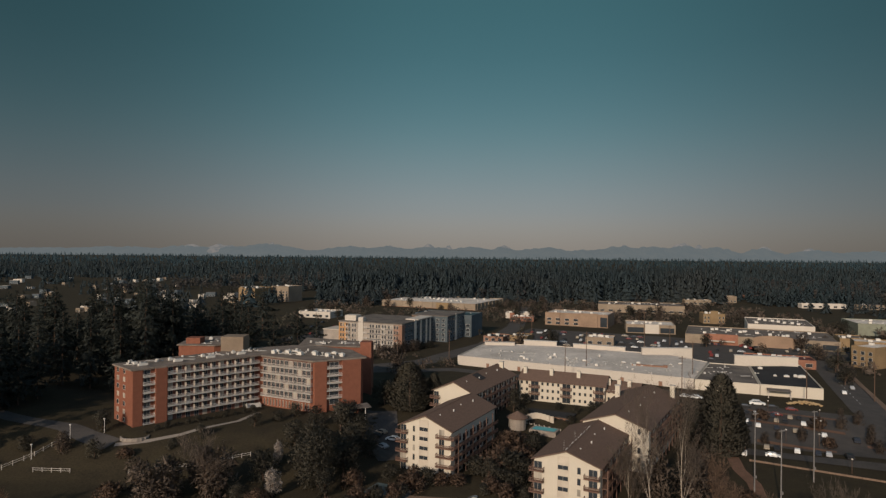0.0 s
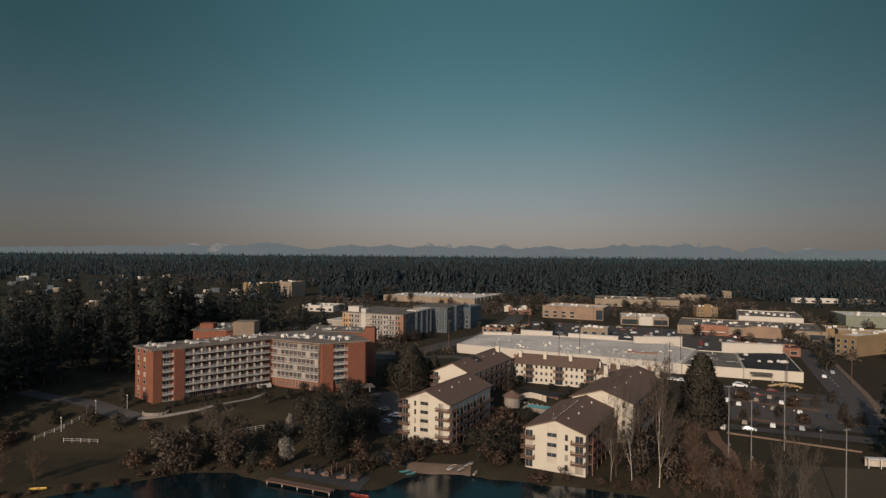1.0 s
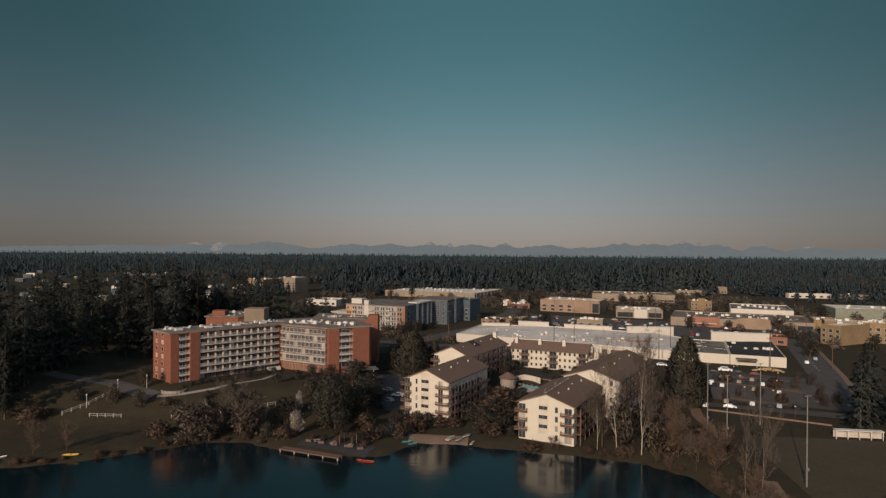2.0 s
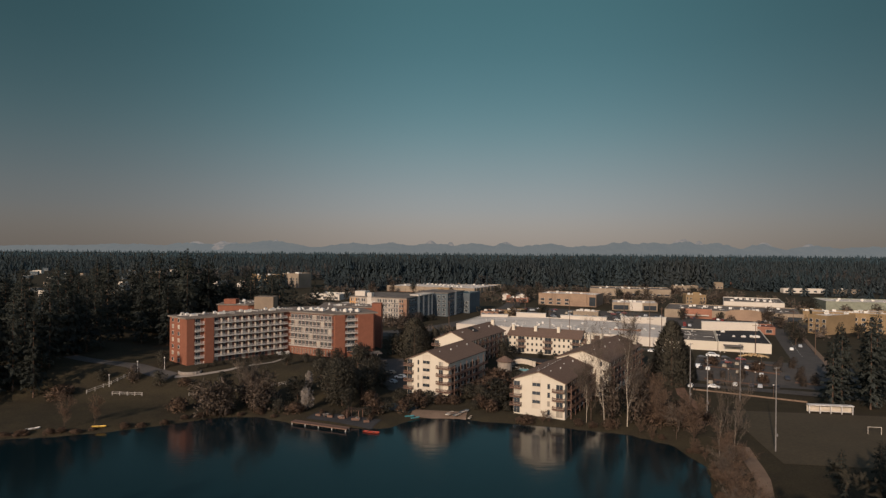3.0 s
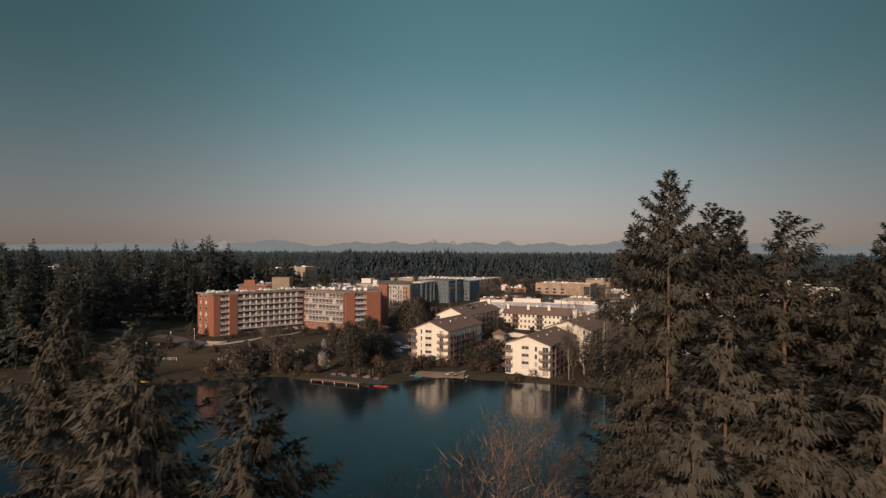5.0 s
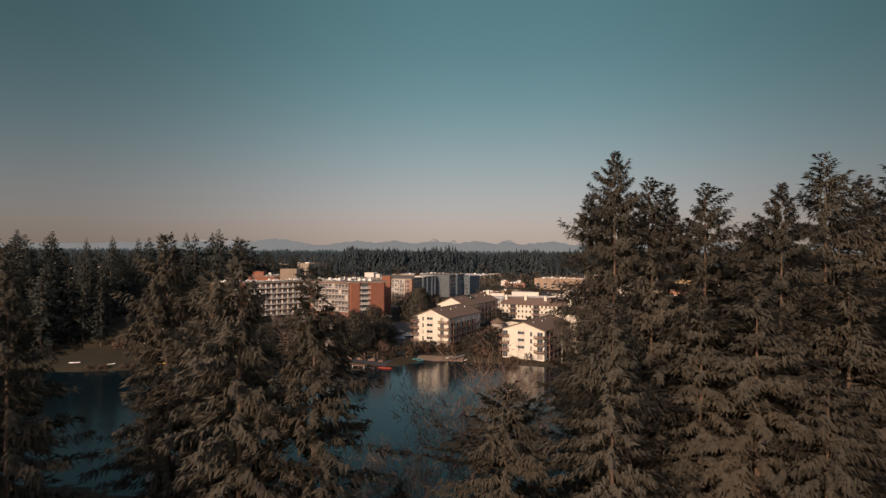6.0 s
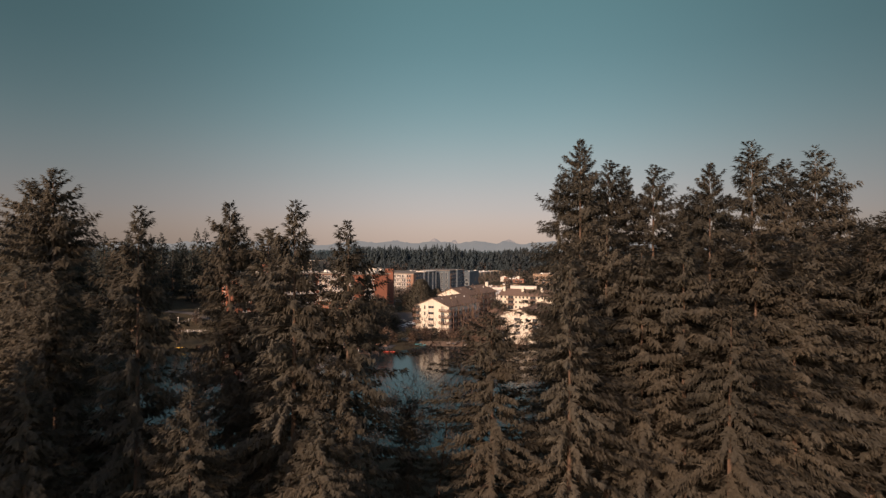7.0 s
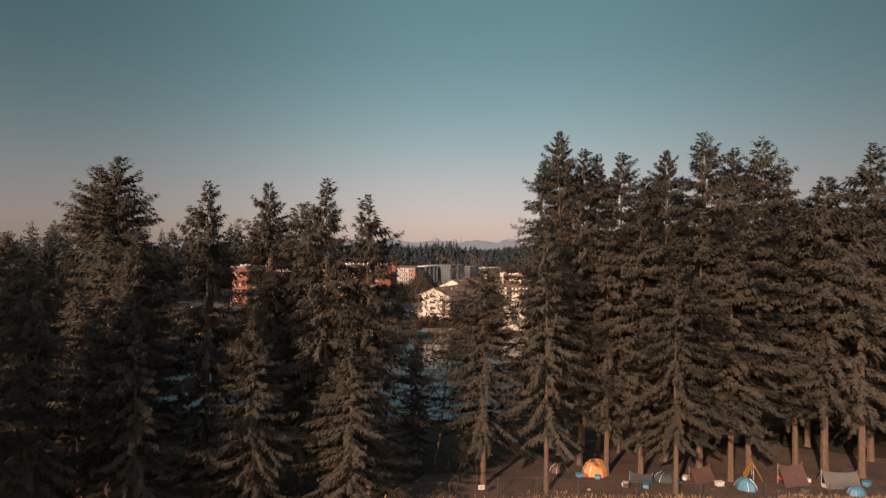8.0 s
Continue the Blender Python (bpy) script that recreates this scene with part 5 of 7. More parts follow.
# ---- halls and houses farther off ----
def simple_hall(label, corner, yaw, w, d, z1, wall, roof, win=0, accent=None, name="shop_hall", rows=1, units=5, pilasters=0, glass=None):
    h = thing(name, pose(corner[0], corner[1], 0, 0, 0, yaw), label, "building", "distant halls")
    block("wall", (0, 0, 2), (w, d, z1), wall, h)
    block("roof", (0.4, 0.4, z1), (w - 0.4, d - 0.4, z1 + 0.12), roof, h)
    for lo, hi in () if name == "house" else (((0, 0), (w, 0.4)), ((0, d - 0.4), (w, d)), ((0, 0.4), (0.4, d - 0.4)), ((w - 0.4, 0.4), (w, d - 0.4))):
        block("parapet", (*lo, z1 + 0.004), (*hi, z1 + 0.7), wall, h)
    for r in range(rows):
        for i in range(win):
            x = w * (i + 0.25) / win
            window((x, 5.0 + 3.1 * r), (x + w / win * 0.5, 7.0 + 3.1 * r), ("f", 0), h)
    if pilasters:
        V, F = boxes([((w * i / pilasters - 0.3, -0.5, 2), (w * i / pilasters + 0.3, 0.02, z1 + 0.4)) for i in range(pilasters + 1)] + [((w - 0.02, d * (i + 0.5) / 8 - 0.6, 2), (w + 0.6, d * (i + 0.5) / 8 + 0.6, z1 + 0.5)) for i in range(8)])
        raw("pilasters", V, F, M_WHITE if pilasters > 9 else wall, h)
        block("base_band", (0, -0.2, 2), (w, -0.01, z1 - 5.5), M_RUST, h)
    if glass:
        for a, c in glass:
            block("glazed_band", (a, -0.15, 4.6), (c, -0.01, z1 - 1.6), M_GLASS, h)
    if name != "house" and units:
        clutter("roof_vents", ((w * 0.08, d / 2), (w * 0.92, d / 2)), d * 0.42, int(w * d / 120) + 6, z1 + 0.1, int(w * 7 + d), h, "small vents and pipes")
    if accent:
        a, c, mtl, hh = accent
        p = block("entrance_front", (a, -1.0, 3), (c, 0.0, z1 + hh), mtl, h)
    for i in range(units):
        x, y = w * (0.12 + 0.76 * ((i * 37) % 100) / 100), d * (0.2 + 0.6 * ((i * 61) % 100) / 100)
        block("roof_unit", (x, y, z1 + 0.12), (x + 2.2, y + 1.8, z1 + 1.5), M_UNIT, h)
    return h


M_TANW = mat("tan_wall", (0.245, 0.185, 0.130), 0.85, var=0.15, scale=0.3)
M_OCHRE = mat("ochre_wall", (0.22, 0.145, 0.075), 0.85, var=0.12, scale=0.3)
M_BANK = mat("brown_stone_wall", (0.25, 0.165, 0.11), 0.85, var=0.12, scale=0.3)
M_PINK = mat("salmon_wall", (0.26, 0.115, 0.072), 0.85, var=0.12, scale=0.3)
simple_hall("big pale warehouse store with a flat roof", (-66, 701), -25, 110, 88, 10.0, M_TANW, M_MEMB, win=0, accent=(66, 80, M_OCHRE, 0.5), units=16, pilasters=9)
simple_hall("two-storey tan bank building with tall windows", (86.6, 537), -25, 52, 30, 14.0, M_BANK, M_MEMB, win=7, rows=2, accent=(30, 44, M_BANK, 1.2), glass=[(46, 51.5)])
simple_hall("small ochre box of a building beside the shops", (44.6, 421), -25, 12, 14, 9.5, M_OCHRE, M_DARKROOF, win=0, units=1)
simple_hall("low dark-roofed shop with red wall", (28, 432), -25, 14, 16, 7.5, M_RUST, M_DARKROOF, win=3, units=2)
market = simple_hall("supermarket with a red entrance front and grey roof", (167, 438), -23, 92, 54, 9.6, M_TANW, M_GREYROOF, win=0, accent=(12, 33, M_PINK, 1.6), units=12, glass=[(52, 56), (72, 76), (82, 91)])
arch = [(42 + 13 * (1 - math.cos(math.pi * i / 12)), 9.4 + 2.6 * math.sin(math.pi * i / 12)) for i in range(13)]
arch = [(42, 3.0)] + arch + [(68, 3.0)]
k_ = len(arch)
raw("arched_front", [(x, y, z) for y in (-0.9, -0.02) for x, z in arch], [tuple(range(k_)), tuple(reversed(range(k_, 2 * k_)))] + [(i, k_ + i, k_ + (i + 1) % k_, (i + 1) % k_) for i in range(k_)], M_BANK, market, "tan curved gable over the entrance")
block("entrance_canopy", (14, -3.2, 6.4), (31, -1.0, 7.0), M_WHITE, market)
simple_hall("small tan shop with a flat roof beside the car park", (95, 422), -20, 18, 13, 9.0, M_TANW, M_MEMB, win=3, units=5)
simple_hall("low ochre shop wall beside the apartment row", (252, 404), -23, 15, 22, 12.0, M_OCHRE, M_GREYROOF, win=2, units=2)
simple_hall("long low white pavilion at the edge of the woods", (407, 722), -6, 48, 10, 8.5, M_WHITE, M_MEMB, win=6, units=1)
simple_hall("white commercial building with dark glazed front", (141, 489), -14, 36, 30, 10.0, M_TANW, M_MEMB, accent=(14, 24, M_WHITE, 1.0), glass=[(1, 13), (25, 35)])
simple_hall("ochre office house with gabled centre", (228, 557), -10, 18, 16, 12.0, M_OCHRE, M_GREYROOF, win=6, rows=2, accent=(6, 12, M_OCHRE, 3.2))
simple_hall("pale low church building on the rise", (285, 750), -6, 30, 14, 9.6, M_TANW, M_MEMB, win=6, units=2)
simple_hall("tall tan school hall among the trees", (301, 792), -6, 19, 14, 16.0, M_TANW, M_MEMB, win=2, units=1)
simple_hall("pale school building among the trees", (331, 792), -6, 33, 12, 11.6, M_TANW, M_MEMB, win=8, units=1)
simple_hall("long pale commercial row", (160, 655), -14, 84, 40, 11.5, M_TANW, M_GREYROOF, win=10)
simple_hall("long shed with a white flat roof", (228, 476), -23, 44, 54, 12.6, M_WHITE, M_GREYROOF, win=0, units=8)
simple_hall("green-sided warehouse with a white end", (317, 486), -16, 80, 40, 12.5, mat("sage_wall", (0.19, 0.19, 0.14), 0.85), M_MEMB)
simple_hall("ochre apartment row with flat roofs", (226, 352), -62, 12, 70, 15.0, M_OCHRE, M_MEMB, win=3, rows=3)
simple_hall("ochre apartment building with many windows", (236, 365), -25, 60, 16, 15.5, M_OCHRE, M_MEMB, win=14, rows=3)
simple_hall("salmon-red shop with flat roof", (168, 352), -20, 34, 16, 8.0, M_PINK, mat("dark_red_roof", (0.10, 0.032, 0.026), 0.85, var=0.15), win=5)
simple_hall("yellow-ochre hotel building with flat roof", (-231, 722), -24, 23, 34, 20.0, M_OCHRE, M_GREYROOF, win=6, rows=4, accent=(2, 7, M_OCHRE, 2.0))
simple_hall("tan hotel wing with flat roof", (-199, 742), -24, 24, 26, 21.5, M_TANW, M_GREYROOF, win=5, rows=4)
simple_hall("white low shop with a pale flat roof", (-130, 576), -18, 32, 24, 9.0, M_WHITE, M_MEMB, win=5)
simple_hall("petrol station with a flat white canopy", (58, 585), -10, 26, 14, 8.5, M_WHITE, M_MEMB, accent=(4, 10, M_PINK, 0.6))
simple_hall("diner with red roof trim", (60, 560), -10, 20, 12, 7.5, M_PINK, M_MEMB, win=4)
simple_hall("dark green-roofed office house", (-20, 470), -22, 44, 24, 19.0, M_GREYWALL, mat("dark_teal_roof", (0.03, 0.06, 0.065), 0.7), win=8, rows=3, units=1)
for i in range(76):
    y = 570 + 640 * tr.random() ** 1.3
    x = y * tr.uniform(-0.70, -0.30)
    simple_hall("far house with a pale roof among trees", (x, y), tr.uniform(-35, 10), tr.uniform(6, 13), tr.uniform(6, 9), tr.uniform(7.5, 11), tr.choice((M_TANW, M_WHITE, M_GREYWALL, M_GREYWALL)), tr.choice((M_GREYROOF, M_GREYROOF, M_DARKROOF, M_MEMB)), win=3, units=0, name="house")
for i in range(14):
    x, y = tr.uniform(390, 700), tr.uniform(640, 950)
    simple_hall("far house with a pale roof among trees", (x, y), tr.uniform(-30, 10), tr.uniform(12, 40), tr.uniform(9, 14), tr.uniform(8, 11), tr.choice((M_WHITE, M_TANW, M_PINK)), tr.choice((M_MEMB, M_GREYROOF)), win=4, units=1, name="house")


# ---- woods, hills ----
def north_wood(g):
    y = 700 + 1500 * g.random() ** 1.6
    return g.uniform(-0.95, 0.95) * (y + 150), y


def clear_town(x, y):
    if 640 < y < 735 and -70 < x < 75:
        return True
    if y < 815 and 270 < x < 380:
        return True
    if y < 750 and 60 < x < 300:
        return True
    if y < 735 and x > 300:
        return True
    return y < 900 and -500 < x < -140 and noise.noise((x * 0.02, y * 0.02, 4.0)) > -0.25


def low_west(x, y):
    """The trees before the western houses stand low."""
    return 60 - 0.112 * y if x < -0.52 * y else 40


def west_town(x, y):
    """Open plots among the western houses."""
    return 560 < y < 1250 and -0.72 < x / y < -0.28 and noise.noise((x * 0.016, y * 0.011, 4.0)) > -0.2


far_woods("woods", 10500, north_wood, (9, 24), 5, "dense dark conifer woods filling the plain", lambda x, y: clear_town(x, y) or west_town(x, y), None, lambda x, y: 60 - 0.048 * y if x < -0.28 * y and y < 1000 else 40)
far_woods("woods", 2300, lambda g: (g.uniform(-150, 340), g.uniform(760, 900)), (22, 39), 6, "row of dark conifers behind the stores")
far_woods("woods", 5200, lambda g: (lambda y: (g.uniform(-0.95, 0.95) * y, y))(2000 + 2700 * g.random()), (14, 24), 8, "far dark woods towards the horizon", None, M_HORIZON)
for i in range(78):
    x, y = tr.uniform(-290, -112), tr.uniform(300, 440)
    conifer(tr.choice(("dark_a", "dark_b", "dark_c")), x, y, tall=min(tr.uniform(22, 38), low_west(x, y)), turn=tr.uniform(0, 6.28), wide=1.1, group="conifers behind the brick building", label="dark evergreen conifer in a dense stand")
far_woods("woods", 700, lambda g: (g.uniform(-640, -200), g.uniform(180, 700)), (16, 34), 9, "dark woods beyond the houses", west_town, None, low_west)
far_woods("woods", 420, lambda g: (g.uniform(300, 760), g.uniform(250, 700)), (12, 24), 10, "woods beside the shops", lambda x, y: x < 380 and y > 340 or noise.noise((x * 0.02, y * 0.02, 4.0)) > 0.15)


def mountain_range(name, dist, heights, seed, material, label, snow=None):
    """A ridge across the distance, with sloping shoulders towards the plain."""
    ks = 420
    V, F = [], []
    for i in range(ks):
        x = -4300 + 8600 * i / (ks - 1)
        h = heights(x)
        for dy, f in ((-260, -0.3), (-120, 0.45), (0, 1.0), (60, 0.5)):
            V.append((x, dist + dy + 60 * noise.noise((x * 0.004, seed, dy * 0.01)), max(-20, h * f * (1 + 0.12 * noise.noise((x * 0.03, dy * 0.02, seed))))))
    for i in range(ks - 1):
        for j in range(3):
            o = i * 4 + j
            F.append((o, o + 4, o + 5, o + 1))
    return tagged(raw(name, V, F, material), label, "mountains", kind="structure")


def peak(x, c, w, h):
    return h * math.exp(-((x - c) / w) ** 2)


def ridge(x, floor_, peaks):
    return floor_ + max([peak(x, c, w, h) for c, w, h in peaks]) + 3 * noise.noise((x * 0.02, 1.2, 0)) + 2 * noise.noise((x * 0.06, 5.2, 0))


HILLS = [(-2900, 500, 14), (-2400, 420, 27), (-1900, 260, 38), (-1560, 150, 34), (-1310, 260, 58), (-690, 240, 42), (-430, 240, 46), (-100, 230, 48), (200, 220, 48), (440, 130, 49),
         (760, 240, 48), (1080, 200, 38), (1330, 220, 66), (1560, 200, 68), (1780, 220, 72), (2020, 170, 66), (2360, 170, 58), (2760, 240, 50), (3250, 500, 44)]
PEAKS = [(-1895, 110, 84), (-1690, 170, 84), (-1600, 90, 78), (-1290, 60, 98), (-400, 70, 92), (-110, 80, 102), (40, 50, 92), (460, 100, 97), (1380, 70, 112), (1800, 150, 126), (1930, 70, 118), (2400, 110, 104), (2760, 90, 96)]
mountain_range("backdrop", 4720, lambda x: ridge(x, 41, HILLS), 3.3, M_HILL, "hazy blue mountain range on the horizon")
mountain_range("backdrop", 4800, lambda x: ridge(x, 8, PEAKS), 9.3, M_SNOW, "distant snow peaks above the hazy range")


# ---- paths, roads, car park ----
draped("path", [(-98, 191.5), (-89, 193.8), (-80.5, 197.6), (-67.3, 211), (-63.5, 222)], 1.8, M_PATH, "pale concrete path along the brick block", "path", 0.05)
draped("road", [(-150, 214), (-119, 203), (-109, 196.5), (-99, 191.6)], 6.5, M_ASPH, "asphalt drive to the brick block", "road", 0.04)
draped("road", [(-22, 236), (-19, 206), (-14, 196)], 11.0, M_ASPH, "asphalt car park lane beside the apartment house", "road", 0.05)
draped("road", [(-60, 318), (-10, 352), (30, 420), (60, 520), (90, 700)], 14.0, M_ASPH, "asphalt road running past the shopping centre", "road", 0.05)
draped("road", [(-120, 300), (-60, 318), (6, 330), (60, 300), (112, 276)], 9.0, M_ASPH, "asphalt service lane behind the shops", "road", 0.06)
draped("road", [(150, 200), (168, 250), (189, 300), (215, 360), (262, 460), (310, 560)], 13.0, M_ASPH, "wide asphalt street beside the shops", "road", 0.05)
draped("pavement", [(159.5, 215), (176, 250), (197.5, 300), (224, 360)], 2.2, M_SAND, "worn pavement beside the street", "pavement", 0.12)
patch("car_park", (100, 214), -25, 62, 52, M_ASPH, "asphalt car park with planted islands", "car park")
patch("car_park", (20, 400), -25, 165, 120, M_ASPH, "large asphalt car park in front of the stores", "car park")
patch("car_park", (190, 380), -15, 60, 70, M_ASPH, "asphalt car park beside the ochre houses", "car park")
patch("car_park", (-110, 430), -20, 90, 120, M_ASPH, "asphalt yard beside the modern apartment block", "car park")
draped("road", [(97, 205), (118, 194), (150, 180)], 8.0, M_ASPH, "asphalt lane along the playing field", "road", 0.09)
draped("path", [(95, 209), (91, 200), (86.5, 185), (85.5, 174), (80, 157), (77, 146)], 3.6, M_DIRT, "brown earth path by the playing field", "path", 0.07)
draped("path", [(80, 125), (76, 109), (74, 102), (68, 88), (60, 74)], 3.2, M_SAND, "tan earth path along the shore", "path", 0.07)
patch("beach", (-9.5, 162.2), -6, 18, 6.0, M_SAND, "wet sand of the boat ramp", "beach", 0.08, 1.0)
patch("terrace", (-42, 157), -21, 23, 7.0, M_DARKROOF, "dark grey paved terrace beside the jetty", "terrace", 0.12, 2.0)
M_COURT = mat("court_paint", (0.07, 0.09, 0.09), 0.9, var=0.1)
patch("tennis_court", (-21, 169.5), -27, 12, 8, M_COURT, "small green-grey ball court", "court", 0.09, 2.0)
M_FIELD = mat("playing_field_turf", (0.050, 0.036, 0.019), 0.95, var=0.2, scale=0.3, second=(0.058, 0.042, 0.023), big=0.2)
patch("playing_field", (84, 112), -8, 90, 52, M_FIELD, "worn brown turf of the playing field", "playing field", 0.05)
for (x, y), L_ in (((113.3, 234.2), 30), ((106.0, 213.9), 23), ((120, 250), 30), ((140, 209), 16)):
    patch("planting_bed", (x, y), -27, L_, 2.6, M_DIRT, "red-brown mulched island in the car park", "planting bed", 0.16, 2.0)
M_LINE = mat("road_marking", (0.5, 0.48, 0.44), 0.8)
for i in range(9):
    patch("road_marking", (172.5 + 6.2 * i * 0.42, 262 + 6.2 * i), 67, 3.0, 0.2, M_LINE, "white dashed line on the street", "road marking", 0.1, 3.0)


def white_fence(pts, label, post_h=1.2, gap=2.4):
    """Post and rail fence along a line on the ground."""
    f = thing("fence", pose(*pts[0], hz(*pts[0])), label, "fence", "fences")
    inv = f.matrix_world.inverted()
    for (ax, ay), (bx, by) in zip(pts, pts[1:]):
        k = max(1, round(math.hypot(bx - ax, by - ay) / gap))
        for i in range(k + 1):
            x, y = ax + (bx - ax) * i / k, ay + (by - ay) * i / k
            z = hz(x, y)
            o = inv @ Vector((x, y, z))
            block("post", o + Vector((-0.07, -0.07, -0.4)), o + Vector((0.07, 0.07, post_h + 0.1)), M_PALEBAND, f)
            if i < k:
                x2, y2 = ax + (bx - ax) * (i + 1) / k, ay + (by - ay) * (i + 1) / k
                d = Vector((x2 - x, y2 - y, hz(x2, y2) - z))
                for hh in (0.55, 1.1):
                    r = block("rail", (0, 0, 0), (round(d.length, 1), 0.06, 0.09), M_PALEBAND, f)
                    c = inv @ Vector(((x + x2) / 2, (y + y2) / 2, z + d.z / 2 + hh))
                    r.matrix_local = Matrix.Translation(c) @ d.to_track_quat("X", "Z").to_matrix().to_4x4()
    return f


white_fence([(-124, 180), (-118.5, 186), (-114, 195)], "white post and rail fence up the slope", 1.3)
white_fence([(-114.6, 179.2), (-104, 178.9)], "low white rail fence on the lawn")
white_fence([(-87.6, 178.8), (-72.5, 181.7), (-55.8, 187)], "white rail fence across the lawn")


def lamp_post(x, y, tall, label="pale lamp post on the lawn"):
    p = thing("lamp_post", pose(x, y, hz(x, y)), label, "lamp post", "lamp posts")
    vs, fs = tube([(0, 0, -0.3), (0, 0, tall * 0.5), (0, 0, tall)], [0.1, 0.08, 0.06], 8)
    raw("pole", vs, fs, M_RAILW if "lawn" in label else M_BARK, p)
    block("lamp_head", (-0.2, -0.2, tall), (0.2, 0.2, tall + 0.3), M_UNIT, p)
    return p


for x, y, t_ in ((-113.2, 194.6, 4.2), (-118.5, 184.5, 4.2), (-104.9, 198.6, 4.2)):
    lamp_post(x, y, t_)
for x, y in ((132.7, 223), (124.9, 210.6), (121.4, 230), (116, 214.5), (94.5, 198), (118, 183), (140, 236), (128, 250)):
    lamp_post(x, y, 4.0, "small lamp post with a white head in the car park")


M_GALV = mat("dull_galvanised_steel", (0.22, 0.20, 0.185), 0.7, metal=0.2, var=0.15)


def field_pole(x, y, tall, turn):
    """Sports light: a tall mast with two arms of floodlights and a platform."""
    p = thing("floodlight_mast", pose(x, y, hz(x, y), 0, 0, turn), "tall grey floodlight mast beside the playing field", "floodlight", "floodlight masts")
    vs, fs = tube([(0, 0, -0.5), (0, 0, tall * 0.4), (0, 0, tall)], [0.19, 0.15, 0.10], 8)
    raw("mast", vs, fs, M_GALV, p)
    for z in (tall - 0.3,):
        arm = block("crossarm", (-0.9, -0.06, z - 0.06), (0.9, 0.06, z + 0.06), M_GALV, p)
        for i in range(3):
            block("floodlight", (-0.85 + 0.7 * i, -0.3, -0.02), (-0.6 + 0.7 * i, -0.08, 0.22), M_GALV, arm)
    block("equipment_box", (-0.3, -0.4, tall * 0.18), (0.3, -0.15, tall * 0.18 + 0.7), M_GALV, p)
    return p


for x, y, t_ in ((82.7, 168, 20.9), (84.1, 157.5, 19.4), (102.8, 175.7, 19.7), (86.9, 121.4, 21.8), (136.3, 174.3, 19)):
    field_pole(x, y, t_, 20)


def utility_pole(x, y, tall):
    p = thing("utility_pole", pose(x, y, hz(x, y), 0, 0, -25), "brown wooden utility pole with a crossarm", "utility pole", "utility poles")
    vs, fs = tube([(0, 0, -0.5), (0, 0, tall)], [0.22, 0.14], 7)
    raw("pole", vs, fs, M_BARK, p)
    block("crossarm", (-1.5, -0.08, tall - 1.2), (1.5, 0.08, tall - 1.0), M_BARK, p)
    return p


for x, y, t_ in ((4, 352, 18), (-24, 345, 17), (58, 300, 17), (72, 318, 22), (104, 276, 17), (118, 300, 20), (150, 262, 16), (182, 268, 16), (205, 330, 16), (118, 372, 28), (66, 470, 18), (96, 520, 18), (40, 560, 18), (150, 420, 14)):
    utility_pole(x, y, t_)

# wall and rail at the field's far side, bench shelters, goal
wall = thing("retaining_wall", pose(93.5, 193.3, 2.6, 0, 0, -31), "long low tan retaining wall beside the playing field", "wall")
for i in range(9):
    block("wall_panel", (4.1 * i, 0, 0), (4.1 * i + 4.05, 0.4, 0.9), M_SAND, wall)
shelter = thing("team_shelter", pose(117.9, 161.2, 3, 0, 0, -8), "white-framed team shelter beside the field", "shelter")
block("roof", (0, -0.6, 2.5), (13.4, 1.4, 2.7), M_RAILW, shelter)
block("back_panel", (0, 1.2, 0.2), (13.4, 1.3, 2.3), M_TAN, shelter)
for i in range(5):
    block("post", (0.1 + 3.2 * i, -0.5, -0.2), (0.3 + 3.2 * i, -0.3, 2.5), M_RAILW, shelter)
block("bench", (0.5, 0.4, 0.4), (12.9, 0.8, 0.5), M_RAILW, shelter)
goal = thing("football_goal", pose(120.9, 137, 3, 0, 0, -8), "white football goal frame", "goal")
for lo, hi in (((0, 0, 0), (0.12, 0.12, 2.2)), ((3.5, 0, 0), (3.62, 0.12, 2.2)), ((0, 0, 2.2), (3.62, 0.12, 2.32)), ((0, 1.2, 0), (3.62, 1.3, 0.1))):
    block("bar", lo, hi, M_WHITE, goal)


# ---- jetty and boats ----
jetty = thing("jetty", pose(-45.4, 154.4, 0, 0, 0, -23), "brown timber jetty on piles", "jetty")
for i in range(40):
    block("plank", (0.5 * i, -1.2, 0.85), (0.5 * i + 0.46, 1.2, 0.93), M_WOODRED, jetty)
block("beam", (0, -1.15, 0.62), (20, -0.95, 0.846), M_WOODRED, jetty)
block("beam", (0, 0.95, 0.62), (20, 1.15, 0.846), M_WOODRED, jetty)
for i in range(5):
    for y in (-1.0, 1.0):
        vs, fs = tube([(0.4 + 4.8 * i, y, -2), (0.4 + 4.8 * i, y, 0.62)], [0.16, 0.16], 7)
        raw("pile", vs, fs, M_CONC, jetty)


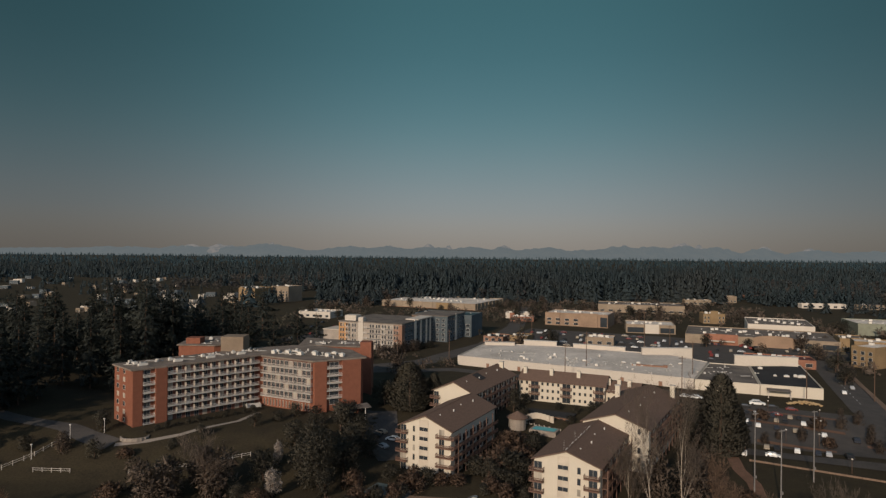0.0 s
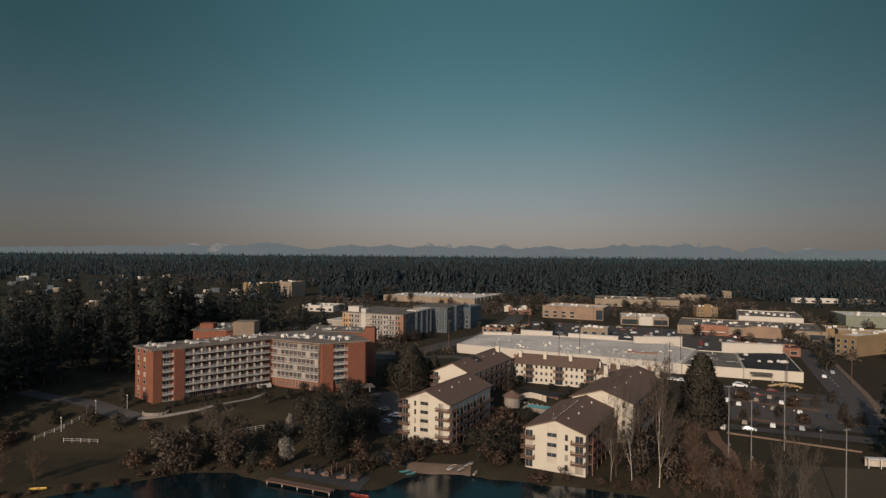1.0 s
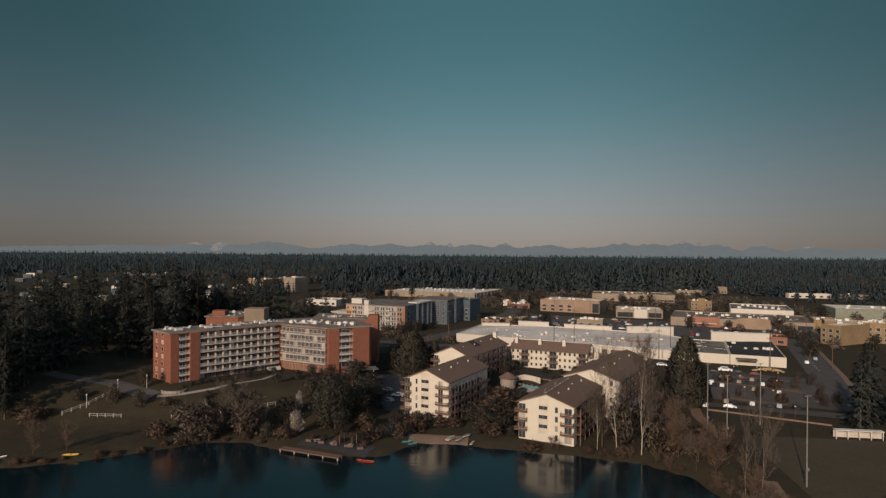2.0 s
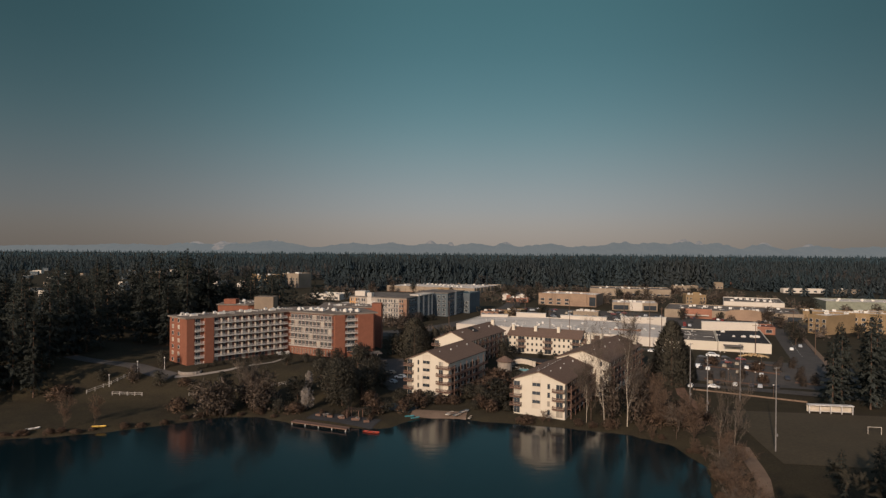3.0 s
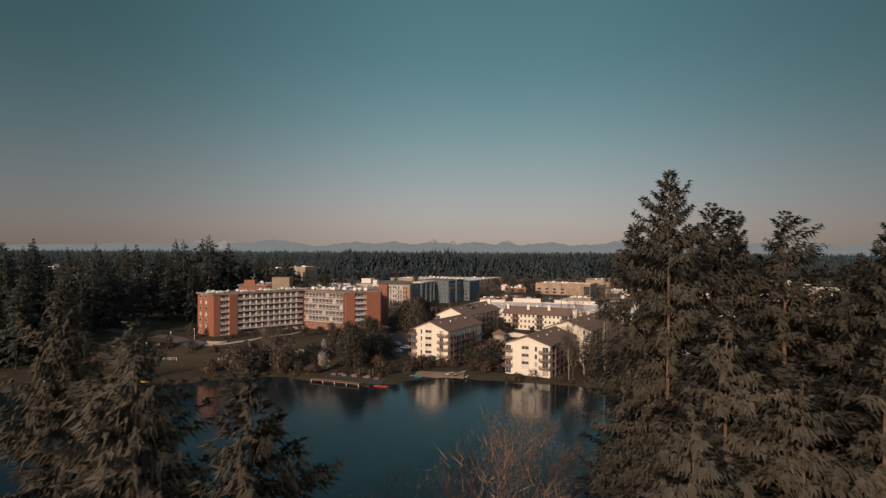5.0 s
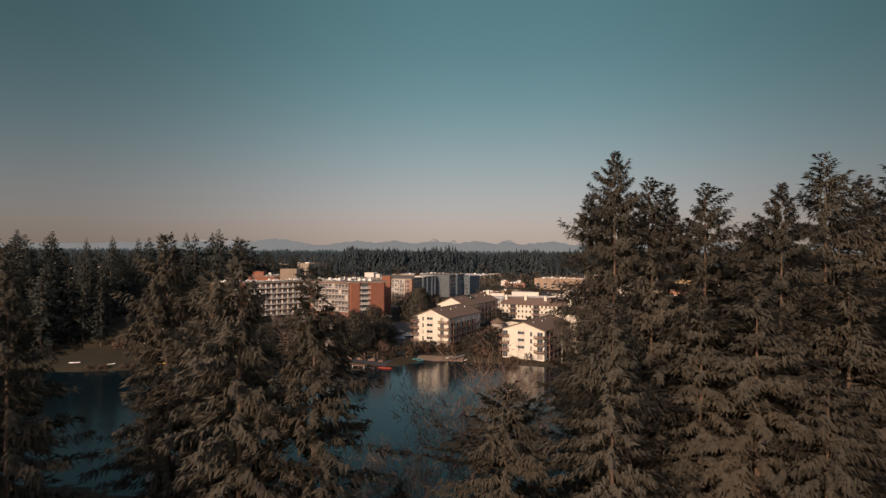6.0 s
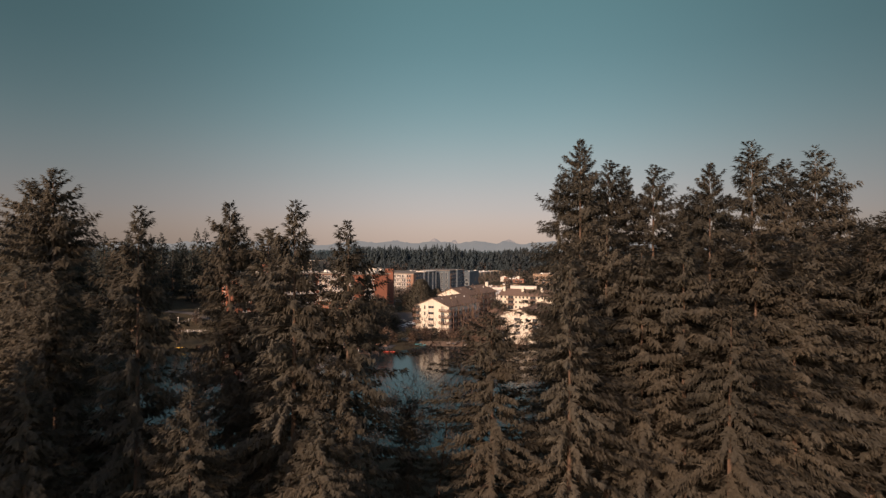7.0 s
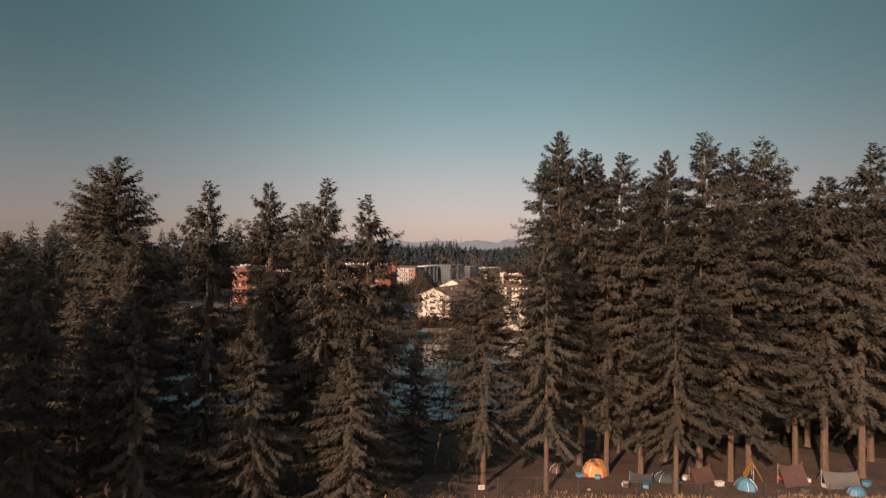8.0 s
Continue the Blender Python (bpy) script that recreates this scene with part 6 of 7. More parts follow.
def small_boat(x, y, z, turn, L_, W, colour, label, name="boat", inside=None):
    """An open hull: pointed bow, flared sides, gunwale and thwart."""
    b_ = thing(name, pose(x, y, z, 0, 0, turn), label, name, "small boats")
    sec = [(-0.5, 0.75, 0.28), (-0.2, 0.95, 0.1), (0.15, 1.0, 0.06), (0.38, 0.62, 0.14), (0.5, 0.02, 0.4)]
    V, F = [], []
    for s, w, k in sec:
        for u, zz in ((-1, 0.5 + 0.1 * (s > 0.3)), (-0.75, 0.16 + k * 0.4), (0, k), (0.75, 0.16 + k * 0.4), (1, 0.5 + 0.1 * (s > 0.3))):
            V.append((s * L_, u * w * W / 2, zz * 0.9))
    for i in range(4):
        for j in range(4):
            o = i * 5 + j
            F.append((o, o + 1, o + 6, o + 5))
    F.append((0, 1, 2, 3, 4))
    raw("hull", V, F, colour, b_)
    raw("floor", [(-0.48 * L_, -0.32 * W, 0.25), (0.3 * L_, -0.32 * W, 0.25), (0.3 * L_, 0.32 * W, 0.25), (-0.48 * L_, 0.32 * W, 0.25)], [(0, 1, 2, 3)], inside or M_TAN, b_)
    block("thwart", (-0.05 * L_, -0.45 * W, 0.33), (0.03 * L_, 0.45 * W, 0.38), M_WOODRED, b_)
    return b_


M_REDP = mat("red_plastic", (0.33, 0.05, 0.03), 0.5, var=0.08)
M_YELP = mat("yellow_plastic", (0.55, 0.33, 0.05), 0.4, var=0.08)
M_TEALP = mat("teal_plastic", (0.05, 0.2, 0.22), 0.4, var=0.08)
small_boat(-19.2, 145.0, -0.12, -15, 3.4, 1.4, M_REDP, "red paddle boat moored by the terrace", inside=M_REDP)
small_boat(-21.2, 145.6, -0.12, -30, 3.0, 1.2, M_REDP, "red paddle boat moored by the terrace", inside=M_REDP)
small_boat(-100.8, 145.3, hz(-100.8, 145.3), 8, 4.2, 1.0, M_YELP, "yellow rowing boat lying on the bank", inside=M_YELP)
small_boat(-118.2, 142.1, hz(-118.2, 142.1), 40, 3.6, 1.1, M_RAILW, "white rowing boat lying on the bank")
small_boat(-132, 143.5, hz(-132, 143.5), 10, 4.0, 1.2, M_RAILW, "white rowing boat lying on the bank")
for x, y, a, m_, lb in ((3.5, 164.6, 60, M_WHITE, "white motor boat on the sand"), (6.0, 163.8, 55, M_GREYWALL, "grey motor boat on the sand"), (8.2, 166.2, 50, M_GREYWALL, "grey motor boat on the sand"),
                       (9.8, 161.0, 70, M_WHITE, "white rowing boat at the water's edge"), (-7.8, 161.0, 30, M_TEALP, "teal kayak at the water's edge"), (-9.6, 161.6, 20, M_TEALP, "teal kayak at the water's edge")):
    small_boat(x, y, max(0.0, hz(x, y)), a, 4.6 if "motor" in lb else 3.2, 1.9 if "motor" in lb else 0.9, m_, lb)


# terrace by the jetty
for i in range(5):
    x, y = -38.5 + 4.0 * i, 157.8 - 1.5 * i
    pl = thing("planter_box", pose(x, y + 1.5, hz(x, y) + 0.2, 0, 0, -21 + 8 * i), "dark timber planter box on the terrace", "planter", "planters")
    block("box", (-0.9, -0.4, 0), (0.9, 0.4, 0.6), M_WOODRED, pl)
    block("soil", (-0.8, -0.3, 0.604), (0.8, 0.3, 0.64), M_DIRT, pl)
    tree("bush" if i % 2 else "bush_b", x + 0.8, y + 3.6, 1.6 + 0.3 * (i % 3), i, 0.8)
for i in range(3):
    x, y = -36 + 5.2 * i, 158.6 - 1.9 * i
    tb = thing("picnic_table", pose(x, y, hz(x, y) + 0.2, 0, 0, 20 + 35 * i), "weathered timber picnic table on the terrace", "table", "picnic tables")
    block("tabletop", (-0.9, -0.4, 0.7), (0.9, 0.4, 0.76), M_PATH, tb)
    for s in (-1, 1):
        block("bench", (-0.9, 0.75 * s - 0.13, 0.42), (0.9, 0.75 * s + 0.13, 0.47), M_PATH, tb)
        block("trestle", (0.6 * s - 0.05, -0.8, 0), (0.6 * s + 0.05, 0.8, 0.7), M_WOODRED, tb)
fr = thing("pergola", pose(-29, 156.5, 1.2, 0, 0, -18), "open dark timber pergola frame on the terrace", "pergola")
for x in (0, 4):
    for y in (0, 3):
        block("post", (x - 0.09, y - 0.09, 0), (x + 0.09, y + 0.09, 2.6), M_WOODRED, fr)
for i in range(6):
    block("rafter", (-0.3 + 0.9 * i, -0.4, 2.6), (-0.2 + 0.9 * i, 3.4, 2.76), M_WOODRED, fr)

# steps and low wall before the brick block
st = thing("entrance_steps", pose(-67.5, 229.5, hz(-67.5, 229.5), 0, 0, 25), "pale concrete steps at the inner corner of the brick block", "steps")
for i in range(6):
    block("step", (-2.2, 0.45 * i, -0.6), (2.2, 0.45 * i + 0.47, 0.16 * i + 0.16), M_CONC, st)
for s in (-2.5, 2.2):
    block("cheek_wall", (s, -0.3, -0.6), (s + 0.3, 3.0, 1.2), M_CONC, st)
lw = thing("garden_wall", pose(-94, 195.5, hz(-94, 195.5)), "low round stone wall on the lawn", "wall")
for i in range(9):
    pn = block("stone_panel", (-0.85, -0.2, -0.4), (0.85, 0.2, 0.7), M_PATH, lw)
    pn.matrix_local = pose(4.0 * math.cos(3.6 + 0.36 * i), 3.0 * math.sin(3.6 + 0.36 * i), 0.15, 0, 0, math.degrees(3.6 + 0.36 * i) + 90)


# ---- cars ----
CAR_MATS = [mat("car_paint_" + n_, c, 0.5, var=0.03, spec=0.3) for n_, c in (("white", (0.7, 0.68, 0.64)), ("silver", (0.35, 0.35, 0.35)), ("black", (0.02, 0.02, 0.022)), ("red", (0.16, 0.03, 0.025)), ("blue", (0.028, 0.032, 0.042)), ("tan", (0.3, 0.25, 0.19)))]
CAR_WORDS = ["white", "silver", "black", "red", "dark blue", "tan"]
M_TYRE = mat("tyre_rubber", (0.02, 0.02, 0.02), 0.9)
car_side = [(-2.15, 0.35), (2.15, 0.35), (2.2, 0.75), (1.2, 0.92), (0.55, 1.42), (-1.1, 1.45), (-1.75, 0.98), (-2.2, 0.9)]


def extruded(prof, half):
    k = len(prof)
    V = [(x, -half * (0.86 if z > 1.2 else 1), z) for x, z in prof] + [(x, half * (0.86 if z > 1.2 else 1), z) for x, z in prof]
    F = [tuple(range(k)), tuple(reversed(range(k, 2 * k)))] + [(i, k + i, k + (i + 1) % k, (i + 1) % k) for i in range(k)]
    return V, F


V_, F_ = extruded(car_side, 0.88)
CAR_BODY = []
for m_ in CAR_MATS:
    me = bpy.data.meshes.new("body")
    me.from_pydata(V_, [], F_)
    me.materials.append(m_)
    CAR_BODY.append(me)
V_, F_ = extruded([(1.02, 0.97), (0.52, 1.36), (-1.05, 1.39), (-1.55, 1.0)], 0.9)
CAR_GLASS = bpy.data.meshes.new("glazing")
CAR_GLASS.from_pydata(V_, [], F_)
CAR_GLASS.materials.append(M_GLASS)
bm = bmesh.new()
bmesh.ops.create_cone(bm, cap_ends=True, segments=10, radius1=0.34, radius2=0.34, depth=0.22, matrix=Matrix.Rotation(radians(90), 4, "X"))
CAR_WHEEL = bpy.data.meshes.new("wheel")
bm.to_mesh(CAR_WHEEL)
bm.free()
CAR_WHEEL.materials.append(M_TYRE)


bits = [([(v.co.x + sx, v.co.y + sy, v.co.z + 0.34) for v in CAR_WHEEL.vertices], [tuple(q.vertices) for q in CAR_WHEEL.polygons]) for sx in (-1.35, 1.35) for sy in (-0.8, 0.8)]
V_, F_ = join(bits)
CAR_GEAR = bpy.data.meshes.new("running_gear")
CAR_GEAR.from_pydata(V_, [], F_)
CAR_GEAR.materials.append(M_TYRE)


def car(x, y, turn, colour, size=1.0):
    c = thing("car", Matrix.LocRotScale((x, y, hz(x, y) + 0.06), Euler((0, 0, radians(turn))), (size, size, size * (1.15 if size > 1.1 else 1))), CAR_WORDS[colour] + " parked car on asphalt", "car", "parked cars")
    mesh_object("body", CAR_BODY[colour], M_WHITE, c)
    mesh_object("glazing", CAR_GLASS, M_GLASS, c)
    if y > 380:
        mesh_object("running_gear", CAR_GEAR, M_TYRE, c)
        return c
    for sx in (-1.35, 1.35):
        for sy in (-0.8, 0.8):
            w = mesh_object("wheel", CAR_WHEEL, M_TYRE, c)
            w.location = (sx, sy, 0.34)
    return c


for x, y, a, k, s in ((-16, 212, 160, 0, 1.1), (-19, 206, 140, 1, 1.05), (-22, 214, 150, 2, 1.0), (-20.5, 218, 150, 5, 1.0), (108, 270, -20, 0, 1.1), (104, 272, -20, 0, 1), (110.6, 231.5, 60, 0, 1.15), (95.6, 201, 60, 0, 1), (103.2, 198.1, -25, 0, 1), (126.3, 197.1, 70, 2, 1.1), (139.9, 214.6, 65, 4, 1.1),
                      (132.5, 255, -20, 2, 1), (127.7, 243.1, -20, 3, 1), (137.9, 251.1, -20, 3, 1), (128.4, 259.3, -20, 0, 1.35), (122, 256, -20, 2, 1), (178, 282, 65, 0, 1.0), (200, 322, 65, 2, 1), (188, 292, 245, 1, 1)):
    car(x, y, a, k, s)
for (x0, y0), n_c, shift in (((113.3, 234.2), 10, -5.2), ((106.0, 213.9), 8, -5.0), ((113.3, 234.2), 9, 4.6), ((120, 250), 10, -5.0)):
    for i in range(n_c):
        if (i * 7 + n_c) % 5 < 3:
            a_ = radians(-27)
            car(x0 + 2.9 * i * math.cos(a_) - shift * math.sin(a_), y0 + 2.9 * i * math.sin(a_) + shift * math.cos(a_), 63, (2, 1, 4, 2, 5, 4, 0)[(i * 3 + n_c) % 7], 0.95)
tr = random.Random(5)
for i in range(130):
    u, v = tr.uniform(0.03, 0.97), tr.randrange(9)
    x, y = 20 + 165 * u * 0.906 + (v * 13) * 0.42, 402 - 165 * u * 0.42 + (v * 13) * 0.906
    if y < 640 and not (120 < x < 172 and 480 < y < 515) and not (84 < x < 145 and 505 < y < 565) and not (x > 165 and y > 430) and not (40 < x < 62 and 412 < y < 440):
        car(x, y, -25 + tr.choice((90, 270, 0)), tr.randrange(6), tr.uniform(0.95, 1.15))
for i in range(26):
    car(196 + tr.uniform(0, 55), 392 + tr.uniform(0, 45), -15 + tr.choice((90, 270)), tr.randrange(6), 1.0)
for i in range(24):
    car(-104 + tr.uniform(0, 80), 440 + tr.uniform(-15, 95), -20 + tr.choice((90, 270)), tr.randrange(6), 1.0)


# ---- courtyard: pool, pavilion ----
M_POOL = mat("pool_water", (0.03, 0.34, 0.38), 0.3, var=0.05, spec=0.15)
pool = thing("swimming_pool", pose(35.8, 219.6, 4.5, 0, 0, -27), "turquoise swimming pool with a pale rim in the courtyard", "swimming pool")
block("rim", (-5, -2.4, -3.5), (4.5, 3, 0.1), M_PATH, pool)
block("pool_water", (-4.2, -1.7, 0), (3.7, 2.3, 0.12), M_POOL, pool)
hut = thing("pavilion", pose(26.5, 222, 4.0), "round pavilion with a conical brown roof", "pavilion")
vs, fs = tube([(0, 0, 0), (0, 0, 4.0)], [3.0, 3.0], 14)
raw("wall", vs, fs, M_PATH, hut)
vs, fs = tube([(0, 0, 4.0), (0, 0, 4.2), (0, 0, 6.2)], [3.8, 3.8, 0.15], 14)
raw("roof", vs, fs, M_ROOF, hut)
arc = thing("retaining_wall", pose(34.5, 227, 3.5), "curved tan retaining wall beside the pool", "wall")
for i in range(9):
    pn = block("wall_panel", (-0.75, -0.2, 0), (0.75, 0.2, 4.2 - 0.25 * abs(i - 4)), M_TAN, arc)
    pn.matrix_local = pose(-5.5 + 1.3 * i, 3.2 * math.sin(math.pi * i / 8), 2.0, 0, 0, 42 - 10.5 * i)
low = thing("garden_building", pose(38, 232, 3.5, 0, 0, -27), "low dark-roofed garden building beside the pool", "building")
block("wall", (-8, 0, 0), (9, 6, 2.6), M_RUST, low)
block("roof", (-8.6, -0.6, 2.6), (9.6, 6.6, 3.0), M_DARKROOF, low)
for i in range(8):
    block("window", (-7.4 + 2.1 * i, -0.06, 0.8), (-6.2 + 2.1 * i, -0.004, 2.2), M_GLASS, low)
for i in range(9):
    s = thing("pool_chair", pose(30 + 1.6 * i, 226 - 0.75 * i, max(hz(30 + 1.6 * i, 226 - 0.75 * i), 3.0), 0, 0, 60 + 15 * i), "white reclining pool chair", "chair", "pool chairs")
    block("seat", (-0.3, -0.6, 0.3), (0.3, 0.4, 0.4), M_WHITE, s)
    block("backrest", (-0.3, 0.4, 0.35), (0.3, 0.5, 1.0), M_WHITE, s)

# ---- trees and shrubs round the lake ----
spots = [
    ("twiggy", -74.4, 160.5, 11, 1), ("twiggy", -69, 162.5, 11.3, 0.9), ("leafy", -71.5, 165, 11, 1), ("alder", -60.5, 164, 13.5, 1),
    ("twiggy", -57.5, 166, 12.5, 0.9), ("twiggy", -62.5, 168, 12, 0.8), ("leafy", -52, 163, 5, 1), ("willow", -110, 143.5, 7.5, 0.7),
    ("willow", -103.5, 148, 6.5, 0.7), ("bush_b", -132, 177, 4.5, 1.4), ("bush", -123, 189, 4, 1), ("leafy", -106.5, 200.5, 6.8, 0.9),
    ("bush_b", -85, 163, 4.5, 1), ("blossom", -43.8, 166, 7.2, 0.9), ("blossom", -46.7, 183, 7.0, 0.6), ("bush_b", -47, 163, 3.5, 1.2),
    ("leafy", -49, 176, 9, 1), ("round", -33, 172, 16, 0.85)]
spots += [
    ("leafy", -27.5, 180, 11, 0.9), ("leafy", -39, 178, 11, 0.9), ("leafy", -30, 165.5, 8, 0.8), ("leafy", -36, 187, 11, 1),
    ("leafy", -27, 190, 10, 1), ("leafy", -44, 192, 8, 1), ("leafy", -25, 203, 9, 1), ("leafy", -32, 203, 10, 1), ("leafy", -22, 196, 7, 1),
    ("leafy", -30, 212, 8, 1), ("leafy", -40, 206, 7, 1), ("egg", -12, 241, 17.5, 1.15), ("egg", -3, 248, 12, 0.8), ("leafy", -22, 246, 10, 1),
    ("oval", 89, 203, 25.2, 1.0), ("oval", 97, 209, 15, 0.8), ("birch", 50.9, 153.8, 21, 0.7), ("birch_b", 57, 150.5, 24, 0.75)]
spots += [
    ("birch", 45.6, 154.9, 15, 0.6), ("twiggy", 55, 160, 15, 0.6), ("twiggy", 61, 156, 14, 0.7), ("twiggy", 64, 163, 13, 0.8),
    ("alder", 47.5, 157, 14, 0.9), ("alder", 67.5, 138, 8, 0.9), ("willow", 68.6, 158.2, 10, 1.0), ("bush_b", 66, 150, 6, 1.0),
    ("bush_b", 71, 147, 6, 1.0), ("bush_b", 75.5, 156, 5, 1.0), ("willow", 65.5, 145.5, 9.5, 0.9), ("willow", 69.5, 131, 11, 0.9),
    ("willow", 71, 142, 5, 1), ("birch", 72.3, 121, 13, 0.5), ("birch_b", 74, 116.5, 15.7, 0.5), ("willow", 70, 110, 8, 1), ("willow", 66, 100, 8, 1),
    ("alder", 63, 93, 9, 1)]
spots += [
    ("willow", 60.5, 84, 8, 1), ("willow", 58, 76, 8, 1), ("alder", 52, 64, 10, 1), ("willow", 45, 52, 9, 1), ("bush_b", 77, 160, 3, 1.4),
    ("bush_b", 80, 150, 3, 1.5)]
for k, x, y, t_, w in spots:
    tree(k, x, y, t_, tr.uniform(0, 6.28), w)
for x, y, t_ in ((-20.9, 161.5, 4.8), (-16.6, 162.8, 4.4), (-12.4, 165.5, 4.4), (-8.2, 171, 4.8), (-3.8, 176, 4.3), (-22.7, 160, 3), (-10, 166, 3.7), (0.5, 176, 3.2), (-14, 180, 4), (-24, 173, 5), (-7, 179, 4.2), (5, 176, 3),
                 (10.5, 184, 5), (13.4, 178, 7), (17, 184.2, 7), (20, 181, 7.5), (22.6, 202.8, 7), (11.5, 169, 3), (17.3, 166.5, 4), (14, 171, 4), (20, 172, 5), (24, 178, 6), (26, 186, 6), (18, 192, 6), (24, 194, 6), (29, 200, 6), (30, 208, 5), (20, 198, 5), (16, 175, 5), (22, 167, 3)):
    tree(tr.choice(("bush", "bush_b", "leafy")) if t_ > 4.5 else tr.choice(("bush", "bush_b")), x, y, t_, tr.uniform(0, 6.28), tr.uniform(0.8, 1.2))
for i in range(45):
    s = tr.uniform(0, 1)
    j = tr.randrange(0, 8)
    (ax, ay), (bx, by) = LAKE[j], LAKE[j + 1]
    x, y = ax + (bx - ax) * s + tr.uniform(-1, 1), ay + (by - ay) * s + tr.uniform(1.5, 3.5)
    if not (-50 < x < 3):
        tree("bush_b", x, y, tr.uniform(0.8, 1.8), tr.uniform(0, 6.28), 1.2)
for i in range(40):
    j = tr.randrange(12, 19)
    s = tr.uniform(0, 1)
    (ax, ay), (bx, by) = LAKE[j], LAKE[j + 1]
    d = Vector((by - ay, -(bx - ax))).normalized() * -tr.uniform(0.8, 3.5)
    tree(tr.choice(("bush_b", "willow")), ax + (bx - ax) * s + d.x, ay + (by - ay) * s + d.y, tr.uniform(1.0, 3.5), tr.uniform(0, 6.28), 1.1)

for i in range(12):
    x, y = -93 + 2.3 * i, 199.5 + 2.35 * i
    tree("bush", x + 1.5, y - 1.5, 1.3 + 0.5 * (i % 3), i, 1.0)
for x, y, k, t_ in ((-112, 188, "twiggy", 6), (-101, 186, "leafy", 5.5), (-92, 186, "bush_b", 3), (-80, 190, "bush", 3), (-74, 196, "leafy", 4.6), (-60, 205, "leafy", 5), (-54, 212, "bush", 3.5), (-50, 218, "leafy", 5), (-66, 176, "twiggy", 9), (-82, 172, "twiggy", 8)):
    tree(k, x, y, t_, x, 1.0)

# bare trees on the near bank
for x, y, t_ in ((6, 18, 12), (18, 26, 11), (-2, 20, 8), (26, 30, 11), (-9, 6, 10)):
    tree("shore_alder", x, y, t_, tr.uniform(0, 6.28), 1.0)
tree("thin", 6.5, -36, 5.0, 0.4, 1.2)
tree("thin", 4.0, -38, 4.0, 2.4, 1.2)

# shrubs about the courtyard, hedge before the modern flats
for x, y, t_ in ((29, 246, 7), (27, 238, 5), (33, 250, 4), (44, 240, 3), (50, 236, 3), (56, 236, 4), (30, 230, 4), (46, 226, 3), (22, 210, 5), (60, 240, 3)):
    tree("leafy" if t_ > 4.5 else "bush", x, y, t_, tr.uniform(0, 6.28), 1.0)
for i in range(16):
    tree("bush", -34 + 2.9 * i * 0.62, 372 + 2.9 * i * 0.78, tr.uniform(2.5, 4), tr.uniform(0, 6.28), 1.1)
for i in range(12):
    tree("twiggy", -36 + 3.2 * i * 0.62, 366 + 3.2 * i * 0.8, tr.uniform(5, 8), tr.uniform(0, 6.28), 0.8)

# trees among the houses
for i in range(130):
    x, y = tr.uniform(-130, 330), tr.uniform(300, 720)
    if (5 < x < 190 and 265 < y < 396) or (-85 < x < 25 and 365 < y < 470) or (80 < x < 280 and 430 < y < 530) or (20 < x < 180 and 400 < y < 540 and tr.random() < 0.85) or (225 < x < 300 and 330 < y < 380):
        continue
    tree(tr.choice(("twiggy", "leafy", "twiggy")), x, y, tr.uniform(6, 12), tr.uniform(0, 6.28), 1.0)
for x, y in ((114.4, 216.7), (121.7, 215.8), (127.7, 209.3), (143, 212), (151.4, 231.3), (146, 216), (150, 222), (133, 226), (142, 226), (146, 206), (140, 204), (153, 244), (108, 212), (118, 236)):
    tree(tr.choice(("twiggy", "bush_b", "twiggy")), x, y, tr.uniform(2.8, 5.5), tr.uniform(0, 6.28), 0.9)
logs = thing("log_pile", pose(143, 263, hz(147, 261), 0, 0, -17), "long heap of pale cut logs behind the hall", "log pile")
tg = random.Random(31)
bm = bmesh.new()
bmesh.ops.create_cone(bm, cap_ends=True, segments=7, radius1=0.24, radius2=0.22, depth=1.6, matrix=Matrix.Rotation(radians(90), 4, "X"))
LOG = bpy.data.meshes.new("log")
bm.to_mesh(LOG)
bm.free()
LOG.materials.append(mat("fresh_cut_wood", (0.52, 0.36, 0.19), 0.9, var=0.2, scale=2.0, obj_var=0.2))
for i in range(70):
    u = tg.random()
    o = new("log", LOG)
    o.parent = logs
    o.matrix_local = pose(u * 12, tg.uniform(-1.2, 1.2), 0.24 + tg.random() * 1.3 * math.sin(math.pi * u), 0, tg.uniform(-8, 8), tg.uniform(-50, 50))
for x, y, t_ in ((88, 96, 9), (94, 92, 12), (101, 100, 10), (110, 98, 11), (120, 100, 9), (132, 104, 10), (84, 88, 8), (145, 112, 12), (96, 80, 14), (112, 84, 13), (130, 90, 14)):
    conifer("dark_c", x, y, tall=t_, turn=t_, wide=1.0, group="young conifers by the field", label="young dark conifer beside the playing field")


def scrub(name, count, region, tall, material, label, seed, avoid):
    """Low bare bushes and street trees strewn over the far town, joined."""
    g = np.random.default_rng(seed)
    P, made = [], 0
    while made < count:
        x, y = g.uniform(region[0], region[1]), g.uniform(region[2], region[3])
        if avoid(x, y):
            continue
        made += 1
        h_ = g.uniform(*tall)
        n_ = 44
        d = g.normal(0, 1, (n_, 3)) * np.array([0.34, 0.34, 0.24]) * h_
        c = np.array([x, y, hz(x, y) + h_ * 0.55]) + d
        c[:, 2] = np.maximum(c[:, 2], hz(x, y) + 0.1)
        q, r_ = g.normal(0, 0.1, (n_, 3)) * h_, g.normal(0, 0.14, (n_, 3)) * h_
        P.append(np.stack([c - q, c + q, c + r_ + np.array([0, 0, 0.1 * h_])], 1).reshape(-1, 3))
    V = np.concatenate(P)
    return tagged(raw(name, V.tolist(), np.arange(len(V)).reshape(-1, 3).tolist(), material), label, "scrub", kind="stuff")


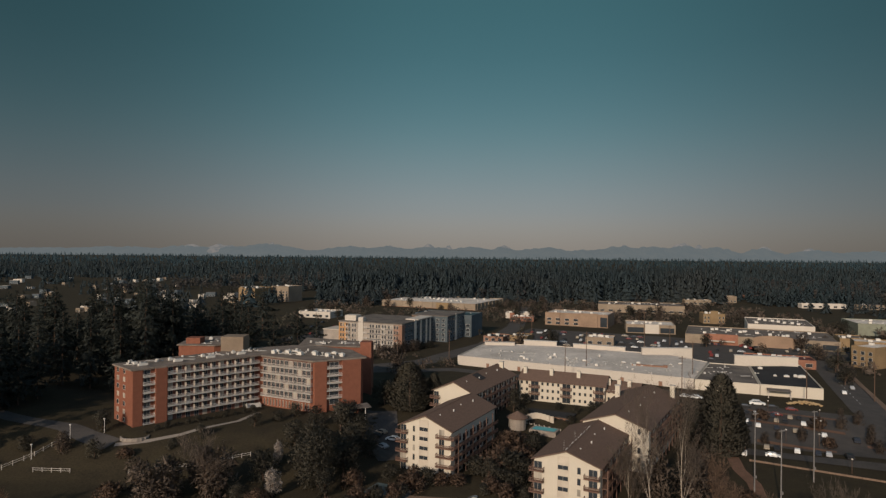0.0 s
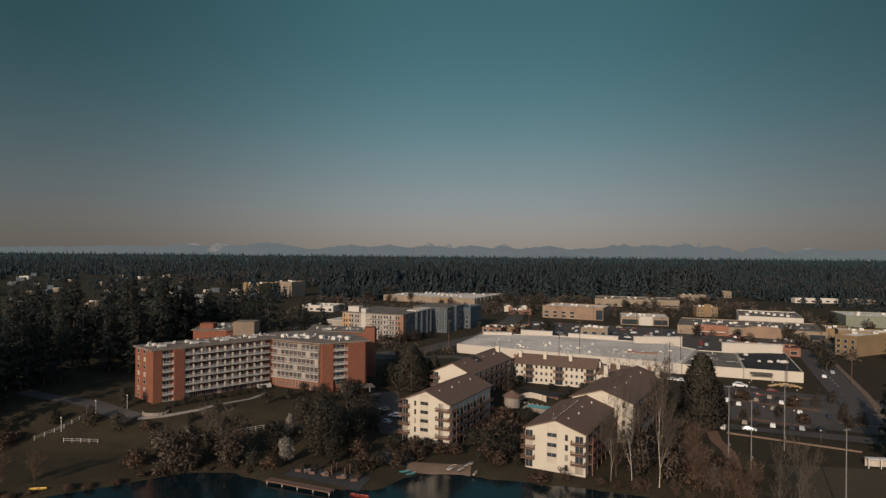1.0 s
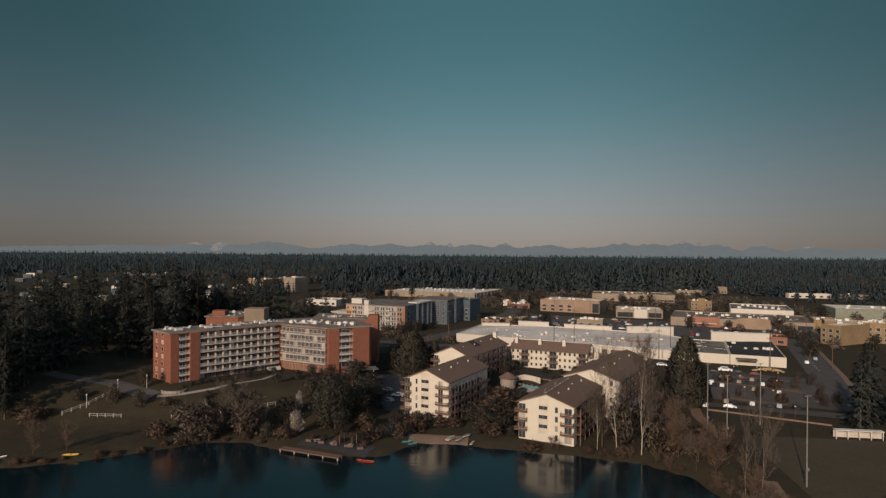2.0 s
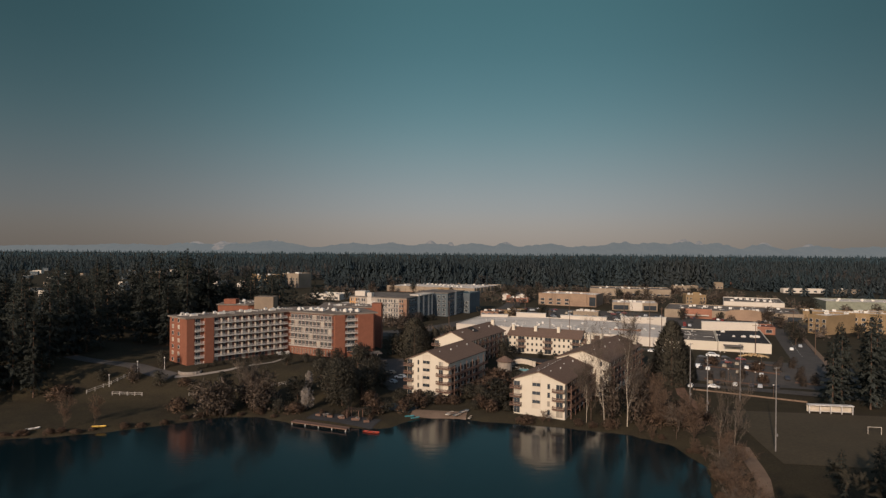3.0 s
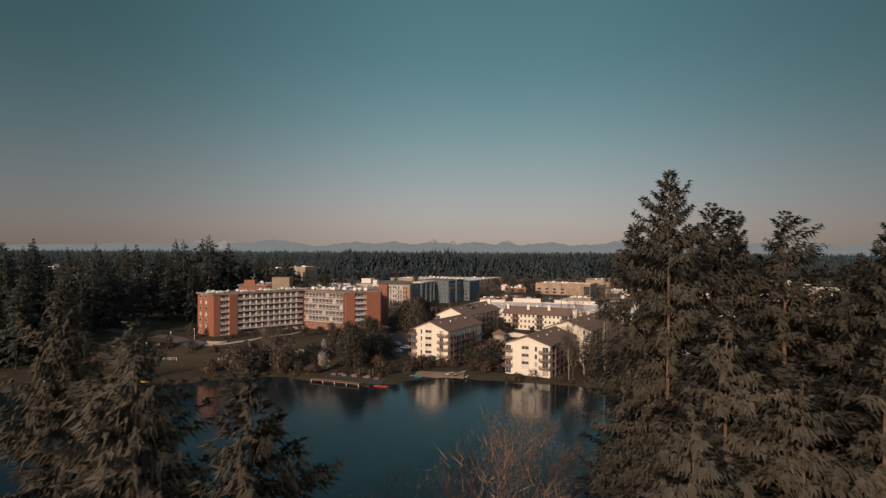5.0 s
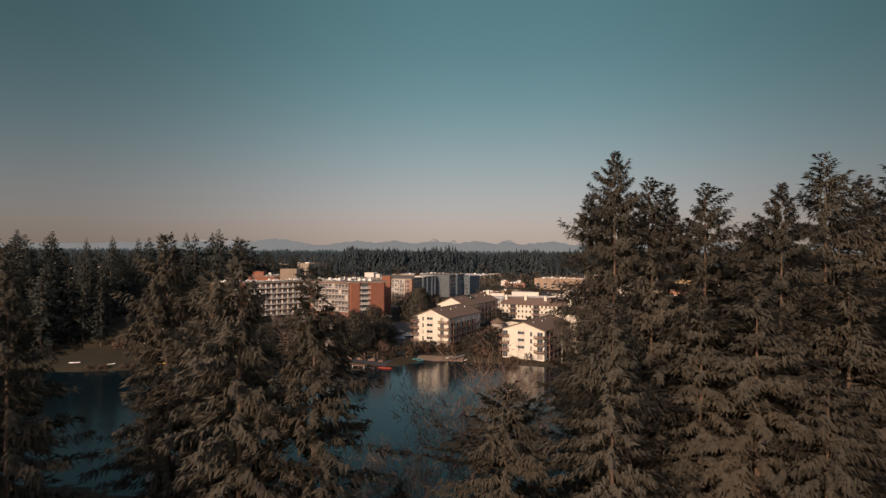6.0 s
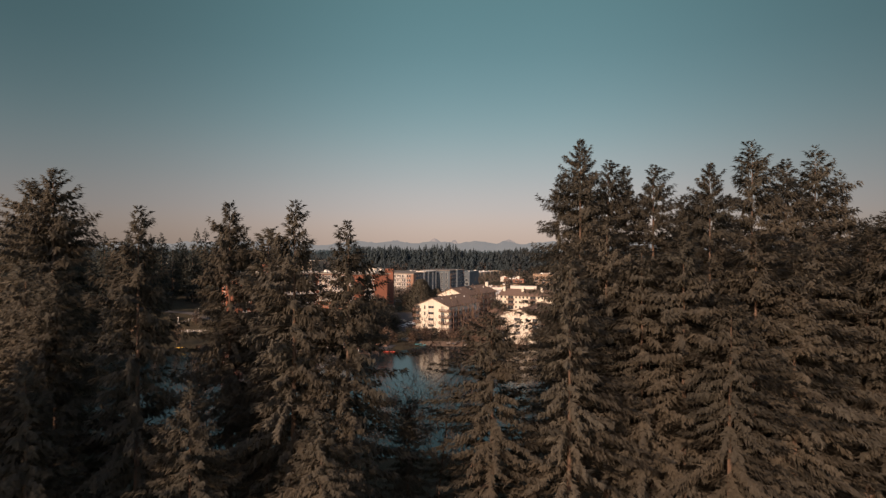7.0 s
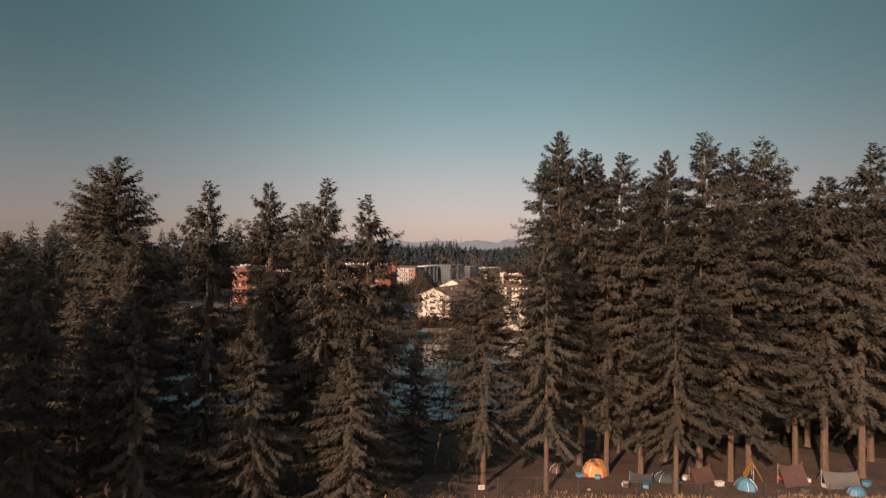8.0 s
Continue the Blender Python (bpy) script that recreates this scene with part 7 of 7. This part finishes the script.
def built(x, y):
    return (5 < x < 190 and 265 < y < 396) or (-85 < x < 25 and 365 < y < 470) or (80 < x < 282 and 430 < y < 530) or (20 < x < 180 and 400 < y < 540 and (int(x / 9) + int(y / 11)) % 5) or (225 < x < 300 and 330 < y < 380) or \
        (-65 < x < 65 and 650 < y < 730) or abs(y - 352 - (x + 10) * 1.7) < 14 or (-110 < x < 0 and 425 < y < 560 and (int(x / 8) + int(y / 9)) % 4)


scrub("scrub", 520, (-420, 760, 740, 1250), (7, 15), M_BAREWOOD, "leafless grey-brown woods among the conifers", 43, lambda x, y: clear_town(x, y) or noise.noise((x * 0.009, y * 0.009, 2.0)) < -0.05)
scrub("scrub", 420, (-140, 330, 300, 760), (2.0, 6.5), M_TWIG, "bare brown bushes and street trees among the shops", 41, built)
scrub("scrub", 260, (-140, 330, 300, 760), (2.0, 6.0), M_LEAF, "dark evergreen bushes among the shops", 42, built)


# ---- camp under the conifers ----
def dome_tent(x, y, turn, L_, W, H, colour, label, tarp=None):
    t_ = thing("tent", pose(x, y, hz(x, y), 0, 0, turn), label, "tent", "tents")
    V, F = [], []
    nu, nv = 12, 7
    for j in range(nv):
        b_ = (math.pi / 2) * j / (nv - 1)
        for i in range(nu):
            a = 6.2832 * i / nu
            r = math.cos(b_) ** 0.8 * (1 + 0.08 * math.cos(4 * a))
            V.append((L_ / 2 * r * math.cos(a), W / 2 * r * math.sin(a), H * math.sin(b_) + 0.04 * math.sin(3 * a + j)))
    for j in range(nv - 1):
        for i in range(nu):
            F.append((j * nu + i, j * nu + (i + 1) % nu, (j + 1) * nu + (i + 1) % nu, (j + 1) * nu + i))
    raw("canopy", V, F, colour, t_)
    for a in (0.6, 2.5):
        pts = [(L_ / 2 * 1.04 * math.cos(s) * math.cos(a), W / 2 * 1.04 * math.cos(s) * math.sin(a), H * 1.03 * math.sin(s)) for s in np.linspace(0, math.pi, 9)]
        vs, fs = tube(pts, [0.03] * 9, 4)
        raw("tent_pole", vs, fs, M_METAL, t_)
    raw("door_flap", [(L_ * 0.42, -W * 0.22, 0.02), (L_ * 0.42, W * 0.22, 0.02), (L_ * 0.30, W * 0.06, H * 0.78), (L_ * 0.30, -W * 0.06, H * 0.78)], [(0, 1, 2, 3)], tarp or M_CREAM, t_)
    return t_


def ridge_tent(x, y, turn, L_, W, H, colour, label, name="tent"):
    t_ = thing(name, pose(x, y, hz(x, y), 0, 0, turn), label, name, "tents")
    V = []
    for i in range(7):
        u = i / 6
        sag = 0.12 * H * math.sin(math.pi * u)
        V += [(u * L_ - L_ / 2, -W / 2, 0.08), (u * L_ - L_ / 2, -W / 4, H * 0.5 - sag * 0.6), (u * L_ - L_ / 2, 0, H - sag), (u * L_ - L_ / 2, W / 4, H * 0.5 - sag * 0.6), (u * L_ - L_ / 2, W / 2, 0.08)]
    F = [(i * 5 + j, i * 5 + j + 1, i * 5 + j + 6, i * 5 + j + 5) for i in range(6) for j in range(4)]
    sheet = raw("canopy", V, F, colour, t_)
    so = sheet.modifiers.new("thickness", "SOLIDIFY")
    so.thickness = 0.03
    for u in (-L_ / 2, L_ / 2):
        vs, fs = tube([(u, 0, 0), (u, 0, H + 0.15)], [0.04, 0.03], 5)
        raw("tent_pole", vs, fs, M_METAL, t_)
    return t_


M_TENTOR = mat("orange_nylon", (0.46, 0.17, 0.055), 0.6, var=0.1)
M_TENTBL = mat("blue_nylon", (0.06, 0.18, 0.25), 0.6, var=0.1)
M_TENTYE = mat("yellow_nylon", (0.46, 0.24, 0.05), 0.6, var=0.1)
M_TENTBR = mat("brown_tarpaulin", (0.075, 0.038, 0.028), 0.7, var=0.15)
M_TENTGY = mat("grey_tarpaulin", (0.085, 0.075, 0.065), 0.7, var=0.15)
M_DARKTARP = mat("dark_tarpaulin", (0.03, 0.035, 0.035), 0.7, var=0.15)
dome_tent(21.3, -34.6, 200, 3.4, 2.9, 2.0, M_TENTOR, "orange and white dome tent under the conifers", M_WHITE)
dome_tent(37.9, -39.0, -70, 2.6, 2.2, 1.3, M_TENTBL, "light blue dome tent by the fence")
ridge_tent(40.4, -35.4, 70, 2.2, 2.0, 1.9, M_TENTYE, "small yellow ridge tent among the trunks")
ridge_tent(44.0, -37.2, 10, 3.2, 2.8, 2.4, M_TENTBR, "brown tarpaulin shelter under the conifers")
ridge_tent(49.4, -38.0, -5, 4.0, 2.6, 1.8, M_TENTGY, "grey tarpaulin shelter held on poles")
dome_tent(49.8, -40.6, 30, 2.4, 1.8, 0.9, M_TENTBL, "low blue tent beside the grey shelter")
dome_tent(29.5, -36.5, 10, 3.2, 2.4, 1.2, M_DARKTARP, "dark covered tent among the trunks")
ridge_tent(33.6, -36.0, 20, 3.0, 2.4, 1.6, M_TENTBR, "brown tarpaulin shelter under the conifers")
ridge_tent(26.2, -37.0, -15, 2.6, 2.0, 1.1, M_DARKTARP, "dark low shelter among the trunks")
dome_tent(16.8, -33.5, 40, 2.4, 2.0, 1.1, M_TENTBR, "brown dome tent behind the trunks")
tr = random.Random(9)
for i in range(26):
    x, y = tr.uniform(19, 54), tr.uniform(-40.5, -34)
    c = thing("camp_box", pose(x, y, hz(x, y), 0, 0, tr.uniform(0, 90)), "small box of belongings lying in the camp", "box", "camp clutter")
    s = tr.uniform(0.2, 0.5)
    m_ = tr.choice((M_WHITE, M_TENTGY, M_TENTBL, M_WHITE, M_TENTBR, M_REDP))
    block("body", (-s, -s * 0.7, 0), (s, s * 0.7, s * 1.1), m_, c)
    block("lid", (-s * 1.05, -s * 0.75, s * 1.1), (s * 1.05, s * 0.75, s * 1.25), m_, c)

# chain-link fence before the camp
FENCE = [(-3.5, -44.5), (3.0, -43.2), (8.5, -42), (13, -41.8), (17.5, -42.5), (24, -42.8), (31, -43.2), (38, -43.4), (45, -43.6), (52, -43.8), (60, -44)]
M_WIRE = mat("weathered_wire", (0.05, 0.047, 0.045), 0.7, metal=0.3)
mesh_fence = thing("mesh_fence", pose(0, 0, 0), "grey chain-link fence on thin posts", "fence")
for (x, y), (x2, y2) in zip(FENCE, FENCE[1:]):
    z, z2 = hz(x, y), hz(x2, y2)
    vs, fs = tube([(x, y, z - 0.3), (x, y, z + 2.3)], [0.06, 0.06], 6)
    raw("post", vs, fs, M_WIRE, mesh_fence)
    V, F = [], []
    for a, c in ((Vector((x, y, z + 2.2)), Vector((x2, y2, z2 + 2.2))), (Vector((x, y, z + 0.05)), Vector((x2, y2, z2 + 0.05)))):
        up = Vector((0, 0, 0.012))
        o = len(V)
        V += [a - up, c - up, c + up, a + up]
        F.append((o, o + 1, o + 2, o + 3))
    a, c = Vector((x, y, z)), Vector((x2, y2, z2))
    steps = int((c - a).length / 0.35)
    for i in range(steps):
        for lean in (-0.7, 0.7):
            p, q = a.lerp(c, i / steps), a.lerp(c, min(1.0, max(0.0, (i + lean * 3) / steps)))
            o = len(V)
            w = Vector((0.006, 0, 0))
            V += [tuple(p - w + Vector((0, 0, 0.1))), tuple(p + w + Vector((0, 0, 0.1))), tuple(q + w + Vector((0, 0, 2.15))), tuple(q - w + Vector((0, 0, 2.15)))]
            F.append((o, o + 1, o + 2, o + 3))
    raw("wire_mesh", V, F, M_WIRE, mesh_fence)
sign = thing("sign", pose(6.6, -42.75, hz(6.6, -42.7) + 1.2, 0, 0, 10), "small white sign on the chain-link fence", "sign")
block("board", (-0.35, -0.1, 0), (0.35, -0.06, 0.5), M_WHITE, sign)
for i in range(3):
    block("text_bar", (-0.25, -0.105, 0.12 + 0.11 * i), (0.25, -0.1, 0.17 + 0.11 * i), M_DARKTARP, sign)


# dry grass on the near slope
def grass(name, count, across, band, tall, material, label, seed):
    g = np.random.default_rng(seed)
    x, y = g.normal((across[0] + across[1]) / 2, (across[1] - across[0]) / 3, count), g.normal(*band, count)
    keep = y < -41.6 - 1.2 * np.sin(x * 0.31) * np.sin(x * 0.13)
    x, y = x[keep], y[keep]
    count = len(x)
    z = height(x, y) - 0.02
    a, h_ = g.uniform(0, 6.28, count), g.uniform(*tall, count)
    w = 0.05 + 0.05 * g.random(count)
    ln = g.normal(0, 0.35, (count, 2)) * h_[:, None]
    V = np.stack([np.stack([x - w * np.cos(a), y - w * np.sin(a), z], 1), np.stack([x + w * np.cos(a), y + w * np.sin(a), z], 1), np.stack([x + ln[:, 0], y + ln[:, 1], z + h_], 1)], 1).reshape(-1, 3)
    return tagged(raw(name, V.tolist(), np.arange(len(V)).reshape(-1, 3).tolist(), material), label, "grass", kind="stuff")


M_DRY = mat("dry_grass", (0.30, 0.17, 0.085), 0.9, var=0.25, scale=0.4, second=(0.18, 0.10, 0.055), big=0.2, island=0.35)
grass("grass", 60000, (4, 84), (-48, 4.5), (0.15, 0.6), M_DRY, "dry golden grass before the camp", 4)
M_LITTER = mat("needle_litter", (0.094, 0.055, 0.036), 0.95, var=0.3, scale=0.8, second=(0.046, 0.033, 0.025), big=0.25)
V_, F_ = [], []
for j in range(9):
    for i in range(40):
        a_ = 6.2832 * i / 40
        r_ = j / 8 * (1 + 0.3 * noise.noise((math.cos(a_) * 1.6, math.sin(a_) * 1.6, 2.0)) + 0.12 * noise.noise((math.cos(a_) * 5, math.sin(a_) * 5, 7.0)))
        x, y = 42 + 44 * r_ * math.cos(a_), -40 + 17 * r_ * math.sin(a_)
        V_.append((x, y, gz(x, y) + 0.1 - 0.12 * (j == 8)))
for j in range(8):
    for i in range(40):
        F_.append((j * 40 + i, j * 40 + (i + 1) % 40, (j + 1) * 40 + (i + 1) % 40, (j + 1) * 40 + i))
tagged(raw("forest_floor", V_, F_, M_LITTER), "red-brown needle litter under the conifers", "ground", kind="structure")
